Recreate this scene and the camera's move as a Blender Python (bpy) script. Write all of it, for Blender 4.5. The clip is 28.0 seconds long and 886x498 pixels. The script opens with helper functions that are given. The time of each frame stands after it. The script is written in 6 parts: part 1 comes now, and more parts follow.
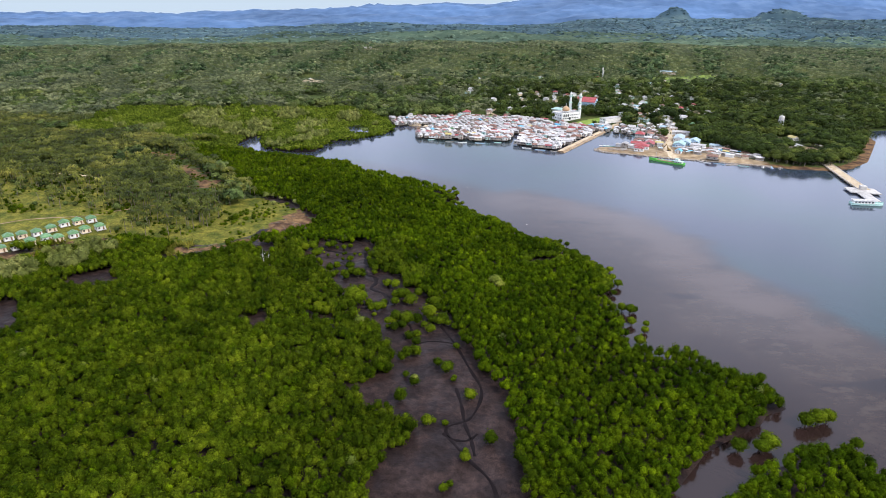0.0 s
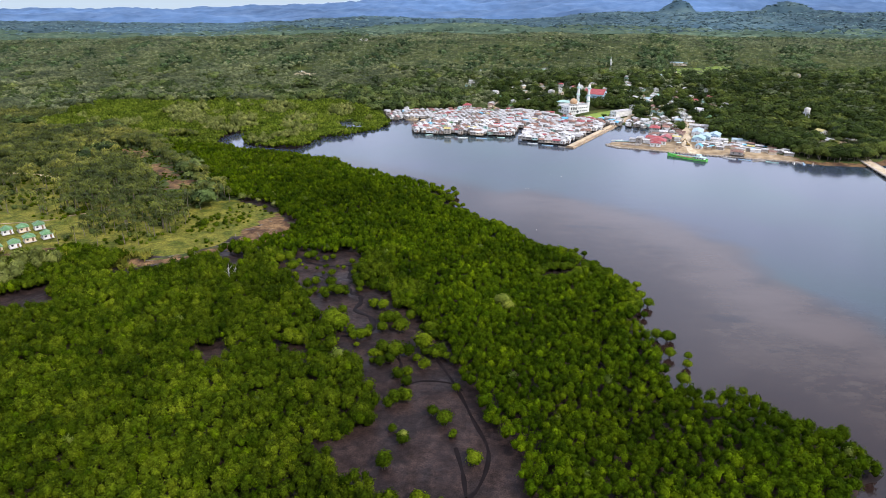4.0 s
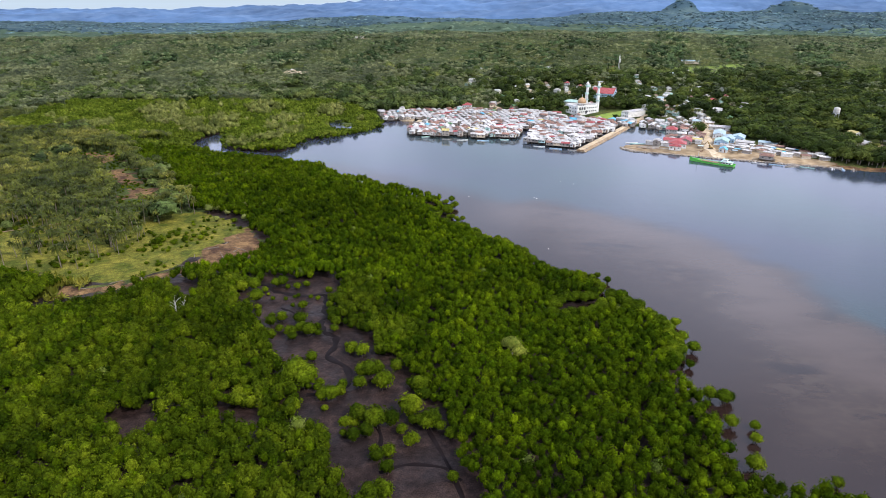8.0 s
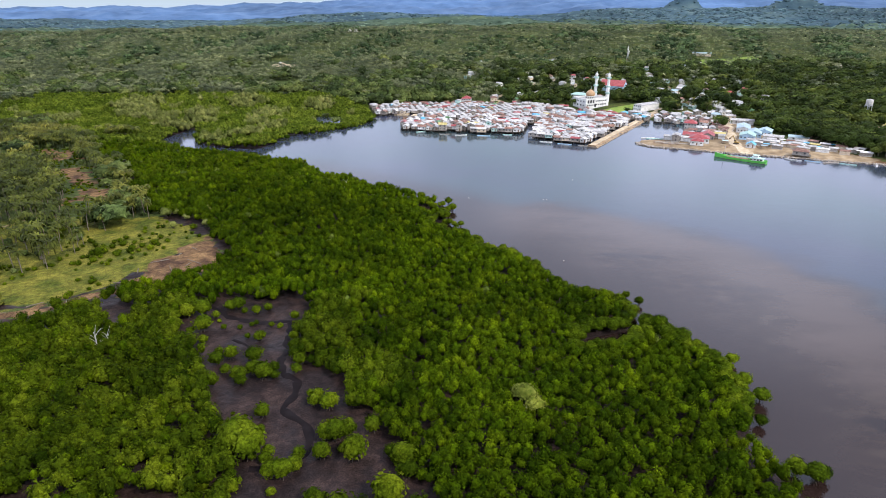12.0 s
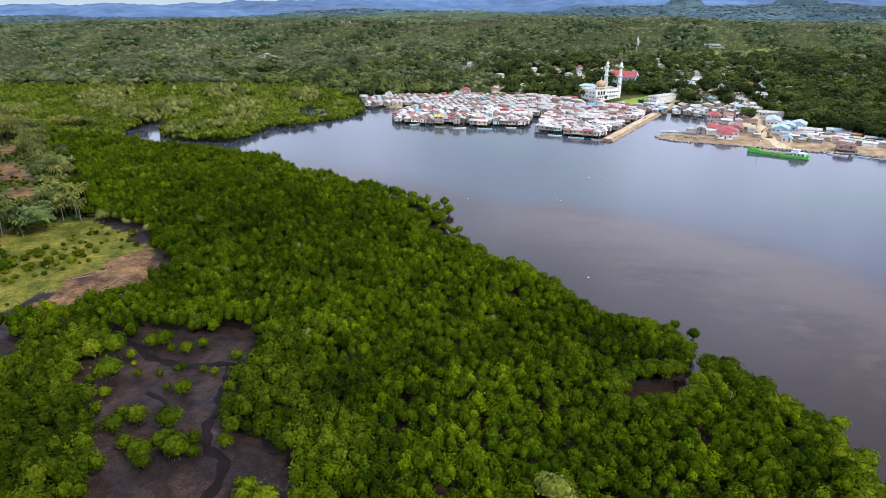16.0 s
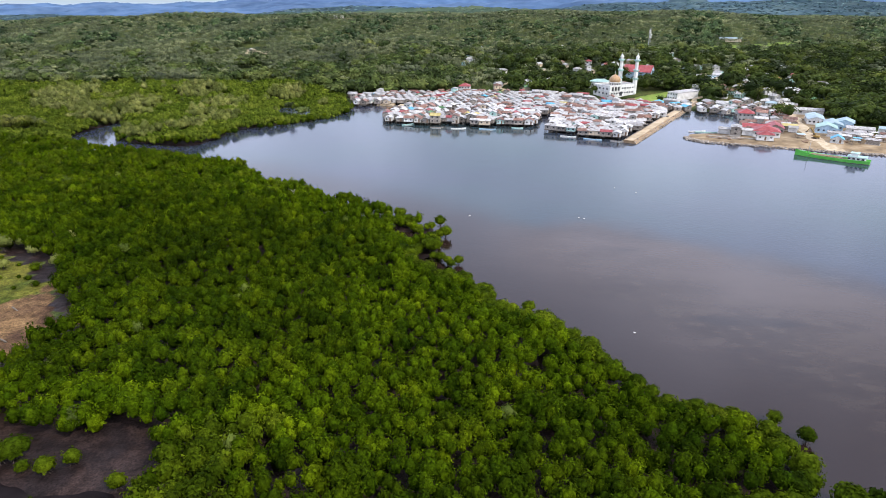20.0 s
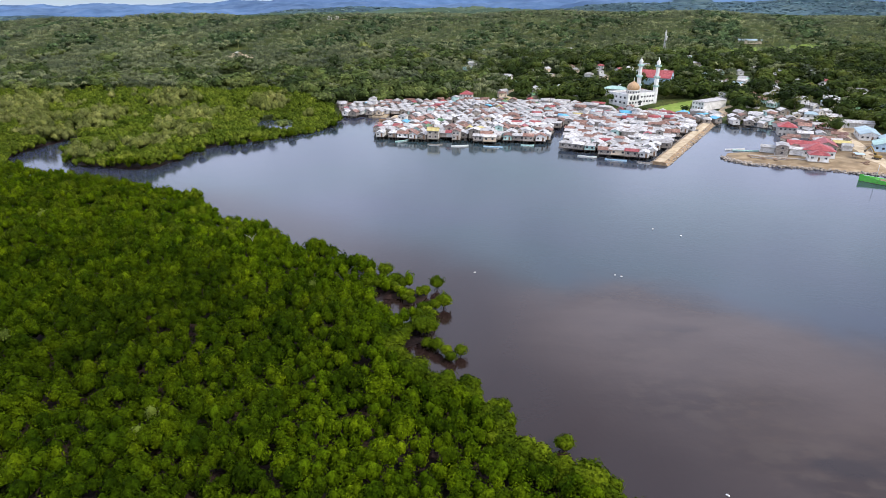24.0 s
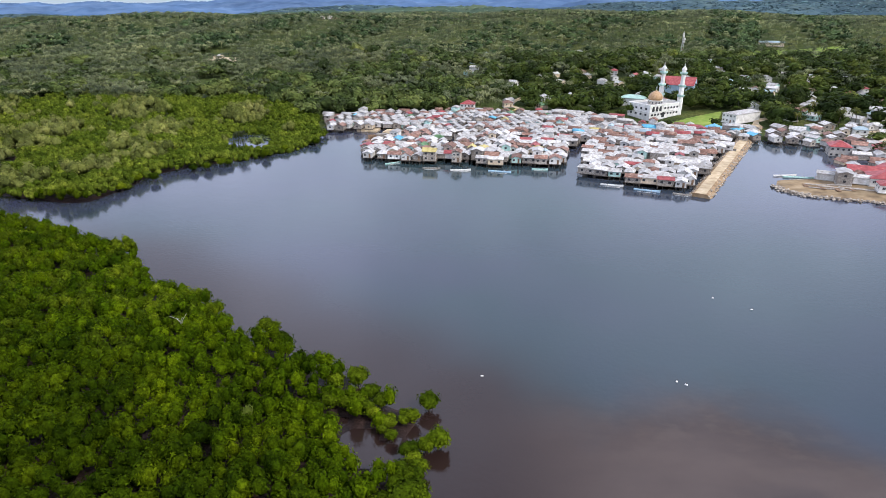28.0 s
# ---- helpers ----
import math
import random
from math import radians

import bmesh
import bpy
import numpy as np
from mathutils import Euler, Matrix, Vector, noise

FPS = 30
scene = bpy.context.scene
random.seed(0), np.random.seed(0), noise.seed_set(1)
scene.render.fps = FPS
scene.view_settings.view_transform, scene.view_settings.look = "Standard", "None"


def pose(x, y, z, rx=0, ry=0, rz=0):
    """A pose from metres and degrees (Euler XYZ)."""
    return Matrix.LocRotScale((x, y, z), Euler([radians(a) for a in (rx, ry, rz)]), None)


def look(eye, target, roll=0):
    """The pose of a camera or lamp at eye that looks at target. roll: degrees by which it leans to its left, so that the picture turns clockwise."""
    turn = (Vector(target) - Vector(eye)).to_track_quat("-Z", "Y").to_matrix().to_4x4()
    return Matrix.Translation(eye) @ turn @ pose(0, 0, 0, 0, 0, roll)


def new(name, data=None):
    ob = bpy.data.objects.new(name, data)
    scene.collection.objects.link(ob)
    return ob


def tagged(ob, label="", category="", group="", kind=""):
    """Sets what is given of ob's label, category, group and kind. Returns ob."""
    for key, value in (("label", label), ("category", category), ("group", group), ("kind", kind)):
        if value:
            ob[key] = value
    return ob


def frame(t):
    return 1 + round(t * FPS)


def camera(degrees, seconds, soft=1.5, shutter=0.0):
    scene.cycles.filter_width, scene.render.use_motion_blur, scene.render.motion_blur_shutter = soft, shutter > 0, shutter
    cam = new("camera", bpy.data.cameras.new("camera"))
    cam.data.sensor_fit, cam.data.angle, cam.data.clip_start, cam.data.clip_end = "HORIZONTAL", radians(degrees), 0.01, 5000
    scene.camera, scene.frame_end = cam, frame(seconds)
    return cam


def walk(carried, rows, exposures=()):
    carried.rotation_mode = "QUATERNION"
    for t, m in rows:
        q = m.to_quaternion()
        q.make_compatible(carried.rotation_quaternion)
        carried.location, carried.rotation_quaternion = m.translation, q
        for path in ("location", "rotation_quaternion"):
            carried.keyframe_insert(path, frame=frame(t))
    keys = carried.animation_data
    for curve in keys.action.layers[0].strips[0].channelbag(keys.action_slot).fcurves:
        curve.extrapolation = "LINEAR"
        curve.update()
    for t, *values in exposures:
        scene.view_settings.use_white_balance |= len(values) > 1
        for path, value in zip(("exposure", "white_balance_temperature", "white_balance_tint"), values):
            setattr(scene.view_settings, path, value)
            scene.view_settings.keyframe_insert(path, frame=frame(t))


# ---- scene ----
cam = camera(73.7, 28.0, soft=0.65)
PATH = [
    (0, (-0.749, -296.555, 125.412), (-0.803, -294.706, 124.65), 0.3),
    (1, (-0.814, -285.101, 122.97), (-0.868, -283.255, 122.203), 0.3),
    (2, (-0.81, -273.951, 119.894), (-0.865, -272.106, 119.126), 0.2),
    (3, (-0.704, -262.942, 116.866), (-0.76, -261.096, 116.098), 0.1),
    (3.5, (-0.804, -257.41, 115.927), (-0.859, -255.566, 115.155), 0.1),
    (5.5, (-0.351, -234.723, 108.678), (-0.407, -232.877, 107.909), 0.1),
    (6, (-0.457, -228.639, 107.945), (-0.512, -226.795, 107.173), 0.2),
    (7, (-0.615, -216.43, 106.54), (-0.669, -214.585, 105.768), 0.2),
    (8, (-0.342, -204.548, 104.967), (-0.397, -202.701, 104.2), 0.1),
    (9, (-0.337, -194.272, 102.467), (-0.392, -192.426, 101.699), 0.2),
    (10, (-0.425, -183.66, 98.954), (-0.478, -181.814, 98.187), 0.2),
    (11, (0.427, -172.43, 95.513), (0.372, -170.584, 94.747), 0.0),
    (12, (0.354, -161.258, 92.285), (0.3, -159.412, 91.517), 0.0),
    (12.5, (0.354, -155.589, 91.138), (0.301, -153.744, 90.367), 0.1),
    (14.5, (0.5, -133.556, 82.991), (0.45, -131.709, 82.226), 0.1),
    (15, (0.511, -128.05, 81.615), (0.461, -126.204, 80.847), 0.0),
    (16, (0.448, -116.227, 78.002), (0.4, -114.381, 77.235), 0.1),
    (17, (0.601, -104.535, 74.397), (0.554, -102.688, 73.631), 0.1),
    (18, (0.679, -92.777, 70.768), (0.633, -90.93, 70.004), 0.0),
    (18.5, (0.809, -86.558, 69.766), (0.762, -84.711, 69.0), -0.0),
    (19, (0.842, -80.068, 69.213), (0.795, -78.222, 68.447), -0.0),
    (20, (0.613, -67.421, 69.02), (0.566, -65.575, 68.252), -0.1),
    (21, (0.428, -54.602, 68.724), (0.381, -52.755, 67.957), -0.1),
    (22, (0.362, -42.635, 68.186), (0.314, -40.788, 67.42), -0.1),
    (22.5, (0.226, -36.572, 68.024), (0.178, -34.724, 67.259), -0.1),
    (24.5, (0.278, -12.777, 68.305), (0.228, -10.931, 67.538), -0.2),
    (25, (0.172, -6.692, 68.402), (0.123, -4.846, 67.634), -0.1),
    (26, (0.103, 5.82, 68.264), (0.054, 7.666, 67.496), -0.1),
    (27, (-0.052, 18.271, 68.402), (-0.1, 20.117, 67.633), -0.1),
    (27.5, (0.01, 24.12, 68.471), (-0.038, 25.966, 67.702), -0.2),
    (28, (-0.096, 30.145, 68.539), (-0.145, 31.99, 67.769), -0.1),
]
walk(cam, [(t, look(eye, target, roll)) for t, eye, target, roll in PATH], [(0, -0.10), (14, -0.13), (21, -0.17), (25, -0.24), (28, -0.26)])


# ---- light ----
SUN = (0.55, -0.42, 0.72)
world = bpy.data.worlds.new("sky")
scene.world = world
world.use_nodes = True
wn, wl = world.node_tree.nodes, world.node_tree.links
sky = wn.new("ShaderNodeTexSky")
sky.sky_type = 'NISHITA'
sky.sun_disc = False
sky.sun_elevation = math.asin(SUN[2] / Vector(SUN).length)
sky.sun_rotation = math.atan2(SUN[0], SUN[1])
sky.air_density, sky.dust_density, sky.ozone_density = 1.0, 1.5, 2.0
# bright broken cloud over the blue
coord, cloud, cover, veil = wn.new("ShaderNodeTexCoord"), wn.new("ShaderNodeTexNoise"), wn.new("ShaderNodeMapRange"), wn.new("ShaderNodeMix")
cloud.inputs["Scale"].default_value, cloud.inputs["Detail"].default_value = 2.2, 5
cover.inputs["From Min"].default_value, cover.inputs["From Max"].default_value = 0.38, 0.66
cover.inputs["To Min"].default_value, cover.inputs["To Max"].default_value = 0.45, 0.95
veil.data_type = 'RGBA'
veil.inputs["B"].default_value = (18.6, 20.6, 27.0, 1)
wl.new(coord.outputs["Generated"], cloud.inputs["Vector"])
wl.new(cloud.outputs["Fac"], cover.inputs["Value"])
wl.new(cover.outputs[0], veil.inputs["Factor"])
wl.new(sky.outputs[0], veil.inputs["A"])
# the sky pales to a thin blue haze along the horizon
sep, low, haze = wn.new("ShaderNodeSeparateXYZ"), wn.new("ShaderNodeMapRange"), wn.new("ShaderNodeMix")
low.inputs["From Min"].default_value, low.inputs["From Max"].default_value = 0.02, 0.07
haze.data_type = 'RGBA'
haze.inputs["A"].default_value = (6.6, 8.0, 9.6, 1)
wl.new(coord.outputs["Generated"], sep.inputs[0])
wl.new(sep.outputs["Z"], low.inputs["Value"])
wl.new(low.outputs[0], haze.inputs["Factor"])
wl.new(veil.outputs["Result"], haze.inputs["B"])
wl.new(haze.outputs["Result"], wn["Background"].inputs[0])
wn["Background"].inputs[1].default_value = 0.10
sun = new("sun", bpy.data.lights.new("sun", 'SUN'))
sun.data.energy, sun.data.angle, sun.data.color = 3.6, radians(0.53), (1.0, 0.95, 0.87)
sun.matrix_world = look(Vector(SUN) * 100, (0, 0, 0))


# ---- materials ----
def material(name, base, dark=None, light=None, scale=1.0, rough=0.8, metal=0.0, bump=0.0, bscale=None,
             obj_random=0.0, island=0.0, translucent=0.0, detail=4.0, spec=0.3, big=0.0, tone=0.0, fine=0.0):
    """A procedural surface: a base colour with grain at one scale and stains at another."""
    m = bpy.data.materials.new(name)
    m.use_nodes = True
    n, l = m.node_tree.nodes, m.node_tree.links
    b = n["Principled BSDF"]
    b.inputs["Roughness"].default_value = rough
    b.inputs["Metallic"].default_value = metal
    b.inputs["Specular IOR Level"].default_value = spec
    geo = n.new("ShaderNodeNewGeometry")
    tex = n.new("ShaderNodeTexNoise")
    tex.inputs["Scale"].default_value, tex.inputs["Detail"].default_value = scale, detail
    l.new(geo.outputs["Position"], tex.inputs["Vector"])
    ramp = n.new("ShaderNodeValToRGB")
    e = ramp.color_ramp.elements
    e[0].position, e[1].position = 0.3, 0.7
    e[0].color = (*(dark or [c * 0.7 for c in base]), 1)
    e[1].color = (*(light or [min(1, c * 1.3) for c in base]), 1)
    mid = e.new(0.5)
    mid.color = (*base, 1)
    l.new(tex.outputs["Fac"], ramp.inputs["Fac"])
    out = ramp.outputs[0]
    # stains, and the change from one piece to the next
    hsv = n.new("ShaderNodeHueSaturation")
    l.new(out, hsv.inputs["Color"])
    tex2 = n.new("ShaderNodeTexNoise")
    tex2.inputs["Scale"].default_value = scale * 0.13
    l.new(geo.outputs["Position"], tex2.inputs["Vector"])
    val = n.new("ShaderNodeMapRange")
    val.inputs["From Min"].default_value, val.inputs["From Max"].default_value = 0.3, 0.7
    val.inputs["To Min"].default_value, val.inputs["To Max"].default_value = 1 - (big or 0.15), 1 + (big or 0.15)
    l.new(tex2.outputs["Fac"], val.inputs["Value"])
    cur = val.outputs[0]
    for amount, node, sock in ((obj_random, "ShaderNodeObjectInfo", "Random"), (island, None, "Random Per Island")):
        if amount:
            src = n.new(node).outputs[sock] if node else geo.outputs[sock]
            r = n.new("ShaderNodeMapRange")
            r.inputs["To Min"].default_value, r.inputs["To Max"].default_value = 1 - amount, 1 + amount
            l.new(src, r.inputs["Value"])
            mul = n.new("ShaderNodeMath")
            mul.operation = 'MULTIPLY'
            l.new(cur, mul.inputs[0]), l.new(r.outputs[0], mul.inputs[1])
            cur = mul.outputs[0]
    if fine:
        # leaf by leaf
        tf, rf, mf = n.new("ShaderNodeTexNoise"), n.new("ShaderNodeMapRange"), n.new("ShaderNodeMath")
        tf.inputs["Scale"].default_value, tf.inputs["Detail"].default_value, tf.inputs["Roughness"].default_value = fine, 3, 0.7
        rf.inputs["From Min"].default_value, rf.inputs["From Max"].default_value = 0.35, 0.65
        rf.inputs["To Min"].default_value, rf.inputs["To Max"].default_value = 0.55, 1.5
        mf.operation = 'MULTIPLY'
        l.new(geo.outputs["Position"], tf.inputs["Vector"]), l.new(tf.outputs["Fac"], rf.inputs["Value"])
        l.new(cur, mf.inputs[0]), l.new(rf.outputs[0], mf.inputs[1])
        cur = mf.outputs[0]
    if tone:
        # each plant has a shade and hue of its own
        at, oi, ad, fr = n.new("ShaderNodeAttribute"), n.new("ShaderNodeObjectInfo"), n.new("ShaderNodeMath"), n.new("ShaderNodeMath")
        at.attribute_name, ad.operation, fr.operation = "tone", 'ADD', 'FRACT'
        l.new(at.outputs["Fac"], ad.inputs[0]), l.new(oi.outputs["Random"], ad.inputs[1]), l.new(ad.outputs[0], fr.inputs[0])
        r, h, mul = n.new("ShaderNodeMapRange"), n.new("ShaderNodeMapRange"), n.new("ShaderNodeMath")
        r.inputs["To Min"].default_value, r.inputs["To Max"].default_value = 1 - tone, 1 + tone
        h.inputs["To Min"].default_value, h.inputs["To Max"].default_value = 0.506, 0.486
        mul.operation = 'MULTIPLY'
        l.new(fr.outputs[0], r.inputs["Value"]), l.new(fr.outputs[0], h.inputs["Value"])
        l.new(cur, mul.inputs[0]), l.new(r.outputs[0], mul.inputs[1])
        l.new(h.outputs[0], hsv.inputs["Hue"])
        cur = mul.outputs[0]
    l.new(cur, hsv.inputs["Value"])
    l.new(hsv.outputs[0], b.inputs["Base Color"])
    if bump:
        t3 = n.new("ShaderNodeTexNoise")
        t3.inputs["Scale"].default_value, t3.inputs["Detail"].default_value = bscale or scale * 3, 5
        l.new(geo.outputs["Position"], t3.inputs["Vector"])
        bp = n.new("ShaderNodeBump")
        bp.inputs["Strength"].default_value, bp.inputs["Distance"].default_value = min(1, bump * 2), bump
        l.new(t3.outputs["Fac"], bp.inputs["Height"])
        l.new(bp.outputs[0], b.inputs["Normal"])
    if translucent:
        tr = n.new("ShaderNodeBsdfTranslucent")
        l.new(hsv.outputs[0], tr.inputs["Color"])
        mix = n.new("ShaderNodeMixShader")
        mix.inputs[0].default_value = translucent
        l.new(b.outputs[0], mix.inputs[1]), l.new(tr.outputs[0], mix.inputs[2])
        l.new(mix.outputs[0], n["Material Output"].inputs["Surface"])
    return m


LEAF = dict(island=0.28, translucent=0.2, big=0.25, tone=0.38, spec=0.02, fine=1.5, bump=0.3, bscale=1.8)
M_MANGROVE = material("mangrove_leaves", (0.044, 0.076, 0.0013), (0.021, 0.043, 0.0009), (0.078, 0.118, 0.0022), 0.12, 0.75, **LEAF)
# a darker copy of the mangrove leaf colour
M_MANGROVE_DARK = material("dark_mangrove_leaves", (0.030, 0.053, 0.0011), (0.015, 0.031, 0.0008), (0.056, 0.084, 0.0018), 0.12, 0.75, **LEAF)
M_MANGROVE_YOUNG = material("young_mangrove_leaves", (0.046, 0.071, 0.0026), (0.021, 0.038, 0.0014), (0.084, 0.113, 0.0052), 0.12, 0.75, **LEAF)
M_MANGROVE_PALE = material("pale_leaves", (0.085, 0.115, 0.018), (0.06, 0.085, 0.010), (0.12, 0.145, 0.030), 0.3, 0.7, island=0.4, translucent=0.2, tone=0.3, spec=0.05)
M_FLOWER = material("blossoming_leaves", (0.13, 0.150, 0.020), (0.07, 0.10, 0.010), (0.20, 0.22, 0.040), 0.8, 0.7, island=0.4, translucent=0.2, tone=0.2, spec=0.05)
M_OLIVE = material("olive_leaves", (0.140, 0.158, 0.038), (0.090, 0.106, 0.022), (0.205, 0.210, 0.066), 0.08, 0.7, island=0.35, translucent=0.2, tone=0.35, spec=0.05)
M_SLOPE = material("slope_leaves", (0.066, 0.094, 0.025), (0.034, 0.054, 0.016), (0.126, 0.146, 0.040), 0.05, 0.6, island=0.35, translucent=0.25, tone=0.50, spec=0.05, fine=1.3, bump=0.4, bscale=1.2)
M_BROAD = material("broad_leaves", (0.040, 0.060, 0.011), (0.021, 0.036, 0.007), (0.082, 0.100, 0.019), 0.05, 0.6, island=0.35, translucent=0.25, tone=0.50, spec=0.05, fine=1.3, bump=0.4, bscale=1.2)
M_PALM = material("palm_fronds", (0.070, 0.082, 0.014), (0.030, 0.040, 0.008), (0.150, 0.146, 0.026), 0.03, 0.5, island=0.5, translucent=0.25, tone=0.48, spec=0.06)
# distance haze is mixed into the next four colours; the first two also hold shade
M_HAZE_CANOPY = material("hazed_canopy_leaves", (0.054, 0.082, 0.054), (0.034, 0.056, 0.040), (0.086, 0.114, 0.068), 0.02, 0.9, spec=0.03, big=0.35, bump=2.0, bscale=0.12)
M_HAZE_PLAIN = material("hazed_plain_leaves", (0.048, 0.080, 0.094), (0.032, 0.058, 0.074), (0.076, 0.110, 0.110), 0.012, 0.9, spec=0.03, big=0.35, bump=2.0, bscale=0.10)
M_HAZE_FARTHER = material("hazed_farther_leaves", (0.084, 0.130, 0.140), (0.054, 0.090, 0.104), (0.130, 0.178, 0.160), 0.009, 0.8, island=0.3, tone=0.35, spec=0.03)
M_HAZE_FAR = material("hazed_far_leaves", (0.100, 0.142, 0.096), (0.064, 0.100, 0.072), (0.142, 0.182, 0.114), 0.012, 0.8, island=0.3, tone=0.4, spec=0.03)
M_NIPA = material("nipa_fronds", (0.150, 0.150, 0.018), (0.095, 0.105, 0.012), (0.220, 0.190, 0.030), 0.1, 0.5, island=0.3, translucent=0.25, tone=0.3, spec=0.06)
# slight bluish haze is mixed into the hill palm and hill tree colours
M_HAZED_PALM = material("hazed_hill_palm_fronds", (0.104, 0.122, 0.056), (0.048, 0.063, 0.031), (0.182, 0.192, 0.084), 0.03, 0.5, island=0.55, translucent=0.25, tone=0.42, spec=0.06)
M_HAZED_HILL = material("hazed_hill_leaves", (0.060, 0.096, 0.038), (0.036, 0.062, 0.026), (0.105, 0.138, 0.050), 0.05, 0.6, island=0.35, translucent=0.2, tone=0.5, spec=0.05, fine=0.9, bump=0.4, bscale=1.0)
M_CREEK = material("creek_mangrove_leaves", (0.082, 0.116, 0.0110), (0.046, 0.072, 0.0065), (0.135, 0.168, 0.0200), 0.06, 0.75, **LEAF)
M_BARK = material("bark", (0.16, 0.13, 0.10), scale=3, rough=0.9)
M_ROOT = material("wet_roots", (0.06, 0.045, 0.035), scale=3, rough=0.7)


# ---- the plan ----
MANGROVE_SHORE = [(150, -900), (124, -262), (126, -165), (118, -152), (106, -149), (97, -156), (85, -161), (72, -172), (60, -186), (57, -172),
                  (76, -151), (89, -143), (98, -138), (103, -132), (111, -130), (109, -122), (104, -113), (96, -109), (88, -100), (75, -99), (67, -94), (69, -78),
                  (70, -68), (66, -54), (73, -37), (74, -27), (68, -10), (59, 2), (50, -11), (36, -14), (38, -8), (52, -3),
                  (57, 7), (53, 18), (42, 23), (31, 35), (24, 51), (12, 56), (9, 67), (2, 76), (-4, 76), (-12, 89)]
HEAD_SHORE = [(-5, 94), (-5, 102), (-5, 107), (-9, 110), (-8, 113), (-6, 116), (-11, 118), (-16, 121), (-25, 121), (-21, 124), (-20, 127), (-30, 132), (-36, 136), (-48, 141), (-56, 152), (-69, 161), (-86, 172), (-95, 188), (-108, 191), (-131, 205), (-152, 213), (-184, 223),
              (-212, 238), (-218, 264), (-213, 298), (-199, 302), (-195, 278), (-188, 256), (-177, 244), (-145, 235), (-137, 237), (-132, 257),
              (-133, 273), (-121, 287), (-105, 298), (-92, 312), (-84, 320), (-77, 338), (-76, 356), (-81, 384), (-68, 402), (-21, 410), (55, 405), (101, 381), (139, 374), (173, 384)]
EAST_SHORE = [(177, 384), (154, 355), (169, 346), (186, 353), (198, 339), (191, 306), (183, 285), (159, 276), (133, 271), (127, 260), (132, 251), (156, 242),
              (173, 235), (192, 227), (215, 221), (249, 208), (275, 196), (304, 191), (328, 199), (357, 224), (385, 263), (419, 311), (434, 360), (468, 372),
              (528, 386), (660, 419), (1100, 420), (5200, 700), (5200, -900)]
BAY = MANGROVE_SHORE + HEAD_SHORE + EAST_SHORE
MUD = [(-86, 11), (-51, 12), (-44, -17), (-24, -43), (-10, -62), (0, -86), (5, -106), (14, -124), (18, -150), (21, -213), (-11, -213), (-26, -164), (-15, -154),
       (-14, -140), (-27, -135), (-40, -124), (-23, -115), (-26, -97), (-41, -75), (-47, -64), (-54, -50), (-65, -32), (-73, -19), (-86, -4)]
MUD_PATCHES = [[(-152, 4), (-135, 7), (-126, 2), (-140, -13), (-160, -24), (-160, -6)], [(-97, -78), (-91, -75), (-79, -74), (-76, -81), (-84, -87), (-91, -83)], [(-66, -76), (-61, -74), (-54, -73), (-52, -81), (-57, -83)], [(-194, -42), (-176, -28), (-163, -47), (-180, -55)], [(-208, -69), (-201, -60), (-183, -86), (-186, -97)],
               [(-122, 9), (-114, 11), (-97, 0), (-104, -6)]]
WEST_BARE = [[(-194, 112), (-178, 121), (-186, 140), (-204, 136)], [(-214, 150), (-200, 150), (-226, 182), (-238, 174)], [(-260, 198), (-246, 202), (-262, 226), (-284, 224)]]
SAND = [(-158, 2), (-147, 1), (-130, 12), (-120, 24), (-116, 43), (-107, 69), (-88, 50), (-96, 28), (-120, 12), (-139, -1), (-154, -8)]
STRIP = [(-252, -24), (-250, -8), (-233, -8), (-223, 7), (-210, 14), (-193, 17), (-195, 8), (-209, 2), (-222, -11), (-232, -26)]
POOL = [(-22, 116), (-15, 112.5), (-11, 108), (-8.5, 104.5), (-13, 101), (-19, 106)]
BAYLET = [(-126, 344), (-123, 358), (-110, 356), (-101, 346), (-97, 322), (-106, 318), (-118, 328)]
EASTBANK = [(124, 272), (125, 256), (134, 247), (175, 233), (195, 224), (250, 205), (266, 212), (240, 244), (228, 275), (238, 345), (222, 350), (206, 300), (186, 278)]
GRASS = [(-396, 188), (-309, 164), (-234, 89), (-178, 92), (-142, 94), (-114, 82), (-105, 64), (-121, 22), (-147, 3), (-195, 18), (-248, -5), (-396, 2)]
SHOAL = [(-6, 124), (41, 124), (79, 110), (102, 86), (126, 59), (143, 28), (141, -10), (158, -37), (172, -85), (217, -141), (283, -262), (113, -262), (56, -175), (37, -19), (-1, 58), (-29, 91)]


def away(poly, x, y):
    """Distance from a closed outline, negative inside it."""
    p = np.array(poly, float)
    q = np.roll(p, -1, 0)
    x, y = np.asarray(x, float), np.asarray(y, float)
    best, inside = np.full(x.shape, 1e18), np.zeros(x.shape, bool)
    for (ax, ay), (bx, by) in zip(p, q):
        dx, dy = bx - ax, by - ay
        s = np.clip(((x - ax) * dx + (y - ay) * dy) / (dx * dx + dy * dy), 0, 1)
        best = np.minimum(best, (x - ax - s * dx) ** 2 + (y - ay - s * dy) ** 2)
        if ay != by:
            inside ^= ((ay > y) != (by > y)) & (x < dx * (y - ay) / dy + ax)
    return np.where(inside, -1, 1) * np.sqrt(best)


def smooth(a, b, v):
    s = np.clip((v - a) / (b - a), 0, 1)
    return s * s * (3 - 2 * s)


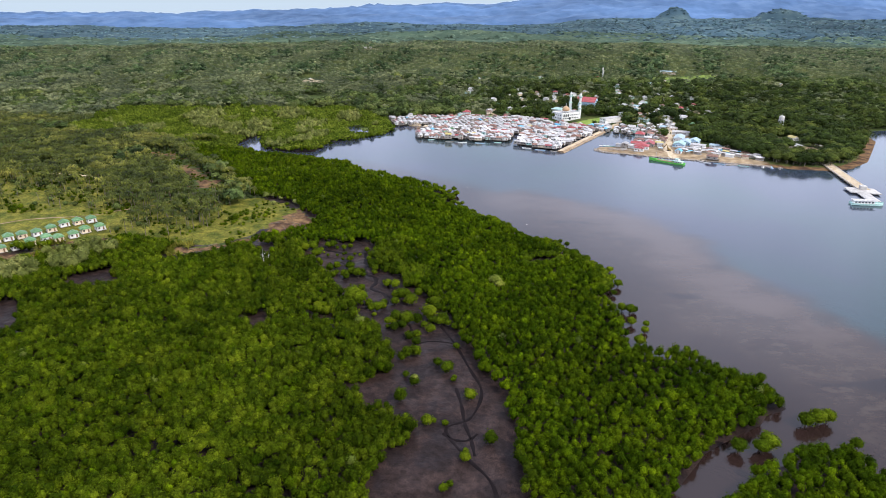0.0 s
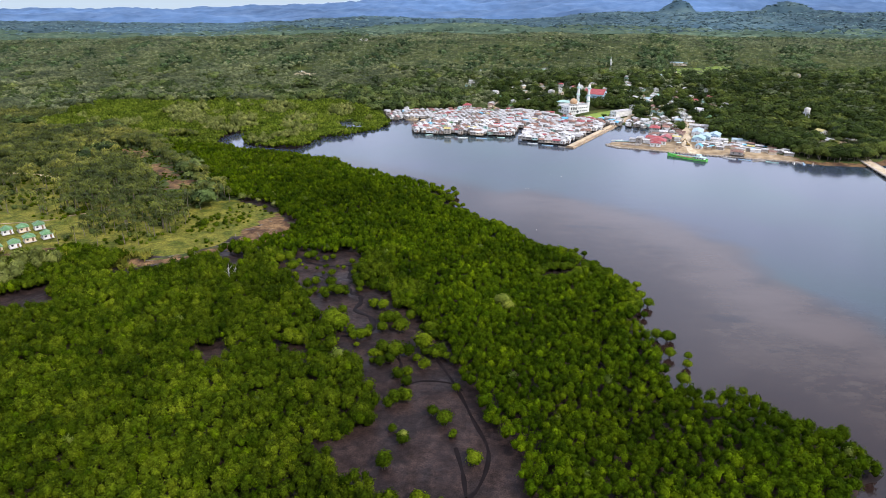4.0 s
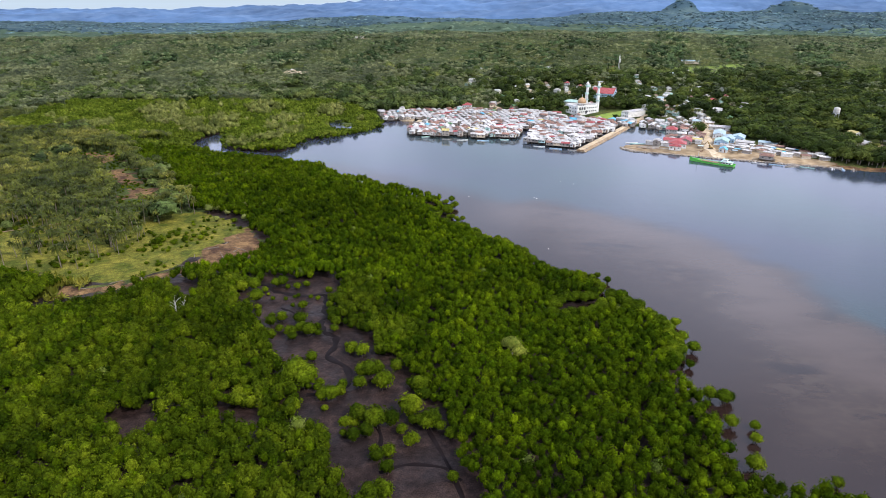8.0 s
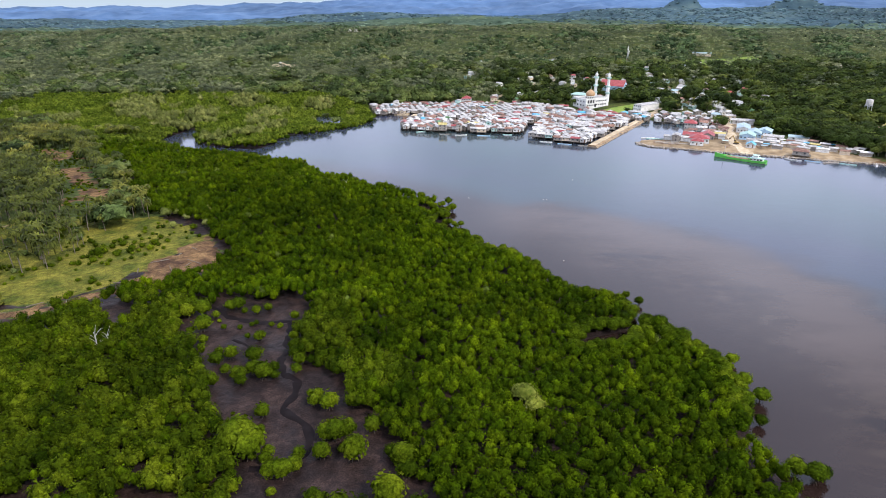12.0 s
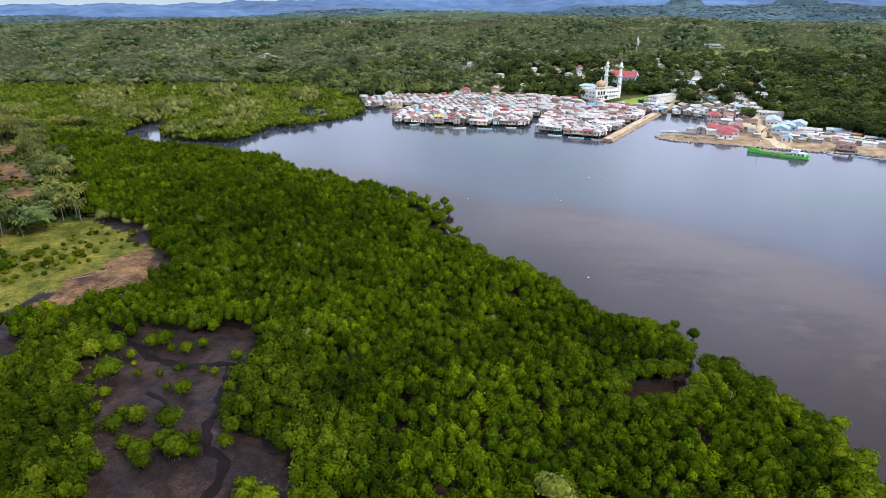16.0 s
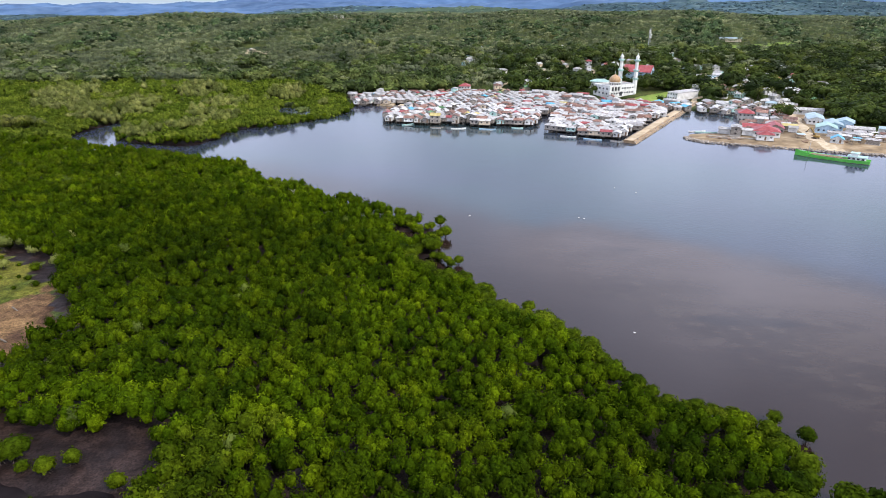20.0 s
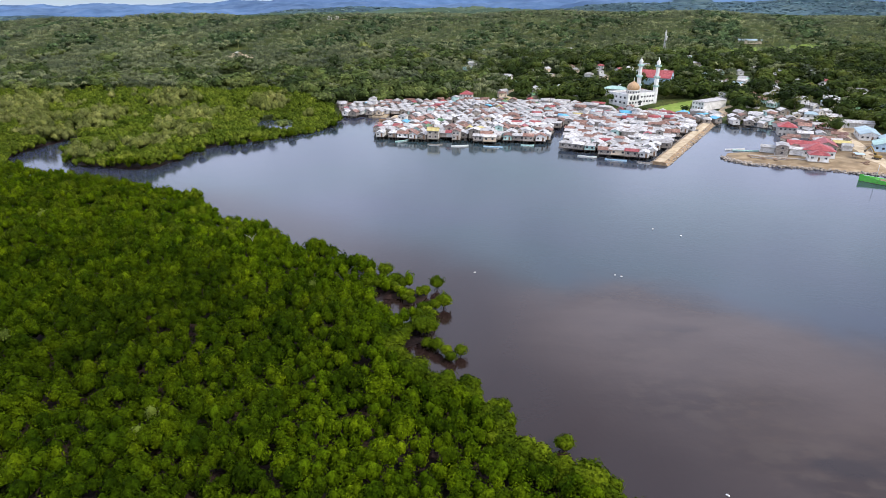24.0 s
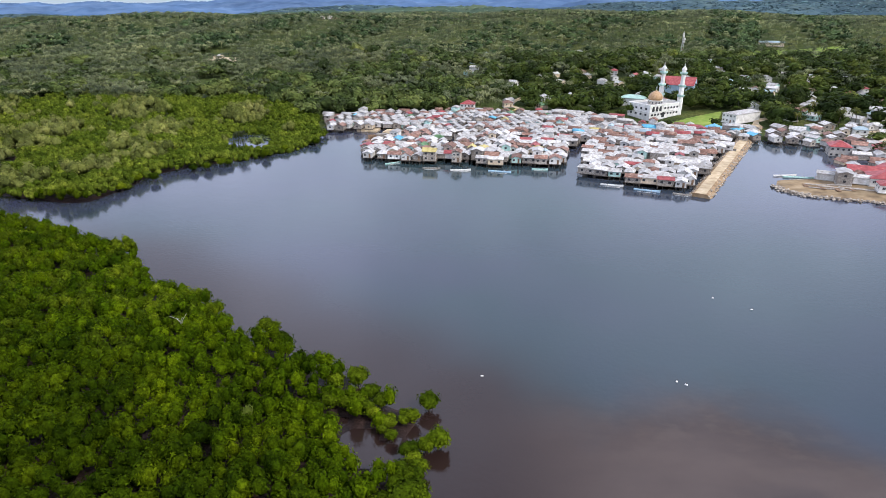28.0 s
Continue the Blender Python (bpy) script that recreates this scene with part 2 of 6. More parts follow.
def waves(x, y, size, seed):
    """Soft random hills between -1 and 1."""
    r = random.Random(seed)
    out = 0
    for _ in range(7):
        a, f, p = r.uniform(0, 6.283), r.uniform(0.6, 1.7) / size * 6.283, r.uniform(0, 6.283)
        out = out + np.sin((x * math.cos(a) + y * math.sin(a)) * f + p)
    return out / 4.0


HILLS = [(-20, 1500, 26, 300, 160), (-420, 2300, 22, 500, 200)]
PEAKS = [(1020, 2800, 36, 92, 80), (1034, 2800, 20, 60, 70), (1528, 2800, 34, 120, 90), (1540, 2800, 12, 70, 80), (1400, 2790, 16, 120, 90)]
# open land, the town over the water, and the built plots
OPEN = [(-250, 20), (-211, 24), (-192, 26), (-185, 38), (-164, 27), (-153, 36), (-147, 60), (-135, 72), (-112, 70), (-108, 62), (-122, 22), (-147, 4), (-195, 19), (-248, -4)]
GLADE = [(-285, 40), (-265, 50), (-236, 71), (-248, 100), (-261, 109), (-316, 106), (-356, 136), (-420, 120), (-420, 20)]
OLIVE = [(-430, 290), (-340, 300), (-236, 262), (-214, 262), (-212, 302), (-195, 304), (-180, 262), (-150, 262), (-132, 300), (-92, 330), (-84, 380), (-110, 440), (-260, 450), (-420, 440)]
TOWN = [(-82, 384), (-76, 362), (-58, 369), (-33, 368), (-33, 345), (-50, 329), (-46, 302), (15, 288), (47, 291), (58, 330), (66, 332), (56, 300), (53, 270), (82, 257), (92, 253),
        (166, 378), (136, 380), (108, 392), (85, 408), (55, 420), (7, 424), (-42, 420), (-84, 406)]
PIER = ((92, 248), (176, 386))
MOSQUE = (115.5, 395.5)
LAWN = [(112, 386), (136, 398), (168, 417), (150, 380), (138, 382)]
CLEAR = [(118, 403, 26), (140, 398, 16), (156, 402, 14), (164, 388, 14), (158, 468, 15), (118, 438, 9), (172, 400, 16), (145, 372, 12), (40, 430, 7), (47, 455, 6),
         (203, 295, 9), (190, 260, 16), (212, 320, 9), (224, 350, 10), (175, 262, 20), (160, 258, 20), (212, 285, 22), (228, 272, 20), (210, 250, 24), (235, 245, 18), (255, 225, 12),
         (185, 300, 16), (192, 330, 16), (210, 350, 16), (228, 330, 10), (322, 262, 17), (332, 255, 9), (347, 354, 6), (300, 250, 6), (205, 372, 14), (186, 356, 14), (220, 366, 12), (178, 362, 10), (230, 368, 10), (168, 352, 10),
         (314, 247, 13), (325, 300, 14), (334, 312, 10), (350, 285, 9), (317, 285, 14), (-182, 888, 24), (560, 860, 20), (-230, 620, 18)]


def ground_z(x, y):
    x, y = np.asarray(x, float), np.asarray(y, float)
    d = away(BAY, x, y)
    z = np.clip(d * 0.10, -1.6, 0.35)
    inland = smooth(0, 45, d)
    z = z + inland * 3.2 * smooth(378, 405, y + 0.12 * np.clip(x - 200, 0, 400)) + smooth(4, 14, d) * smooth(120, 170, x) * 0.9
    rise = 42 * smooth(405, 930, y) * (1 - 0.45 * smooth(-330, -900, x)) * (1 - 0.25 * smooth(350, 900, x))
    z = z + inland * (rise + smooth(430, 700, y) * 6 * waves(x, y, 330, 4))
    z = z - smooth(980, 1600, y) * 20 + smooth(1050, 1700, y) * 9 * waves(x, y, 520, 9)
    z = z + smooth(1500, 2800, y) * smooth(150, 900, x) * 46
    for px, py, h, sx, sy in HILLS:
        z = z + h * np.exp(-((x - px) / sx) ** 2 - ((y - py) / sy) ** 2)
    ridge = 34 + 56 * smooth(-2600, -150, x) + 230 * smooth(150, 2000, x) + 10 * waves(x, y, 700, 11) + 6 * waves(x, y, 230, 12)
    z = z + smooth(3000, 4300, y) * ridge
    z = np.where((away(POOL, x, y) < 0) | (away(BAYLET, x, y) < 0), -0.5, z)
    return np.where(d < 0, np.clip(d * 0.10, -1.6, 0), z)


def wood_z(x, y):
    """The ground with the two far peaks on it."""
    z = ground_z(x, y)
    for px, py, h, sx, sy in PEAKS:
        z = z + h * np.clip(1 - ((x - px) / sx) ** 2 - ((y - py) / sy) ** 2, 0, 1) ** 0.75
    return z


def arrays_mesh(name, verts, tris, mats=()):
    me = bpy.data.meshes.new(name)
    verts, tris = np.asarray(verts, np.float32), np.asarray(tris, np.int32)
    me.vertices.add(len(verts))
    me.vertices.foreach_set("co", verts.ravel())
    me.loops.add(tris.size)
    me.loops.foreach_set("vertex_index", tris.ravel())
    me.polygons.add(len(tris))
    me.polygons.foreach_set("loop_start", np.arange(0, tris.size, 3, dtype=np.int32))
    me.update(calc_edges=True)
    for m in mats:
        me.materials.append(m)
    return me


def sheet(name, xs, ys, height, mat):
    """A grid over the plan as one mesh."""
    X, Y = np.meshgrid(xs, ys)
    Z = height(X.ravel(), Y.ravel())
    V = np.stack([X.ravel(), Y.ravel(), Z], 1)
    nx, ny = len(xs), len(ys)
    i = (np.arange(ny - 1)[:, None] * nx + np.arange(nx - 1)).ravel()
    F = np.concatenate([np.stack([i, i + 1, i + nx + 1], 1), np.stack([i, i + nx + 1, i + nx], 1)])
    me = arrays_mesh(name, V, F, [mat])
    me.polygons.foreach_set("use_smooth", np.ones(len(F), bool))
    return new(name, me), V


def lines(a, b, step, far_a, far_b, grow=1.16):
    mid = list(np.arange(a, b + 0.1, step))
    out, s = [], step
    v = a
    while v > far_a:
        s *= grow
        v -= s
        out.insert(0, max(v, far_a))
    s, v = step, b
    top = []
    while v < far_b:
        s *= grow
        v += s
        top.append(min(v, far_b))
    return np.array(out + mid + top)


def attribute(me, name, values):
    a = me.attributes.new(name, 'FLOAT', 'POINT')
    a.data.foreach_set("value", np.asarray(values, np.float32))


def ground_material():
    m = material("ground_cover", (0.050, 0.066, 0.017), (0.030, 0.044, 0.012), (0.092, 0.096, 0.026), 0.05, 0.9, bump=0.6, bscale=0.25)
    n, l = m.node_tree.nodes, m.node_tree.links
    b = n["Principled BSDF"]
    cur = b.inputs["Base Color"].links[0].from_socket
    geo = n.new("ShaderNodeNewGeometry")

    def layer(cur, attr, c1, c2, scale, soft=0.25):
        at = n.new("ShaderNodeAttribute")
        at.attribute_name = attr
        t = n.new("ShaderNodeTexNoise")
        t.inputs["Scale"].default_value, t.inputs["Detail"].default_value = scale, 6
        l.new(geo.outputs["Position"], t.inputs["Vector"])
        r = n.new("ShaderNodeValToRGB")
        r.color_ramp.elements[0].position, r.color_ramp.elements[1].position = 0.36, 0.64
        r.color_ramp.elements[0].color, r.color_ramp.elements[1].color = (*c1, 1), (*c2, 1)
        l.new(t.outputs["Fac"], r.inputs["Fac"])
        t2 = n.new("ShaderNodeTexNoise")
        t2.inputs["Scale"].default_value, t2.inputs["Detail"].default_value = 0.22, 5
        l.new(geo.outputs["Position"], t2.inputs["Vector"])
        add = n.new("ShaderNodeMath")
        add.operation = 'ADD'
        l.new(at.outputs["Fac"], add.inputs[0]), l.new(t2.outputs["Fac"], add.inputs[1])
        mr = n.new("ShaderNodeMapRange")
        mr.inputs["From Min"].default_value, mr.inputs["From Max"].default_value = 0.93, 1.07
        l.new(add.outputs[0], mr.inputs["Value"])
        mix = n.new("ShaderNodeMix")
        mix.data_type = 'RGBA'
        l.new(mr.outputs[0], mix.inputs["Factor"])
        l.new(cur, mix.inputs["A"]), l.new(r.outputs[0], mix.inputs["B"])
        return mix.outputs["Result"], mr.outputs[0]

    cur, _ = layer(cur, "grass", (0.058, 0.070, 0.009), (0.160, 0.142, 0.022), 0.11)
    cur, _ = layer(cur, "sand", (0.056, 0.030, 0.019), (0.195, 0.115, 0.052), 0.13)
    cur, mud = layer(cur, "mud", (0.018, 0.0108, 0.0095), (0.038, 0.0235, 0.0195), 0.16)
    tw, rw, fw, xw = n.new("ShaderNodeTexNoise"), n.new("ShaderNodeMapRange"), n.new("ShaderNodeMath"), n.new("ShaderNodeMix")
    tw.inputs["Scale"].default_value, tw.inputs["Detail"].default_value = 0.075, 7
    rw.inputs["From Min"].default_value, rw.inputs["From Max"].default_value = 0.50, 0.56
    fw.operation, xw.data_type = 'MULTIPLY', 'RGBA'
    l.new(geo.outputs["Position"], tw.inputs["Vector"]), l.new(tw.outputs["Fac"], rw.inputs["Value"])
    l.new(rw.outputs[0], fw.inputs[0]), l.new(mud, fw.inputs[1]), l.new(fw.outputs[0], xw.inputs["Factor"])
    xw.inputs["B"].default_value = (0.0180, 0.0120, 0.0112, 1)
    l.new(cur, xw.inputs["A"])
    cur = xw.outputs["Result"]
    for scale, lo, hi in ((0.55, 0.62, 1.38), (2.6, 0.45, 1.5)):
        tn, mr, mx = n.new("ShaderNodeTexNoise"), n.new("ShaderNodeMapRange"), n.new("ShaderNodeMix")
        tn.inputs["Scale"].default_value, tn.inputs["Detail"].default_value, tn.inputs["Roughness"].default_value = scale, 4, 0.65
        mr.inputs["From Min"].default_value, mr.inputs["From Max"].default_value = 0.34, 0.66
        mr.inputs["To Min"].default_value, mr.inputs["To Max"].default_value = lo, hi
        mx.data_type, mx.blend_type = 'RGBA', 'MULTIPLY'
        mx.inputs["Factor"].default_value = 1.0
        l.new(geo.outputs["Position"], tn.inputs["Vector"]), l.new(tn.outputs["Fac"], mr.inputs["Value"])
        l.new(cur, mx.inputs["A"]), l.new(mr.outputs[0], mx.inputs["B"])
        cur = mx.outputs["Result"]
    b.inputs["Specular IOR Level"].default_value = 0.10
    l.new(cur, b.inputs["Base Color"])
    t = n.new("ShaderNodeTexNoise")
    t.inputs["Scale"].default_value = 0.09
    l.new(geo.outputs["Position"], t.inputs["Vector"])
    wet = n.new("ShaderNodeMapRange")
    wet.inputs["From Min"].default_value, wet.inputs["From Max"].default_value = 0.40, 0.62
    wet.inputs["To Min"].default_value, wet.inputs["To Max"].default_value = 0.75, 0.42
    l.new(t.outputs["Fac"], wet.inputs["Value"])
    mr = n.new("ShaderNodeMix")
    l.new(mud, mr.inputs["Factor"])
    mr.inputs["A"].default_value = 0.95
    l.new(wet.outputs[0], mr.inputs["B"])
    l.new(mr.outputs["Result"], b.inputs["Roughness"])
    return m


def water_material():
    m = bpy.data.materials.new("bay_water")
    m.use_nodes = True
    n, l = m.node_tree.nodes, m.node_tree.links
    b = n["Principled BSDF"]
    b.inputs["IOR"].default_value = 1.33
    b.inputs["Specular IOR Level"].default_value = 0.62
    geo = n.new("ShaderNodeNewGeometry")

    def tex(scale, detail=4, stretch=(1, 1, 1)):
        mp = n.new("ShaderNodeMapping")
        mp.inputs["Scale"].default_value = stretch
        l.new(geo.outputs["Position"], mp.inputs["Vector"])
        t = n.new("ShaderNodeTexNoise")
        t.inputs["Scale"].default_value, t.inputs["Detail"].default_value = scale, detail
        l.new(mp.outputs[0], t.inputs["Vector"])
        return t.outputs["Fac"]

    def mixed(fac, a, c):
        x = n.new("ShaderNodeMix")
        x.data_type = 'RGBA'
        l.new(fac, x.inputs["Factor"])
        for s, v in (("A", a), ("B", c)):
            if isinstance(v, tuple):
                x.inputs[s].default_value = (*v, 1)
            else:
                l.new(v, x.inputs[s])
        return x.outputs["Result"]

    def ranged(v, a, c):
        r = n.new("ShaderNodeMapRange")
        r.interpolation_type = 'SMOOTHSTEP'
        r.inputs["From Min"].default_value, r.inputs["From Max"].default_value = a, c
        l.new(v, r.inputs["Value"])
        return r.outputs[0]

    def attr(name):
        a = n.new("ShaderNodeAttribute")
        a.attribute_name = name
        return a.outputs["Fac"]

    def plus(a, c, k):
        x = n.new("ShaderNodeMath")
        x.operation = 'MULTIPLY_ADD'
        x.inputs[1].default_value = k
        l.new(c, x.inputs[0]), l.new(a, x.inputs[2])
        return x.outputs[0]

    deep = mixed(ranged(tex(0.006), 0.35, 0.65), (0.036, 0.040, 0.063), (0.026, 0.048, 0.050))
    silt = mixed(ranged(tex(0.022, 6, (1, 1.6, 1)), 0.35, 0.66), (0.025, 0.0145, 0.0115), (0.043, 0.0280, 0.0215))
    weed = ranged(tex(0.05, 6, (0.5, 1.5, 1)), 0.56, 0.68)
    silt = mixed(weed, silt, (0.028, 0.016, 0.013))
    streak = ranged(tex(0.42, 8, (0.55, 1.2, 1)), 0.44, 0.90)
    silt = mixed(streak, silt, (0.058, 0.038, 0.026))
    silt = mixed(ranged(tex(0.16, 8, (0.8, 1.3, 1)), 0.50, 0.66), silt, (0.050, 0.034, 0.025))
    silt = mixed(ranged(tex(0.035, 7, (0.6, 1.6, 1)), 0.60, 0.66), silt, (0.020, 0.013, 0.012))
    shoal = ranged(plus(attr("shoal"), tex(0.03, 5), 0.9), 0.72, 1.25)
    rim = ranged(plus(attr("rim"), tex(0.028, 7, (1, 2.4, 1)), 1.6), 1.05, 2.0)
    silt = mixed(rim, silt, (0.068, 0.047, 0.038))
    col = mixed(shoal, deep, silt)
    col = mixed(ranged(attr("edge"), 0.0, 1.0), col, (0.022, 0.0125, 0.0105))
    l.new(col, b.inputs["Base Color"])
    b.inputs["Roughness"].default_value = 0.10
    bp = n.new("ShaderNodeBump")
    bp.inputs["Strength"].default_value, bp.inputs["Distance"].default_value = 0.10, 0.2
    l.new(plus(tex(0.9, 3), tex(0.12, 3), 1.0), bp.inputs["Height"])
    l.new(bp.outputs[0], b.inputs["Normal"])
    return m


# ---- ground and water ----
XS, YS = lines(-330, 520, 3.0, -5200, 5200, 1.13), lines(-240, 470, 3.0, -1600, 4900, 1.10)
ground, GV = sheet("ground", XS, YS, lambda x, y: ground_z(x, y) - 14 * smooth(1100, 1400, y), ground_material())
tagged(ground, "low green coast with dark mudflats rising to wooded hills", "ground", kind="structure")
gx, gy = GV[:, 0], GV[:, 1]
gd = away(BAY, gx, gy)
mud = np.maximum.reduce([smooth(3, -3, away(p, gx, gy)) for p in [MUD] + MUD_PATCHES] + [smooth(10, 2, gd) * (gy < 330), 0.75 * (gx > np.where(gy > 68, -117 - (gy - 68) * 0.76, -300)) * (gy < 270) * (gx < 140)])
rag = 4 * waves(gx, gy, 17, 33) + 2.5 * waves(gx, gy, 8, 34)
sand = np.maximum.reduce([smooth(6, -6, away(SAND, gx, gy) + rag), smooth(5, -5, away(STRIP, gx, gy) + 0.6 * rag), smooth(5, -3, away(EASTBANK, gx, gy)), 0.8 * smooth(13, 5, gd) * (gx > 245) * (gy < 335)] + [smooth(5, -4, away(p, gx, gy) + 1.5 * rag) for p in WEST_BARE])
grass = smooth(8, -8, away(GRASS, gx, gy) + rag)
mud = np.where((sand > 0.5) | (grass > 0.5), 0, mud)
attribute(ground.data, "mud", mud), attribute(ground.data, "sand", sand), attribute(ground.data, "grass", grass)

WX, WY = lines(-240, 330, 6.0, -240, 5200, 1.2), lines(-260, 420, 6.0, -1600, 1200, 1.2)
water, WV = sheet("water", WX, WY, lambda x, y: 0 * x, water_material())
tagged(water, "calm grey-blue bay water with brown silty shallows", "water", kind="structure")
wx, wy = WV[:, 0], WV[:, 1]
attribute(water.data, "shoal", smooth(34, -34, away(SHOAL, wx, wy)))
shoal_d = away(SHOAL, wx, wy)
attribute(water.data, "rim", np.exp(-((shoal_d + 22) / 26) ** 2) * smooth(-60, 20, wy + 0.5 * wx))
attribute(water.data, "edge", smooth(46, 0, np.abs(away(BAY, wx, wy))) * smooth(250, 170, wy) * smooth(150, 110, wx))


# ---- plants ----
def icosphere(sub):
    bm = bmesh.new()
    bmesh.ops.create_icosphere(bm, subdivisions=sub, radius=1)
    v = np.array([p.co[:] for p in bm.verts])
    f = np.array([[p.index for p in q.verts] for q in bm.faces])
    bm.free()
    return v, f


ICO1, ICO2 = icosphere(1), icosphere(2)


def crown_arrays(r, clumps, size, squash=0.75, lobes=5, core=ICO1, low=-0.25, tri=True, full=0.74, loose=0.35):
    """A leafy crown: a lumpy core under many small tilted tufts. Unit radius 1, centre at 0."""
    lob = r.normal(size=(lobes, 3))
    lob[:, 2] = np.abs(lob[:, 2]) * 0.7
    lob /= np.linalg.norm(lob, axis=1)[:, None]

    def radius(d):
        return 0.74 + 0.30 * np.clip((d @ lob.T).max(1), 0, 1) ** 6

    cv, cf = core
    V, F = [cv * (radius(cv) * full * r.uniform(0.85, 1.15, len(cv)))[:, None] * (1, 1, squash)], [cf]
    d = r.normal(size=(clumps * 3, 3))
    d /= np.linalg.norm(d, axis=1)[:, None]
    d = d[d[:, 2] > low][:clumps]
    c = d * (radius(d) * r.uniform(0.72, 1.12, len(d)))[:, None] * (1, 1, squash)
    nrm = d * 0.9 + r.normal(size=d.shape) * loose + (0, 0, 0.4 * loose / 0.35)
    nrm /= np.linalg.norm(nrm, axis=1)[:, None]
    a = np.cross(nrm, r.normal(size=d.shape))
    a /= np.linalg.norm(a, axis=1)[:, None]
    b = np.cross(nrm, a)
    s = size * r.uniform(0.6, 1.3, (len(d), 1))
    if tri:
        q = np.stack([c - a * s + nrm * s * 0.2, c - b * s * 1.1, c + a * s * 0.8 + b * s * 0.8 + nrm * s * 0.3], 1).reshape(-1, 3)
        F.append(np.arange(len(d))[:, None] * 3 + len(cv) + (0, 1, 2))
    else:
        # four-cornered tufts, bent along the middle
        q = np.stack([c - a * s, c - b * s * 0.8 + nrm * s * 0.25, c + a * s, c + b * s * 0.8 + nrm * s * 0.25], 1).reshape(-1, 3)
        i = np.arange(len(d))[:, None] * 4 + len(cv)
        F += [i + (0, 1, 2), i + (0, 2, 3)]
    V.append(q)
    return np.concatenate(V), np.concatenate(F)


def trunk_arrays(height, r0, r1, bend=0.0, sides=5, rings=4, yaw=0.0):
    V, F = [], []
    for k in range(rings + 1):
        s = k / rings
        rad = r0 + (r1 - r0) * s
        for j in range(sides):
            a = j / sides * 6.2832
            V.append((bend * s * s * math.cos(yaw) + rad * math.cos(a), bend * s * s * math.sin(yaw) + rad * math.sin(a), height * s))
    for k in range(rings):
        for j in range(sides):
            p, q = k * sides + j, k * sides + (j + 1) % sides
            F += [(p, q, q + sides), (p, q + sides, p + sides)]
    return np.array(V), np.array(F)


def frond_arrays(r, fronds, length, segs=3, width=0.5):
    """A palm's head: arching fronds, each a folded strip."""
    V, F = [], []
    for k in range(fronds):
        yaw, up = k * 2.399 + r.uniform(-0.2, 0.2), r.uniform(-0.5, 1.1)
        L = length * r.uniform(0.85, 1.1)
        side = np.array([-math.sin(yaw), math.cos(yaw), 0])
        p, ang, base = np.zeros(3), up, len(V)
        for s in range(segs + 1):
            w = width * (0.35, 1.0, 0.8, 0.08)[min(s * 3 // segs, 3)]
            V += [p - side * w - (0, 0, w * 0.5), p, p + side * w - (0, 0, w * 0.5)]
            p = p + L / segs * np.array([math.cos(yaw) * math.cos(ang), math.sin(yaw) * math.cos(ang), math.sin(ang)])
            ang -= 1.5 / segs + r.uniform(0, 0.12)
        for s in range(segs):
            i = base + s * 3
            F += [(i, i + 1, i + 4), (i, i + 4, i + 3), (i + 1, i + 2, i + 5), (i + 1, i + 5, i + 4)]
    return np.array(V), np.array(F)


def joined(parts):
    V, F, n = [], [], 0
    for v, f in parts:
        V.append(v), F.append(np.asarray(f) + n)
        n += len(v)
    return np.concatenate(V), np.concatenate(F)


def scatter(name, mesh_kinds, places, mat, label, category):
    """Many plants as one object. places: rows of x, y, z, yaw, size across, size up, kind."""
    V, F, T, n = [], [], [], 0
    P = np.asarray(places)
    for k, (v, f) in enumerate(mesh_kinds):
        p = P[P[:, 6] == k]
        if not len(p):
            continue
        c, s = np.cos(p[:, 3])[:, None], np.sin(p[:, 3])[:, None]
        x = (v[:, 0] * c - v[:, 1] * s) * p[:, 4:5] + p[:, 0:1]
        y = (v[:, 0] * s + v[:, 1] * c) * p[:, 4:5] + p[:, 1:2]
        z = v[:, 2] * p[:, 5:6] + p[:, 2:3]
        V.append(np.stack([x, y, z], 2).reshape(-1, 3))
        F.append((f[None] + (np.arange(len(p)) * len(v))[:, None, None] + n).reshape(-1, 3))
        n += len(p) * len(v)
        T.append(np.repeat(TONES.random(len(p)), len(v)))
    me = arrays_mesh(name, np.concatenate(V), np.concatenate(F), [mat])
    attribute(me, "tone", np.concatenate(T))
    me.polygons.foreach_set("use_smooth", np.ones(len(me.polygons), bool))
    ob = new(name, me)
    return tagged(ob, label, category, kind="stuff")


RNG, TONES = np.random.default_rng(7), np.random.default_rng(8)


def grid_points(x0, x1, y0, y1, step, jitter=0.46):
    X, Y = np.meshgrid(np.arange(x0, x1, step), np.arange(y0, y1, step * 0.87))
    X = X + (np.arange(len(X)) % 2)[:, None] * step / 2
    X, Y = X.ravel(), Y.ravel()
    return X + RNG.uniform(-jitter, jitter, X.shape) * step, Y + RNG.uniform(-jitter, jitter, Y.shape) * step


def rows(x, y, z, across, up, kinds):
    k = len(x)
    return np.stack([x, y, z, RNG.uniform(0, 6.283, k), across, up, RNG.integers(0, kinds, k)], 1)


def in_view(x, y, margin=60):
    return np.abs(x) < (y + 300) * 0.73 + margin


def clear_of(x, y, extra=0.0):
    ok = away(TOWN, x, y) > 3 + extra
    for cx, cy, cr in CLEAR:
        ok &= (x - cx) ** 2 + (y - cy) ** 2 > (cr + extra) ** 2
    (ax, ay), (bx, by) = PIER
    ok &= away([(ax - 8, ay), (ax + 8, ay), (bx + 8, by), (bx - 4, by)], x, y) > 1
    for hx, hy in WOOD_HOUSES:
        ok &= (x - hx) ** 2 + ((y - hy) * 0.55 + 3) ** 2 > 52
    return ok


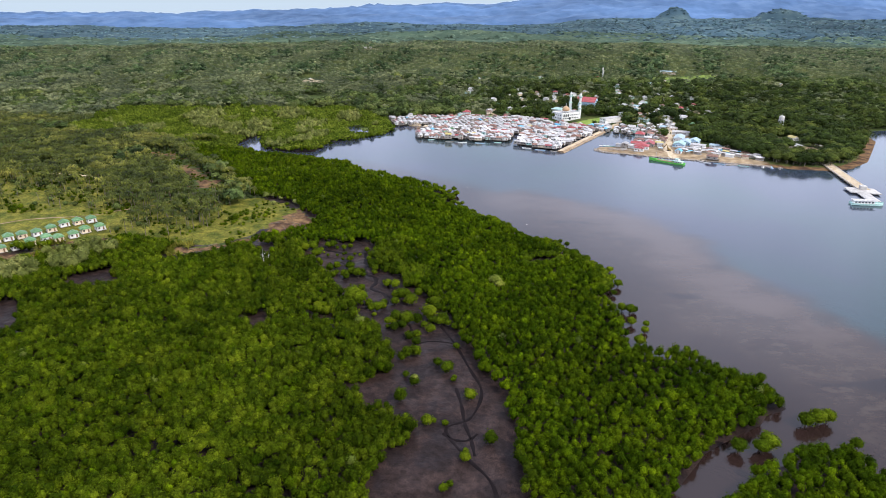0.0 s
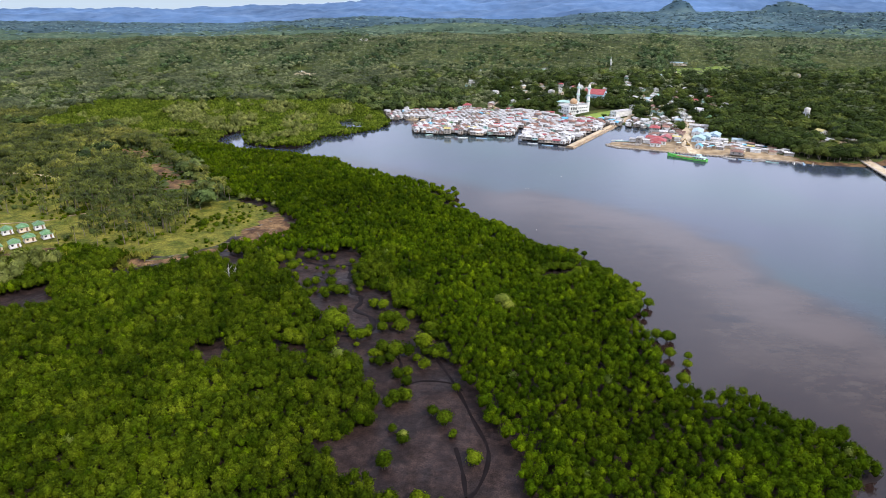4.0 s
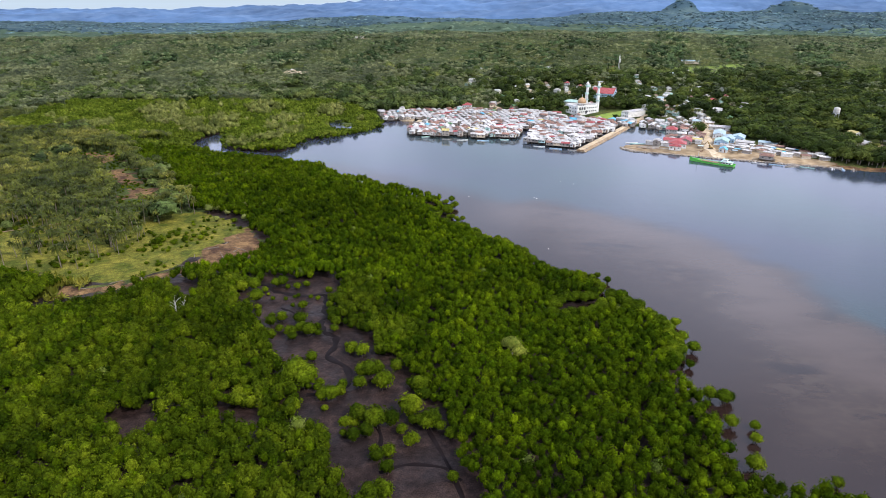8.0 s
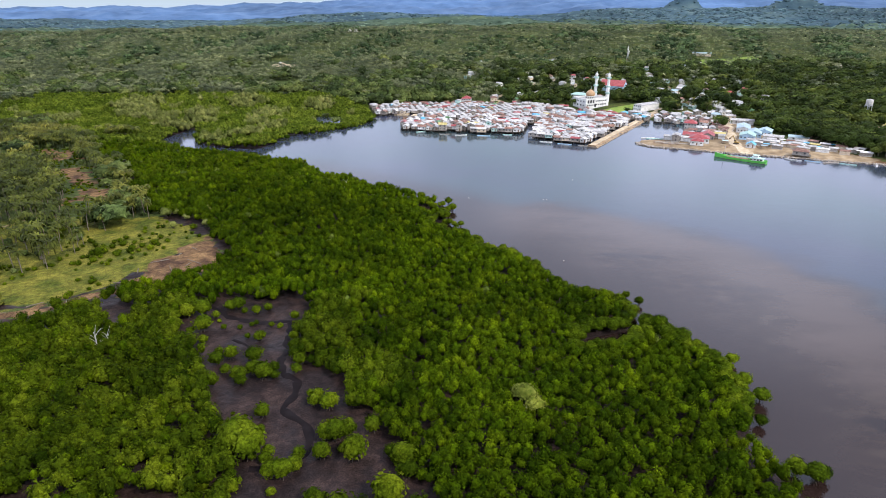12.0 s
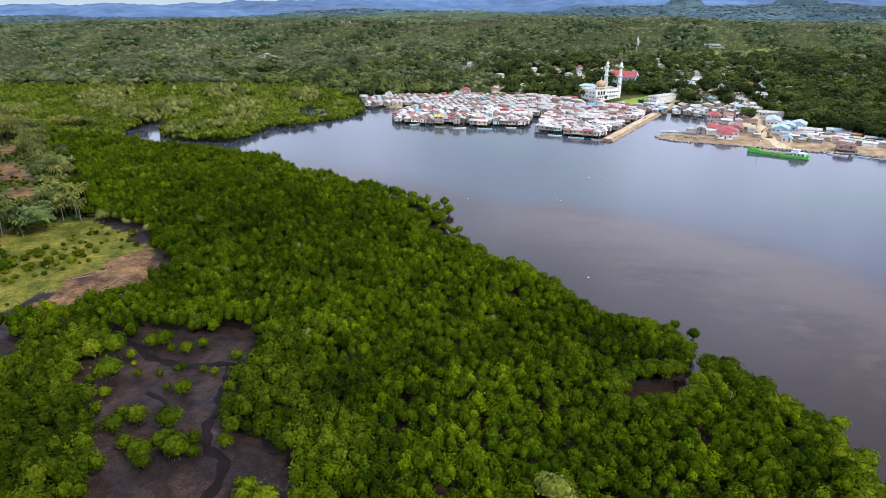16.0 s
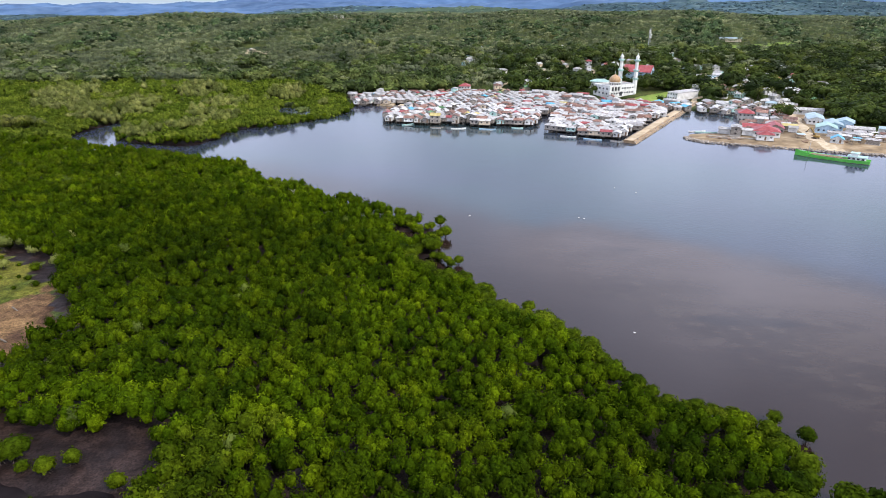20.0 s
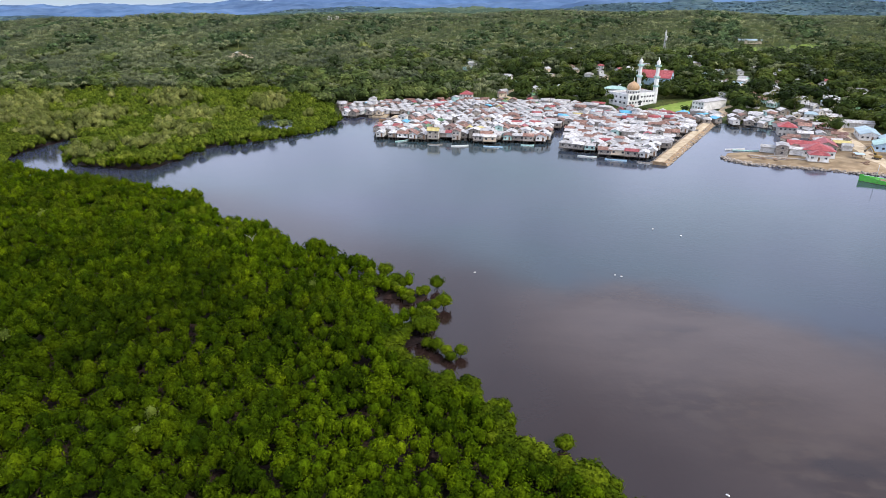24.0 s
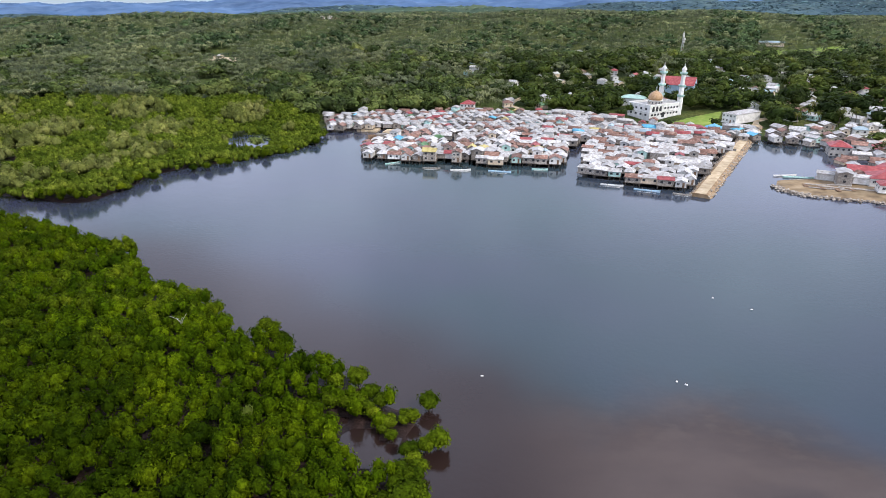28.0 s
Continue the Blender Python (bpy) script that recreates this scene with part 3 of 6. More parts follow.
def tidal_edge(x, y):
    """Distance from the flats round the creek, ragged at the landward side."""
    return away(OLIVE, x, y) + 13 * waves(x, y, 70, 63) + 7 * waves(x, y, 22, 64)


def west_line(x, y):
    """The ragged landward edge of the mangroves."""
    return np.where(y > 68, -122 - (y - 68) * 0.76 + 8 * waves(x, y, 34, 51) + 4 * waves(x, y, 13, 52), -300)


def mangrove_share(x, y):
    """Where the mangroves stand: the tidal flats, not the mud, sand, grass or water."""
    d = away(BAY, x, y)
    wob = 2.2 * waves(x, y, 13, 21)
    ok = (d > np.where(y > 225, -2.6, np.where(y > 150, -0.6, 0.4))) & (away(MUD, x, y) + wob > 0.8) & (away(POOL, x, y) > 0.5) & (away(BAYLET, x, y) > 0.5) & (away(SAND, x, y) + wob > 1) & (away(STRIP, x, y) > 0) & (away(GRASS, x, y) > 3)
    for p in MUD_PATCHES:
        ok &= away(p, x, y) + wob > 0
    west = west_line(x, y)
    return ok & (x < 140) & ((x < 112) | (y < 200)) & (((x > west) & (y < 262)) | (tidal_edge(x, y) < 0) | ((d < 15) & (x < -60) & (y < 404) & (y > 150)))


WOOD_HOUSES = []
r = random.Random(5)
for cx, cy, sx, sy, k in ((95, 520, 70, 60, 26), (190, 470, 60, 40, 24), (250, 420, 50, 45, 26), (160, 600, 90, 60, 18), (280, 520, 80, 70, 14), (20, 560, 60, 70, 6), (330, 640, 90, 60, 8), (60, 455, 30, 12, 6), (215, 388, 34, 22, 30), (290, 450, 40, 30, 12), (130, 450, 40, 25, 10)):
    for _ in range(k):
        p = (cx + r.gauss(0, sx * 0.6), cy + r.gauss(0, sy * 0.6))
        if p[1] > (362 if p[0] > 178 else 408) and all((p[0] - q[0]) ** 2 + (p[1] - q[1]) ** 2 > 120 for q in WOOD_HOUSES) and all((p[0] - a) ** 2 + (p[1] - b) ** 2 > (c + 7) ** 2 for a, b, c in CLEAR):
            WOOD_HOUSES.append(p)

mangrove_kinds = [crown_arrays(np.random.default_rng(i), 92, 0.152, 1.0, 9, ICO1, -0.12, True, 0.86, 0.42) for i in range(8)]
young_kinds = [crown_arrays(np.random.default_rng(20 + i), 84, 0.165, 1.0, 9, ICO1, -0.12, True, 0.86, 0.42) for i in range(8)]
thin_kinds = [crown_arrays(np.random.default_rng(i), 40, 0.22, 0.95, 6, ICO1, -0.1, True, 0.85, 0.3) for i in range(8)]
X, Y = grid_points(-440, 140, -225, 490, 2.3)
ok = mangrove_share(X, Y) & in_view(X, Y, 44) & clear_of(X, Y)
X, Y = X[ok], Y[ok]
D = away(BAY, X, Y)
OLIVE_CLUMPS = [(-247, 332, 13), (-220, 345, 14), (-214, 313, 10), (-174, 253, 11), (-157, 273, 10), (-164, 354, 14), (-165, 314, 10), (-145, 297, 10), (-216, 291, 9), (-235, 307, 10), (-280, 350, 18), (-300, 390, 20), (-200, 400, 16), (-130, 390, 12), (-330, 320, 14),
                (-218, -36, 9), (-198, -26, 8), (-211, -15, 5), (-200, -7, 6), (-189, -9, 6), (-232, -42, 10)]
olive = np.zeros(len(X), bool)
for cx, cy, cr in OLIVE_CLUMPS:
    olive |= np.hypot(X - cx, Y - cy) < cr * (1 + 0.35 * waves(X, Y, 14, 62))
olive |= (tidal_edge(X, Y) < 0) & (Y > 240) & (waves(X, Y, 46, 65) + 0.5 * waves(X, Y, 18, 66) > 1.05) & (away(BAY, X, Y) > 9)
tall = 4.2 + 0.9 * waves(X, Y, 60, 31) + 0.6 * waves(X, Y, 17, 32) + RNG.uniform(-1.05, 1.1, len(X))
tall *= 1 - 0.45 * smooth(26, 12, away(BAYLET, X, Y)) - 0.25 * smooth(12, 4, away(POOL, X, Y))
lighter_part = (X < -28 - 0.25 * Y + 14 * waves(X, Y, 70, 15)) & (Y < 12 + 8 * waves(X, Y, 40, 16)) & (RNG.random(len(X)) < 0.8)
# this leaf colour is also mixed in farther back for grazing-angle brightness
lighter_part |= (Y > 140 + 12 * waves(X, Y, 30, 24)) & (Y < 236) & (RNG.random(len(X)) < 0.5)
tall = tall + 1.0 * waves(X, Y, 12, 35) * np.where(X < -28 - 0.25 * Y, 1.0, 0.35)
wide = 1.15 + 0.85 * RNG.random(len(X)) ** 1.4 + 0.25 * (lighter_part & (Y < 100))
fringe = (D < 4.5) & (Y > -45) & (Y < 190) & ~olive
fringe &= np.cumsum(fringe) <= 240
PALE = RNG.random(len(X)) < 0.0022
thick = ~fringe & ~olive & ~PALE & ~((waves(X, Y, 9, 22) + 0.7 * waves(X, Y, 30, 23) > 1.55) & (X < 0) & (Y < 40) & (RNG.random(len(X)) < 0.8))


def crown_rows(m, grow=1.0):
    return rows(X[m], Y[m], ground_z(X[m], Y[m]) + (tall[m] - wide[m] * 0.9) * grow, wide[m] * grow, wide[m] * RNG.uniform(1.15, 1.7, m.sum()) * grow, 8)


scatter("young_mangroves", young_kinds, crown_rows(thick & lighter_part), M_MANGROVE_YOUNG, "lighter mangrove thicket beside the mudflat and farther back", "mangroves")
creek = Y > 232 + 10 * waves(X, Y, 30, 17)
# parts of the thicket that take the darker leaf colour
dark_part = (X < -24 + 0.10 * (Y - 60) + 16 * waves(X, Y, 50, 18) + RNG.uniform(-9, 9, len(X)) - 0.9 * np.clip(Y - 90, 0, 200)) & (Y > 22 + 10 * waves(X, Y, 30, 19)) & (Y < 138 + 14 * waves(X, Y, 40, 20) + RNG.uniform(-12, 12, len(X))) & ~creek
dark_part |= (Y < 6 + 14 * waves(X, Y, 36, 25)) & (RNG.random(len(X)) < 0.72) & ~lighter_part
scatter("mangroves", mangrove_kinds, crown_rows(thick & ~lighter_part & ~creek & ~dark_part), M_MANGROVE, "dense bright green mangrove thicket on tidal mud", "mangroves")
scatter("old_mangroves", mangrove_kinds, crown_rows(thick & ~lighter_part & dark_part), M_MANGROVE_DARK, "darker mangroves within the tidal thicket", "mangroves")
scatter("creek_mangroves", thin_kinds, crown_rows(thick & ~lighter_part & creek), M_CREEK, "green mangrove thicket towards the creek", "mangroves")
scatter("pale_mangroves", mangrove_kinds, crown_rows(PALE & ~olive & ~fringe, 1.08), M_MANGROVE_PALE, "paler olive mangroves among the green thicket", "mangroves")
half = olive & (RNG.random(len(X)) < 0.55)
scatter("olive_trees", young_kinds, crown_rows(half, 1.55), M_OLIVE, "pale olive tidal trees behind the creek", "trees")


def thing(name, label, category, place, group="", yaw=0.0, size=1.0):
    ob = new(name)
    ob.empty_display_size = 0.5
    ob.matrix_basis = pose(*place, 0, 0, math.degrees(yaw)) @ Matrix.Scale(size, 4)
    return tagged(ob, label, category, group)


def child(name, mesh, parent, label="", m=None):
    ob = new(name, mesh)
    ob.parent = parent
    if m is not None:
        ob.matrix_basis = m
    return tagged(ob, label) if label else ob


def prop_roots(r, k, spread, height):
    out = []
    for i in range(k):
        a = i * 6.283 / k + r.uniform(-0.3, 0.3)
        v, f = trunk_arrays(height, 0.05, 0.04, 0, 3, 2)
        v[:, 0] += (1 - v[:, 2] / height) ** 1.5 * spread * math.cos(a)
        v[:, 1] += (1 - v[:, 2] / height) ** 1.5 * spread * math.sin(a)
        out.append((v, f))
    return out


def tree_meshes(r, mat, clumps, size, radius, height, kind, squash=0.85, lobes=6):
    """Trunk with limbs, and a crown, as two meshes. The crown's radius and the tree's height in metres."""
    v, f = crown_arrays(np.random.default_rng(r), clumps, size, squash, lobes, ICO2, -0.4, False, 0.88, 0.3)
    v = v * radius
    v[:, 2] += height - radius * squash * 0.8
    rr = random.Random(r)
    limbs = [trunk_arrays(height * 0.8, radius * 0.07, radius * 0.035, 0.2, 6, 4, r)]
    for i in range(4):
        lv, lf = trunk_arrays(height * 0.42, radius * 0.04, radius * 0.015, radius * 0.55, 4, 3, i * 1.6 + r)
        limbs.append((lv + (0, 0, height * 0.36), lf))
    if kind == "mangrove":
        limbs += prop_roots(rr, 7, radius * 0.42, height * 0.42)
    tv, tf = joined(limbs)
    return arrays_mesh("trunk", tv, tf, [M_ROOT if kind == "mangrove" else M_BARK]), arrays_mesh("crown", v, f, [mat])


def plant(name, label, category, meshes, x, y, z, yaw, size, group):
    t = thing(name, label, category, (x, y, z), group, yaw, size)
    child("trunk", meshes[0], t)
    child("crown", meshes[1], t)
    return t


fringe_meshes = [tree_meshes(200 + i, M_MANGROVE_YOUNG, 240, 0.12, 2.2, 3.9, "mangrove") for i in range(6)]
bush_meshes = [tree_meshes(240 + i, M_MANGROVE_YOUNG, 190, 0.13, 1.5, 2.4, "mangrove", 0.9) for i in range(5)]
pale_meshes = [tree_meshes(250 + i, M_FLOWER, 380, 0.10, 2.4, 5.6, "mangrove", 0.9) for i in range(2)]
fz = ground_z(X, Y)
for i in np.flatnonzero(fringe):
    plant("mangrove_tree", "bright green mangrove tree with prop roots at the water's edge", "tree", fringe_meshes[i % 6],
          X[i], Y[i], min(fz[i], 0.15) - 0.1, i * 2.4, tall[i] / 4.5, "mangroves along the shore")
LONE = [(77, -80, 0.8), (79, -75, 0.75), (89, -95, 0.8), (-5, 118, 1.0), (-3, 108, 1.05), (-5, 107, 0.8), (-16, 121, 0.9), (-19, 125, 1.15), (-23, 124, 1.0), (-6, 102, 0.85), (-41, 143, 1.0), (-43, 145, 0.9), (-38, 140, 0.8), (-96, 188, 0.8), (-101, 190, 0.7), (-74, 333, 1.1), (-92, 305, 1.2), (-132, 250, 1.1), (18, 59, 0.8), (-2, 87, 0.7), (1, 87, 0.75), (-4, 89, 0.8), (-6, 90, 0.7), (-1, 85, 0.65), (9, 69, 0.7), (60, 14, 0.8), (57, 19, 0.7)]
FAR_LONE = [(-74, 355, 0.9), (-116, 280, 1.0), (-111, 282, 1.1), (-107, 289, 1.1), (-104, 290, 0.9), (-134, 251, 1.0), (-132, 262, 1.3), (-97, 309, 0.9), (-86, 318, 1.0), (-94, 315, 0.9), (-126, 264, 1.1), (112, -138, 1.4), (116, -137, 1.5), (120, -136, 1.3), (95, -149, 1.5), (92, -151, 1.3), (85, -151, 1.3), (109, -113, 0.9), (122, -148, 1.0)]
SHORE_TREES = [(75, -30, 1.0), (76, -37, 1.1), (72, -62, 1.1), (75, -64, 1.2), (77, -63, 0.9), (73, -74, 1.0), (72, -90, 1.2), (69, -97, 1.0), (76, -20, 0.9), (72, -46, 0.8)]
for i, (x, y, k) in enumerate(LONE + FAR_LONE + SHORE_TREES):
    plant("mangrove_tree", "lone green mangrove tree standing in shallow water", "tree", fringe_meshes[i % 6], x, y, -0.25, i * 1.3, k, "mangroves standing in the water")
POND = [(-13, -72), (-12, -84), (-30, -81), (-24, -81), (-26, -75), (-18, -76), (-5, -78), (-25, -58), (-34, -64), (-47, -44), (-49, -56), (-31, -42), (-26, -53), (-56, -34), (-37, -38),
        (-41, -62), (-12, -61), (-1, -96), (-18, -99), (-20, -130), (-8, -141), (-2, -118), (4, -128), (10, -150), (-16, -118), (-22, -104), (-8, -108), (2, -158), (-4, -170), (-33, -96), (-20, -90)]
r = random.Random(9)
for i, (x, y) in enumerate(POND):
    for k in range(1 + (i % 2 == 0) + (i % 3 == 0) + (i % 5 == 0)):
        bx, by = x + (k > 0) * r.uniform(-4, 4), y + (k > 0) * r.uniform(-4, 4)
        plant("mangrove_bush", "round green mangrove bush on dark wet mud", "bush", bush_meshes[(i + k) % 5], bx, by, float(ground_z(bx, by)) - 0.05, i * 1.7, r.uniform(0.7, 1.9), "bushes on the mudflat")
NORTH_POND = [(-80, -9, 0.7), (-77, -7, 1.5), (-74, -14, 0.8), (-66, -25, 1.2), (-63, -22, 1.1), (-67, -20, 0.7), (-56, -23, 1.3), (-58, -12, 1.0), (-62, -11, 0.5), (-66, -6, 0.5), (-71, -6, 0.5), (-76, 1, 0.7), (-74, -2, 0.4), (-63, -4, 0.45)]
MID_POND = [(-62, -3, 0.5), (-57, -4, 0.5), (-54, -5, 0.55), (-64, 4, 0.9), (-61, 6, 0.8), (-68, 4, 0.6), (-81, 11, 0.7), (-73, 6, 1.1), (-71, 7, 1.3), (-87, 5, 1.2), (-81, 3, 1.6), (-85, 1, 1.4), (-43, -28, 0.8), (-51, -31, 1.4), (-54, -29, 1.2),
              (-49, -28, 0.9), (-48, -31, 0.7), (-62, -29, 0.8), (-57, -32, 1.3), (-51, 1, 0.8), (-44, -10, 1.6), (-47, -8, 1.3), (-48, -11, 0.8), (-46, -17, 1.2), (-45, -21, 1.1), (-43, -24, 1.1), (-91, -1, 1.4), (-86, -6, 1.1), (-87, -8, 1.3)]
SOUTH_POND = [(-31, -43, 1.3), (-25, -42, 1.0), (-27, -54, 1.5), (-22, -60, 1.6), (-29, -60, 1.2), (-36, -66, 1.3), (-34, -64, 1.0), (-13, -72, 1.8), (-22, -77, 1.7), (-18, -76, 1.2), (-27, -75, 1.5), (-7, -76, 1.5), (-11, -62, 1.6), (-10, -65, 1.2), (-48, -58, 2.4), (-45, -60, 2.0), (-35, -42, 0.9), (-19, -51, 1.2), (-41, -60, 0.8), (-37, -71, 0.6)]
for i, (x, y, k) in enumerate(NORTH_POND + MID_POND + SOUTH_POND):
    plant("mangrove_bush", "round green mangrove bush on dark wet mud", "bush", bush_meshes[i % 5], x, y, float(ground_z(x, y)) - 0.05, i * 1.7, k * 1.4, "bushes on the mudflat")
grey_meshes = [tree_meshes(260 + i, M_OLIVE, 170, 0.16, 2.4, 4.6, "mangrove", 0.9) for i in range(2)]
for i, (x, y, k) in enumerate(((-135, 93, 1.1), (-131, 96, 0.9), (-118, 98, 1.0), (-124, 90, 0.8), (-112, 82, 0.8), (-126, 80, 0.7))):
    plant("grey_shrub", "grey-green shrub at the edge of the meadow", "shrub", grey_meshes[i % 2], x, y, float(ground_z(x, y)) - 0.1, i, k, "shrubs by the meadow")
for i, (x, y, k) in enumerate(((17, -42, 1.3), (19, -45, 1.1), (15, -39, 0.9),  (-16, -120, 0.7))):
    plant("flowering_mangrove", "pale yellow-green mangrove rising over the thicket", "tree", pale_meshes[i % 2], x, y, 0.2, i, k, "pale mangroves")

M_SNAG = material("bleached_wood", (0.34, 0.32, 0.29), (0.22, 0.20, 0.18), (0.46, 0.44, 0.41), 2.0, 0.9)


def snag_mesh(seed, h):
    """A leafless tree: a leaning stem and forking bare limbs."""
    rr = random.Random(seed)
    parts = [trunk_arrays(h, 0.22, 0.07, 0.4, 5, 4, seed)]
    for k in range(9):
        z, L = h * rr.uniform(0.25, 0.85), h * rr.uniform(0.28, 0.5)
        v, f = trunk_arrays(L, 0.12, 0.04, L * rr.uniform(0.5, 1.0), 4, 3, k * 2.4)
        parts.append((v + (0, 0, z), f))
        v2, f2 = trunk_arrays(L * 0.5, 0.07, 0.03, L * 0.5, 3, 2, k * 2.4 + rr.uniform(-1.2, 1.2))
        parts.append((v2 + v[8], f2))
    return arrays_mesh("dead_tree", *joined(parts), [M_SNAG])


for i, (sx, sy, h) in enumerate(((-101, -21, 7.2), (-99, -19, 5.4), (-60, 141, 4.6), (17, -46, 4.2))):
    ob = new("dead_tree", snag_mesh(700 + i, h))
    ob.matrix_basis = pose(sx, sy, float(ground_z(sx, sy)) - 0.05, 0, 0, i * 70)
    tagged(ob, "bleached leafless dead mangrove among green crowns", "dead tree", "dead mangroves")

# broadleaf trees, palms and the far woods
broad_kinds = [crown_arrays(np.random.default_rng(50 + i), 70, 0.20, 0.74, 9, ICO1, -0.1, True, 0.84, 0.32) for i in range(6)]


def palm_arrays(i, fronds, segs, width):
    v, f = frond_arrays(np.random.default_rng(80 + i), fronds, 3.5, segs, width)
    return trunk_arrays(9, 0.20, 0.12, 0.9, 5, 4, i), (v + (0.9 * math.cos(i), 0.9 * math.sin(i), 9), f)


def small_palm(i, fronds, rings, spread):
    """A palm seen from afar: a thin trunk and a star of bent blades."""
    rr = np.random.default_rng(120 + i)
    V, F = [], []
    for k in range(fronds):
        yaw, up = k * 2.399, rr.uniform(-0.1, 1.0)
        a = np.array([math.cos(yaw), math.sin(yaw), 0])
        b = np.array([-math.sin(yaw), math.cos(yaw), 0])
        mid = a * spread * 0.55 + (0, 0, spread * 0.45 * up)
        tip = a * spread * rr.uniform(0.9, 1.15) + (0, 0, spread * (0.35 * up - 0.5))
        n = len(V)
        V += [np.zeros(3), mid - b * 0.44, mid + b * 0.44, tip]
        F += [(n, n + 1, n + 2), (n + 1, n + 3, n + 2)]
    return joined([trunk_arrays(9, 0.18, 0.12, 0.8, 3, rings, i), (np.array(V) + (0.8 * math.cos(i), 0.8 * math.sin(i), 9), np.array(F))])


palm_kinds = [small_palm(i, 19, 2, 3.7) for i in range(6)]
hill_palm_kinds = [small_palm(i, 12, 1, 3.6) for i in range(6)]
hill_tree_kinds = [crown_arrays(np.random.default_rng(150 + i), 34, 0.30, 0.74, 7) for i in range(6)]
far_kinds = [crown_arrays(np.random.default_rng(170 + i), 16, 0.38, 0.8, 5, ICO1, 0.0, True, 0.7, 0.5) for i in range(5)]


def land_plants(x0, x1, y0, y1, step):
    x, y = grid_points(x0, x1, y0, y1, step)
    d = away(BAY, x, y)
    ok = (d > 5 + 4 * ((x > 245) & (y < 330))) & ~mangrove_share(x, y) & (tidal_edge(x, y) > 0) & (away(SAND, x, y) > 3) & ((y > 8) | (x > 140)) & np.logical_and.reduce([np.minimum.reduce([away(p, x - k * 5, y + k * 8.7) for k in (0, 1, 2)]) > 2 for p in WEST_BARE]) & ((away(OPEN, x, y) > 0) | (RNG.random(len(x)) < 0.13))
    ok &= (away(GRASS, x, y) > 0) | (RNG.random(len(x)) < 0.54)
    ok &= ~((x < -205) & (y < 62)) & ~((x > np.where(y > 68, west_line(x, y) - 2, -205)) & (x < 140) & (y < 262) & (away(GRASS, x, y) > 0)) & (away(EASTBANK, x, y) > 2)
    ok &= (away(GLADE, x, y) > 0) | (RNG.random(len(x)) < 0.3)
    ok &= ~((x > -152) & (x < -60) & (y > 20) & (y < 90))
    ok &= in_view(x, y) & clear_of(x, y)
    return x[ok], y[ok]


def glade(x, y):
    """Small open fields among the palms."""
    return (waves(x, y, 170, 77) + 0.6 * waves(x, y, 60, 78) > 1.15) & (x < 60)


x, y = land_plants(-800, 760, 8, 640, 5.6)
x2, y2 = land_plants(-420, -100, 8, 300, 7.0)
x, y = np.concatenate([x, x2]), np.concatenate([y, y2])
g = glade(x, y) & (y > 430)
x, y = x[~g], y[~g]
kind = waves(x, y, 90, 41) + RNG.uniform(-0.8, 0.8, len(x)) + 0.8 * ((x > 40) & (y < 640)) + 0.9 * ((x > 215) & (y < 400)) - 0.55 * (x < -120) + 0.8 * ((np.abs(y - 440) < 35) & (x > -230)) + 0.75 * ((y > 425) & (y < 525) & (x < -60))
b = kind > 0.40
near_palm = ~b & (x < -90) & (y < 150)
near_palm &= np.cumsum(near_palm) <= 230
near_tree = b & (x > 60) & (y < 440)
near_tree &= np.cumsum(near_tree) <= 230
gz = ground_z(x, y)
village = (x > 30 + 18 * waves(x, y, 60, 44)) & (y < 600)
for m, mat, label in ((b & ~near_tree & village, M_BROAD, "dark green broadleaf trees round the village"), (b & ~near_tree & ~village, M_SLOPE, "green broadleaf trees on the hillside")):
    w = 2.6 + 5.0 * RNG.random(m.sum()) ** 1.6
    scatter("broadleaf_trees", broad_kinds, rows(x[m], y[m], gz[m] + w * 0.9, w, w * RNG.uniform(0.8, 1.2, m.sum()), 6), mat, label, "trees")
m = ~b & ~near_palm
w = np.where(y[m] < 380, RNG.uniform(0.66, 1.05, m.sum()), RNG.uniform(0.6, 0.95, m.sum()))
low = y[m] < 380
P = rows(x[m], y[m], gz[m], w, w, 6)
scatter("coconut_palms", palm_kinds, P[low], M_PALM, "yellow-green coconut palms in a grove", "palms")
scatter("coconut_palms", palm_kinds, P[~low], M_HAZED_PALM, "coconut palms on the slope, haze in their grey-green colour", "palms")
palm_meshes = []
for i in range(5):
    t, c = palm_arrays(i, 22, 3, 0.36)
    palm_meshes.append((arrays_mesh("trunk", *t, [M_BARK]), arrays_mesh("crown", *c, [M_PALM])))
for i in np.flatnonzero(near_palm):
    plant("coconut_palm", "tall coconut palm with a thin grey trunk", "palm", palm_meshes[i % 5], x[i], y[i], gz[i] - 0.1, i * 1.9, RNG.uniform(0.72, 1.1), "palms of the grove")
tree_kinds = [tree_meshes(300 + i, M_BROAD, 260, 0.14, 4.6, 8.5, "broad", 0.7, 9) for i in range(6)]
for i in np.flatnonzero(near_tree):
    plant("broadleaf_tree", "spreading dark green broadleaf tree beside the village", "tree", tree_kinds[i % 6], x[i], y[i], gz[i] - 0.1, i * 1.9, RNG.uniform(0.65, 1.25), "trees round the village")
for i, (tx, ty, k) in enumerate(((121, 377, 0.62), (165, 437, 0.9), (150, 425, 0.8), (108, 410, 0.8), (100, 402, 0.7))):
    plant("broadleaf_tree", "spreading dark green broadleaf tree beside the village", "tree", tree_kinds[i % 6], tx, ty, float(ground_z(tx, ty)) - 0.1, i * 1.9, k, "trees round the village")
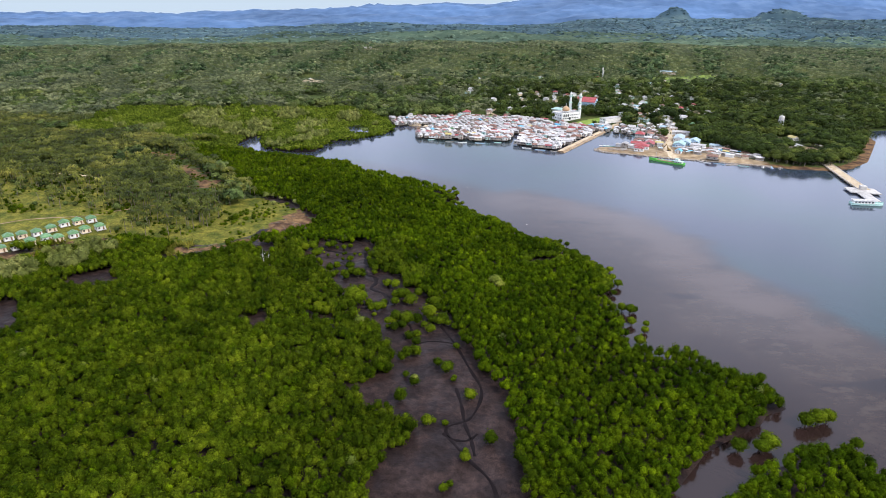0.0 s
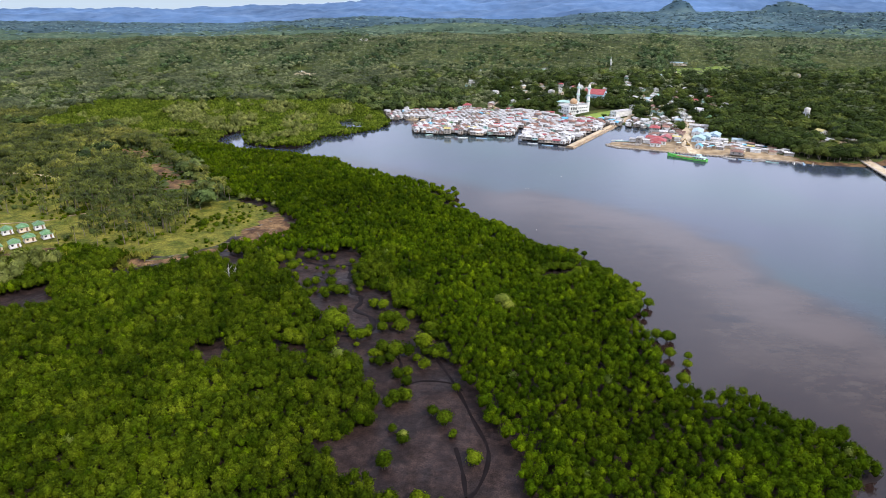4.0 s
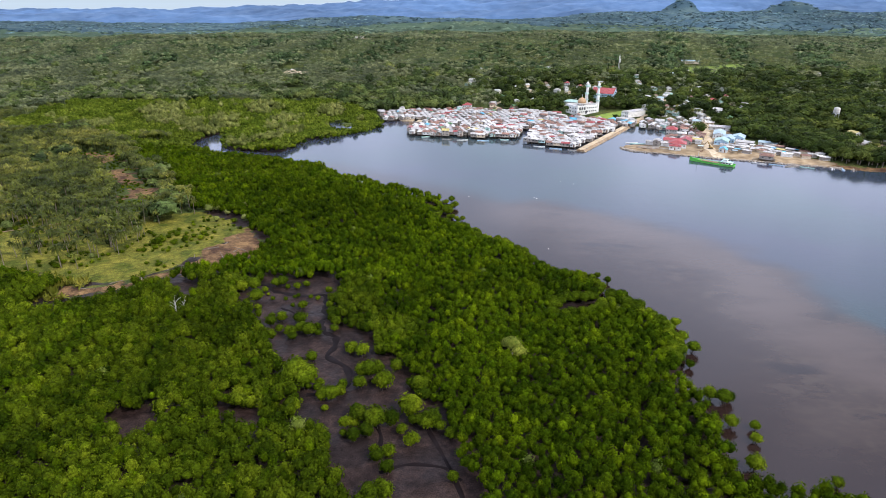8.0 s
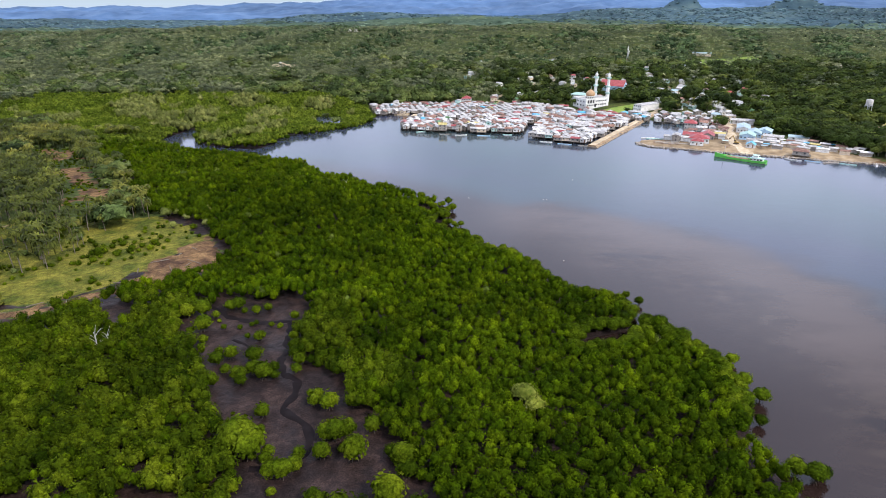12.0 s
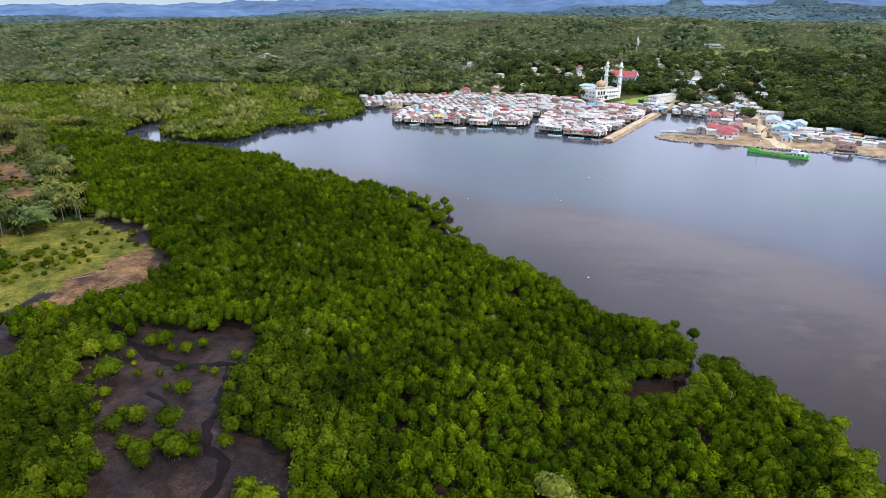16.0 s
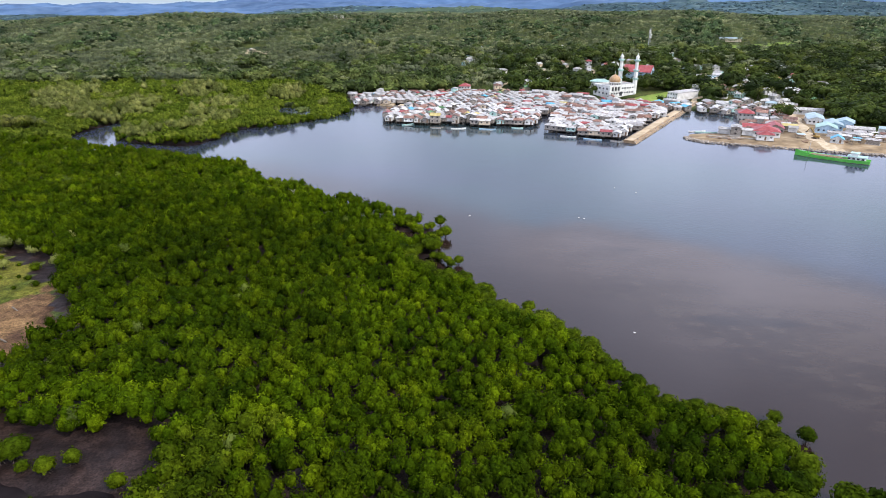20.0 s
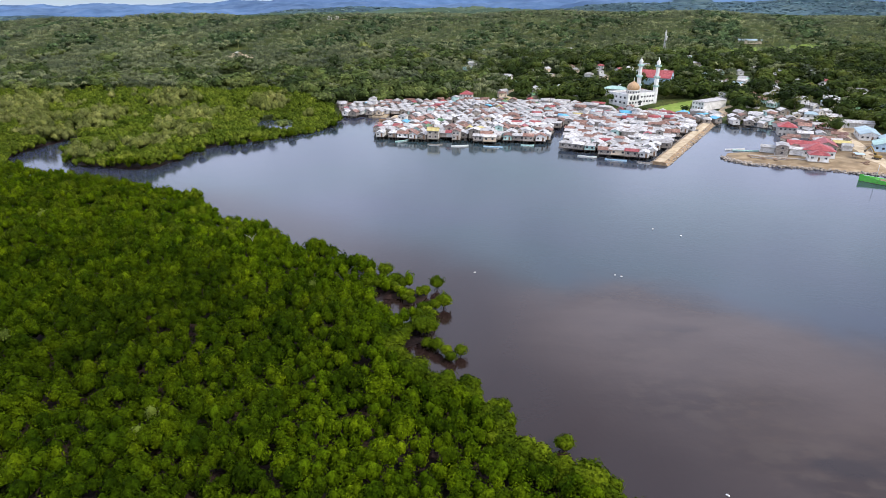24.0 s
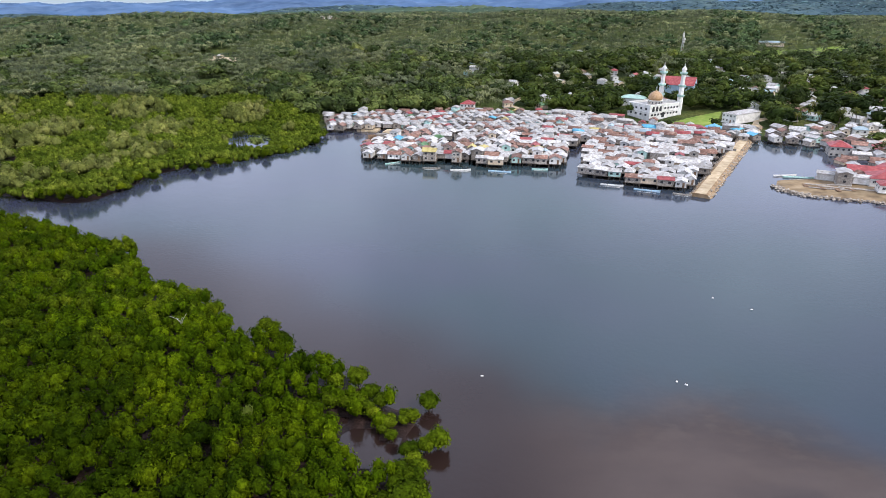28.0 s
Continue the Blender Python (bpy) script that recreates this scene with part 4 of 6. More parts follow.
for i, (tx, ty) in enumerate(((190, 381), (196, 387), (203, 384), (208, 380), (186, 388), (199, 396), (213, 399), (192, 372), (219, 379), (205, 392), (224, 386), (232, 384))):
    plant("coconut_palm", "coconut palm standing among village houses", "palm", palm_meshes[i % 5], tx, ty, float(ground_z(tx, ty)) - 0.1, i * 1.9, 0.8 + 0.05 * (i % 4), "palms of the village")
# low trunkless palms behind the thicket
nipa_kinds = []
for i in range(5):
    v, f = frond_arrays(np.random.default_rng(600 + i), 10, 2.6, 3, 0.34)
    v[:, 2] = np.abs(v[:, 2]) * 1.5
    nipa_kinds.append((v, f))
nx, ny = grid_points(-232, -150, -16, 8, 2.6)
m = (away(SAND, nx, ny) > 0.5) & (away(STRIP, nx, ny) > 0.5) & (ny > -14 + 0.12 * (nx + 190)) & (waves(nx, ny, 22, 91) > -0.7)
w = RNG.uniform(0.8, 1.5, m.sum())
scatter("nipa_palms", nipa_kinds, rows(nx[m], ny[m], ground_z(nx[m], ny[m]), w, w, 5), M_NIPA, "low yellow-green trunkless palms behind the mangroves", "palms")
# bushes on the meadow and under the palms
x, y = grid_points(-420, -90, -20, 260, 4.2)
m = (away(GRASS, x, y) < 0) & (RNG.random(len(x)) < 0.7) & (waves(x, y, 34, 88) > -0.15) & clear_of(x, y) & (away(SAND, x, y) > 1) & ~((x < -208) & (y < 55) & (y > -20))
w = RNG.uniform(0.6, 1.5, m.sum()) * (1 + 0.9 * smooth(0.2, 1.0, waves(x[m], y[m], 34, 88)))
scatter("meadow_bushes", mangrove_kinds, rows(x[m], y[m], ground_z(x[m], y[m]) + w * 0.4, w, w * 0.9, 8), M_MANGROVE_YOUNG, "low green bushes on the meadow", "bushes")
x, y = grid_points(-292, -168, 92, 232, 3.0)
d = np.minimum.reduce([away(p, x, y) for p in WEST_BARE])
m = (np.minimum.reduce([away(p, x - k * 5, y + k * 8.7) for p in WEST_BARE for k in (0, 1, 2)]) < 3) & (RNG.random(len(x)) < np.where(d > 0, 0.8, 0.16))
w = RNG.uniform(0.6, 1.35, m.sum())
scatter("flat_bushes", young_kinds, rows(x[m], y[m], ground_z(x[m], y[m]) + w * 0.3, w, w * 0.8, 8), M_MANGROVE_YOUNG, "low green bushes round bare brown flats", "bushes")
x, y = land_plants(-420, -110, 20, 300, 8.0)
w = RNG.uniform(1.2, 2.8, len(x))
scatter("undergrowth", thin_kinds, rows(x, y, ground_z(x, y) + w * 0.5, w, w, 8), M_SLOPE, "dark green undergrowth beneath the palms", "bushes")
x, y = land_plants(-1300, 1300, 640, 1110, 8.2)
g = glade(x, y)
x, y = x[~g], y[~g]
b = waves(x, y, 120, 43) + RNG.uniform(-0.7, 0.7, len(x)) > 0.55
w = RNG.uniform(3.5, 6.5, b.sum())
scatter("hill_trees", hill_tree_kinds, rows(x[b], y[b], ground_z(x[b], y[b]) + w * 0.8, w, w, 6), M_HAZED_HILL, "dark trees among the hill palms", "trees")
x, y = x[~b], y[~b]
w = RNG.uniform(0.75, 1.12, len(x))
scatter("hill_palms", hill_palm_kinds, rows(x, y, ground_z(x, y) - 2, w, w, 6), M_HAZED_PALM, "coconut palms covering the hill", "palms")
# the far woods carry their distance haze in the leaf colour
for y0, y1, step, lo, hi, mat, label in ((1080, 1700, 20.0, 5, 9, M_HAZE_FAR, "distant woods on rolling land, haze in their grey-green colour"), (1700, 2960, 31.0, 8, 14, M_HAZE_FARTHER, "woods on the far plain, haze in their blue-green colour")):
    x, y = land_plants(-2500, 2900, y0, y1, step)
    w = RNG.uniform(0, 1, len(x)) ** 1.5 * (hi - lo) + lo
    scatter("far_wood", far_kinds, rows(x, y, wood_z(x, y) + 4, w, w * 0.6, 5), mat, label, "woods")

# the thicket goes on behind and beside the flight
x, y = grid_points(-300, 140, -420, 10, 3.9)
m = mangrove_share(x, y) & ~(in_view(x, y, 44) & (y > -225))
x, y = x[m], y[m]
w = RNG.uniform(1.8, 2.7, len(x))
scatter("outer_mangroves", far_kinds, rows(x, y, ground_z(x, y) + 2.6, w, w * 1.2, 5), M_MANGROVE, "green mangrove thicket on the outer tidal flats", "mangroves")

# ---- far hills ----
# the blue haze of distance is put into the hills' base colour
M_HAZE_HILLS = material("haze_blue_hills", (0.064, 0.122, 0.225), (0.044, 0.090, 0.172), (0.094, 0.158, 0.262), 0.010, 0.95, bump=3.0, bscale=0.02, big=0.3)
BX, BY = np.arange(-4600, 4601, 40.0), np.arange(2960, 4700, 40.0)
hills, _ = sheet("backdrop", BX, BY, lambda x, y: ground_z(x, y) - 26 * smooth(3060, 2960, y) + 5 * waves(x, y, 90, 71) + 20 * np.exp(-((y - 3300 - 130 * waves(x, 0 * x, 900, 74)) / 130) ** 2) + 16 * np.exp(-((y - 3800 - 150 * waves(x, 0 * x, 700, 75)) / 150) ** 2) + RNG.random(x.shape) ** 2 * 10 + 10, M_HAZE_HILLS)
tagged(hills, "wooded hills far behind the coast, blue haze in their colour", "hills", kind="structure")
# sheets coloured darker for the shade between trees, and bluer for haze
for name, y0, y1, step, mat, label in (("far_canopy", 1110, 1960, 13.0, M_HAZE_CANOPY, "unbroken far treetops, haze and shade in their grey-green colour"), ("far_peaks", 1900, 3010, 15.0, M_HAZE_PLAIN, "plain with two small wooded peaks, haze and shade in colour")):
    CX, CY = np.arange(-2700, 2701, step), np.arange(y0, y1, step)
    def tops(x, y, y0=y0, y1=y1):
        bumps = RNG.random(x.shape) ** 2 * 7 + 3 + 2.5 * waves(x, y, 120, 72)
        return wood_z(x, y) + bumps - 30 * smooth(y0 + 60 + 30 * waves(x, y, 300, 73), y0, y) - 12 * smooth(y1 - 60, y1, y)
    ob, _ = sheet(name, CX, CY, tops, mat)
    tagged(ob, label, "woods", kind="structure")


# ---- building materials ----
M_WHITE_ROOF = material("white_sheet_roof", (0.41, 0.39, 0.365), (0.22, 0.185, 0.16), (0.56, 0.54, 0.515), 0.9, 0.5, obj_random=0.28, bump=0.03, bscale=6)
M_GREY_ROOF = material("grey_sheet_roof", (0.36, 0.34, 0.32), (0.24, 0.20, 0.17), (0.50, 0.48, 0.46), 0.9, 0.5, obj_random=0.2, bump=0.03, bscale=6)
M_RUST_ROOF = material("rusty_sheet_roof", (0.20, 0.105, 0.075), (0.12, 0.06, 0.045), (0.34, 0.22, 0.17), 0.9, 0.7, obj_random=0.25, bump=0.03, bscale=6)
M_RED_ROOF = material("red_roof", (0.27, 0.050, 0.050), (0.18, 0.035, 0.035), (0.36, 0.10, 0.09), 0.7, 0.5, obj_random=0.15, bump=0.03, bscale=6)
M_BLUE_ROOF = material("blue_roof", (0.10, 0.38, 0.55), (0.07, 0.28, 0.44), (0.20, 0.50, 0.64), 0.6, 0.5, obj_random=0.15, bump=0.03, bscale=6)
M_PALE_ROOF = material("pale_blue_roof", (0.33, 0.42, 0.45), (0.24, 0.33, 0.37), (0.42, 0.50, 0.52), 0.5, 0.5, obj_random=0.12, bump=0.03, bscale=6)
M_GREEN_ROOF = material("green_roof", (0.085, 0.180, 0.070), (0.055, 0.125, 0.048), (0.14, 0.25, 0.12), 0.6, 0.5, obj_random=0.15, bump=0.03, bscale=6)
M_YELLOW_ROOF = material("ochre_roof", (0.42, 0.34, 0.12), (0.30, 0.23, 0.08), (0.52, 0.44, 0.20), 0.6, 0.6, obj_random=0.15)
M_TEAL_ROOF = material("seafoam_roof", (0.30, 0.44, 0.38), (0.24, 0.36, 0.31), (0.38, 0.51, 0.45), 0.5, 0.5)
M_BOARD = material("weathered_boards", (0.30, 0.26, 0.22), (0.18, 0.15, 0.12), (0.44, 0.40, 0.35), 2.0, 0.85, obj_random=0.3)
M_PAINT = material("faded_white_paint", (0.62, 0.60, 0.56), (0.46, 0.43, 0.40), (0.74, 0.72, 0.69), 1.2, 0.75, obj_random=0.18)
M_MINT = material("mint_paint", (0.40, 0.58, 0.52), (0.30, 0.46, 0.42), (0.50, 0.66, 0.60), 1.0, 0.7, obj_random=0.15)
M_BLUEWALL = material("light_blue_paint", (0.38, 0.52, 0.62), (0.30, 0.43, 0.53), (0.47, 0.60, 0.68), 1.0, 0.7)
M_STUCCO = material("white_stucco", (0.68, 0.66, 0.62), (0.52, 0.50, 0.46), (0.76, 0.74, 0.71), 0.5, 0.8)
M_PLASTER_CREAM = material("cream_plaster", (0.62, 0.50, 0.36), (0.50, 0.39, 0.27), (0.70, 0.58, 0.44), 0.8, 0.8)
M_POST = material("dark_posts", (0.10, 0.08, 0.065), (0.05, 0.04, 0.03), (0.17, 0.14, 0.11), 2.0, 0.85)
M_DARK = material("dark_opening", (0.030, 0.030, 0.034), (0.018, 0.018, 0.02), (0.05, 0.05, 0.055), 1.0, 0.35)
M_CONCRETE = material("concrete", (0.42, 0.39, 0.35), (0.30, 0.28, 0.25), (0.52, 0.49, 0.45), 0.6, 0.85)
M_ROAD = material("coral_road", (0.46, 0.355, 0.225), (0.34, 0.25, 0.15), (0.56, 0.46, 0.33), 0.4, 0.9)
M_SOIL = material("brown_soil", (0.30, 0.20, 0.11), (0.20, 0.13, 0.07), (0.40, 0.29, 0.18), 0.5, 0.9)
M_SANDY = material("trodden_sand", (0.23, 0.160, 0.088), (0.13, 0.090, 0.052), (0.33, 0.250, 0.155), 0.18, 0.95, big=0.3)
M_ROCK = material("rubble", (0.30, 0.25, 0.20), (0.18, 0.15, 0.12), (0.44, 0.39, 0.33), 0.8, 0.9, island=0.35)
M_LAWN = material("lawn", (0.17, 0.24, 0.035), (0.12, 0.19, 0.025), (0.24, 0.28, 0.06), 0.25, 0.9, bump=0.1)
M_GOLD = material("bronze_dome", (0.42, 0.26, 0.13), (0.34, 0.20, 0.10), (0.50, 0.33, 0.19), 1.2, 0.4)
M_HULL_GREEN = material("green_hull_paint", (0.10, 0.42, 0.06), (0.08, 0.33, 0.05), (0.16, 0.50, 0.10), 0.4, 0.45)
M_WOOD_DECK = material("brown_deck_wood", (0.20, 0.12, 0.07), (0.13, 0.08, 0.05), (0.29, 0.19, 0.12), 0.8, 0.8)
M_METAL = material("grey_metal", (0.45, 0.46, 0.47), (0.36, 0.37, 0.38), (0.55, 0.56, 0.57), 1.0, 0.45, metal=0.3)
M_REDPAINT = material("red_paint", (0.45, 0.04, 0.03), scale=1.0, rough=0.5)
ROOFS = {"white": (M_WHITE_ROOF, "white metal roof"), "grey": (M_GREY_ROOF, "grey metal roof"), "rust": (M_RUST_ROOF, "rusty metal roof"),
         "red": (M_RED_ROOF, "red roof"), "blue": (M_BLUE_ROOF, "bright blue roof"), "pale": (M_PALE_ROOF, "pale blue roof"),
         "green": (M_GREEN_ROOF, "green roof"), "ochre": (M_YELLOW_ROOF, "ochre yellow roof"), "teal": (M_TEAL_ROOF, "sea-green roof")}
WALLS = {"board": (M_BOARD, "weathered plank walls"), "paint": (M_PAINT, "faded white walls"), "mint": (M_MINT, "mint green walls"),
         "bluewall": (M_BLUEWALL, "light blue walls"), "stucco": (M_STUCCO, "white walls"), "cream": (M_PLASTER_CREAM, "cream walls"), "concrete": (M_CONCRETE, "grey concrete walls")}
MESHES = {}


def quads_mesh(name, V, F, mat, bevel=0.0):
    bm = bmesh.new()
    vs = [bm.verts.new(v) for v in V]
    for f in F:
        bm.faces.new([vs[i] for i in f])
    bmesh.ops.recalc_face_normals(bm, faces=bm.faces)
    if bevel:
        bmesh.ops.bevel(bm, geom=list(bm.edges), offset=bevel, segments=1, affect='EDGES')
    me = bpy.data.meshes.new(name)
    bm.to_mesh(me)
    bm.free()
    me.materials.append(mat)
    return me


BOX_F = [(0, 1, 2, 3), (4, 7, 6, 5), (0, 4, 5, 1), (1, 5, 6, 2), (2, 6, 7, 3), (3, 7, 4, 0)]


def box_mesh(name, x0, x1, y0, y1, z0, z1, mat, bevel=0.0):
    V = [(x0, y0, z0), (x1, y0, z0), (x1, y1, z0), (x0, y1, z0), (x0, y0, z1), (x1, y0, z1), (x1, y1, z1), (x0, y1, z1)]
    return quads_mesh(name, V, BOX_F, mat, bevel)


def cached(key, make):
    if key not in MESHES:
        MESHES[key] = make()
    return MESHES[key]


def gable_wall(w, l, h, rise, mat, hip=False):
    """Walls of a house w wide and l long under a ridge along y."""
    a, b = w / 2, l / 2
    if hip:
        return box_mesh("wall", -a, a, -b, b, 0, h, mat)
    V = [(-a, -b, 0), (a, -b, 0), (a, -b, h), (0, -b, h + rise), (-a, -b, h), (-a, b, 0), (a, b, 0), (a, b, h), (0, b, h + rise), (-a, b, h)]
    return quads_mesh("wall", V, [(0, 1, 2, 3, 4), (5, 9, 8, 7, 6), (0, 5, 6, 1), (1, 6, 7, 2), (2, 7, 8, 3), (3, 8, 9, 4), (4, 9, 5, 0)], mat)


def gable_roof(w, l, h, rise, mat, over=0.42, t=0.10, hip=0.0):
    a, b = w / 2 + over, l / 2 + over
    dz = rise / (w / 2) * over
    low, top, rb = h - dz, h + rise, l / 2 + over - hip
    V, F = [], []
    for off in (0.03, 0.03 + t):
        V += [(-a, -b, low + off), (a, -b, low + off), (a, b, low + off), (-a, b, low + off), (0, -rb, top + off), (0, rb, top + off)]
    F = [(0, 4, 5, 3), (1, 2, 5, 4), (6, 9, 11, 10), (7, 10, 11, 8), (0, 3, 9, 6), (1, 7, 8, 2)]
    if hip:
        F += [(0, 1, 4), (2, 3, 5), (6, 10, 7), (8, 11, 9), (0, 6, 7, 1), (2, 8, 9, 3)]
    else:
        F += [(0, 6, 10, 4), (4, 10, 7, 1), (3, 5, 11, 9), (5, 2, 8, 11)]
    return quads_mesh("roof", V, F, mat)


def house(place, yaw, w, l, h, rise, roof, wall, base=0.0, posts=False, hip=False, storeys=1, group="", name="house", where="", category="house", porch=False, windows=2):
    """A house with its floor base metres over place; posts: on stilts."""
    key = (round(w, 1), round(l, 1), h, rise, hip)
    ob = thing(name, f"{WALLS[wall][1].rsplit(' ', 1)[0]} {'two-storey ' if storeys > 1 else ''}house with {ROOFS[roof][1]} {where}", category, place, group, yaw)
    lift = Matrix.Translation((0, 0, base))
    child("wall", cached(("wall", wall) + key, lambda: gable_wall(w, l, h, rise, WALLS[wall][0], hip)), ob, m=lift)
    child("roof", cached(("roof", roof) + key, lambda: gable_roof(w, l, h, rise, ROOFS[roof][0], hip=w * 0.45 if hip else 0.0)), ob, ROOFS[roof][1], lift)
    dk = cached(("deck",) + key + (porch,), lambda: box_mesh("deck", -w / 2 - 0.35, w / 2 + 0.35, -l / 2 - (1.5 if porch else 0.35), l / 2 + 0.35, -0.2, 0, M_POST if posts else M_CONCRETE))
    child("deck" if posts else "foundation", dk, ob, m=lift)
    if posts:
        pm = cached(("post", base), lambda: box_mesh("post", -0.11, 0.11, -0.11, 0.11, -1.7, base - 0.2, M_POST))
        for px in (-w / 2 + 0.2, w / 2 - 0.2) if windows < 3 else (-w / 2 + 0.2, 0, w / 2 - 0.2):
            for py in (-l / 2 + 0.2 - (1.2 if porch else 0), l / 2 - 0.2):
                child("post", pm, ob, m=Matrix.Translation((px, py, 0)))
    pane = cached("pane", lambda: box_mesh("window", -0.5, 0.5, -0.04, 0.04, -0.45, 0.45, M_DARK))
    fram = cached("frame", lambda: window_frame(1.0, 0.9))
    sh = h / storeys
    for s in range(storeys):
        n = max(2, int(w / 2.2)) if windows > 1 else 1
        for i in range(n):
            if s == 0 and i == n // 2 and n > 1:
                child("door", cached("door", lambda: box_mesh("door", -0.42, 0.42, -0.05, 0.05, 0, 1.95, M_WOOD_DECK, 0.02)), ob, m=Matrix.Translation((-w / 2 + (i + 0.5) * w / n, -l / 2 - 0.02, base)))
                continue
            win = child("window", pane, ob, m=Matrix.Translation((-w / 2 + (i + 0.5) * w / n, -l / 2 - 0.01, base + s * sh + sh * 0.55)))
            if windows > 2:
                child("window_frame", fram, win)
        if windows > 1:
            for i in range(2):
                child("window", pane, ob, m=Matrix.Translation((-w / 2 - 0.01, (i - 0.5) * l * 0.5, base + s * sh + sh * 0.55)) @ pose(0, 0, 0, 0, 0, 90))
    return ob


def window_frame(w, h, t=0.10):
    bm = bmesh.new()
    for cx, cz, sx, sz in ((0, h / 2 + t / 2, w + 2 * t, t), (0, -h / 2 - t / 2, w + 2 * t, t), (-w / 2 - t / 2, 0, t, h), (w / 2 + t / 2, 0, t, h), (0, 0, 0.06, h)):
        m = Matrix.Translation((cx, -0.05, cz)) @ Matrix.Diagonal((sx, 0.08, sz, 1))
        bmesh.ops.create_cube(bm, size=1, matrix=m)
    me = bpy.data.meshes.new("window_frame")
    bm.to_mesh(me)
    bm.free()
    me.materials.append(M_PAINT)
    return me


def lathe(name, profile, mat, sides=16, smooth_it=True):
    V, F = [], []
    for rad, z in profile:
        V += [(rad * math.cos(a * 6.28319 / sides), rad * math.sin(a * 6.28319 / sides), z) for a in range(sides)]
    for k in range(len(profile) - 1):
        for a in range(sides):
            b = (a + 1) % sides
            F.append((k * sides + a, k * sides + b, (k + 1) * sides + b, (k + 1) * sides + a))
    F += [tuple(range(sides)), tuple(range((len(profile) - 1) * sides, len(profile) * sides))]
    me = quads_mesh(name, V, F, mat)
    if smooth_it:
        me.polygons.foreach_set("use_smooth", [len(p.vertices) == 4 for p in me.polygons])
    return me


# ---- the stilt town ----
r = random.Random(12)
ROOF_PICK = ["white"] * 20 + ["grey"] * 12 + ["rust"] * 9 + ["red"] * 3
WALL_PICK = ["board"] * 8 + ["paint"] * 4 + ["mint", "cream"]
DIMS = [(3.9, 4.9), (4.3, 5.4), (4.6, 5.9), (4.1, 6.6), (5.0, 5.2), (3.5, 4.3)]
spots = []
for block, ang, x0, x1 in (("west", -12, -120, 54), ("east", -21, 44, 190)):
    ca, sa = math.cos(radians(ang)), math.sin(radians(ang))
    for j in range(-6, 36):
        for i in range(-40, 40):
            u, v = i * 5.9 + (j % 2) * 2.6 + r.uniform(-0.7, 0.7), j * 6.3 + r.uniform(-0.9, 0.9)
            x, y = 50 + u * ca - v * sa, 265 + u * sa + v * ca
            edge = 54 + max(0, y - 330) * 0.10
            if (x < edge) == (block == "west"):
                spots.append((x, y, ang))
sx, sy = np.array([p[0] for p in spots]), np.array([p[1] for p in spots])
inside = away(TOWN, sx, sy) < -1.2
dpier = np.abs((sx - PIER[0][0]) * (PIER[1][1] - PIER[0][1]) - (sy - PIER[0][1]) * (PIER[1][0] - PIER[0][0])) / math.hypot(PIER[1][0] - PIER[0][0], PIER[1][1] - PIER[0][1])
inside &= dpier > 5.2
sz = ground_z(sx, sy)
front = away(TOWN, sx, sy) > -8
for cx, cy, cr in CLEAR:
    inside &= (sx - cx) ** 2 + (sy - cy) ** 2 > (cr - 1) ** 2
chosen = sorted(np.flatnonzero(inside), key=lambda i: sy[i] + 0.25 * sx[i] - 12 * front[i])
joint, TOWN_MATS = {}, []


def add_joined(me, m):
    """Put a mesh's faces into the one mesh of the houses further back."""
    mat = me.materials[0]
    v = np.array([m @ p.co for p in me.vertices])
    f = [(p.vertices[0], p.vertices[k], p.vertices[k + 1]) for p in me.polygons for k in range(1, len(p.vertices) - 1)]
    joint.setdefault(mat.name, (mat, []))[1].append((v, np.array(f)))


for count, i in enumerate(chosen):
    x, y, ang = spots[i]
    if r.random() < (0.20 if away(TOWN, x, y) > -5 and y < 360 else 0.03):
        continue
    w, l = r.choice(DIMS)
    near = bool(front[i]) and y < 360
    turn = r.choice((0, 0, 90)) if x > 54 else r.choice((0, 0, 0, 90))
    roof, wall = r.choice(ROOF_PICK), r.choice(WALL_PICK)
    if r.random() < 0.03:
        roof = r.choice(("blue", "pale", "green", "ochre"))
    if x > 54 and r.random() < 0.35:
        w, l, turn = 4.6, r.choice((6.4, 7.2, 8.4)), 90
    two = r.random() < 0.07
    h, rise, hip = 4.4 if two else r.choice((2.2, 2.5)), r.choice((0.7, 0.9, 1.15)), r.random() < 0.12
    base = 1.6 if sz[i] < 0.4 else 1.2
    place, yaw = (x, y, max(0.0, float(sz[i]) - 0.2)), radians(ang + turn + r.uniform(-6, 6))
    if count < 290:
        house(place, yaw, w, l, h, rise, roof, wall, base, True, hip, 2 if two else 1,
              "stilt houses of the town", "stilt_house", "on posts over water", "stilt house", near and r.random() < 0.5, 3 if near else 1)
    else:
        key = (round(w, 1), round(l, 1), h, rise, hip)
        m = pose(*place, 0, 0, math.degrees(yaw)) @ Matrix.Translation((0, 0, base))
        add_joined(cached(("wall", wall) + key, lambda: gable_wall(w, l, h, rise, WALLS[wall][0], hip)), m)
        add_joined(cached(("roof", roof) + key, lambda: gable_roof(w, l, h, rise, ROOFS[roof][0], hip=w * 0.45 if hip else 0.0)), m)
        add_joined(cached(("base", key), lambda: box_mesh("deck", -w / 2 - 0.3, w / 2 + 0.3, -l / 2 - 0.3, l / 2 + 0.3, -1.5, 0, M_POST)), m)
V, F, I, n = [], [], [], 0
for k, (mat, pieces) in enumerate(joint.values()):
    for v, f in pieces:
        V.append(v), F.append(f + n), I.append(np.full(len(f), k))
        n += len(v)
back = arrays_mesh("town_houses", np.concatenate(V), np.concatenate(F), [m for m, _ in joint.values()])
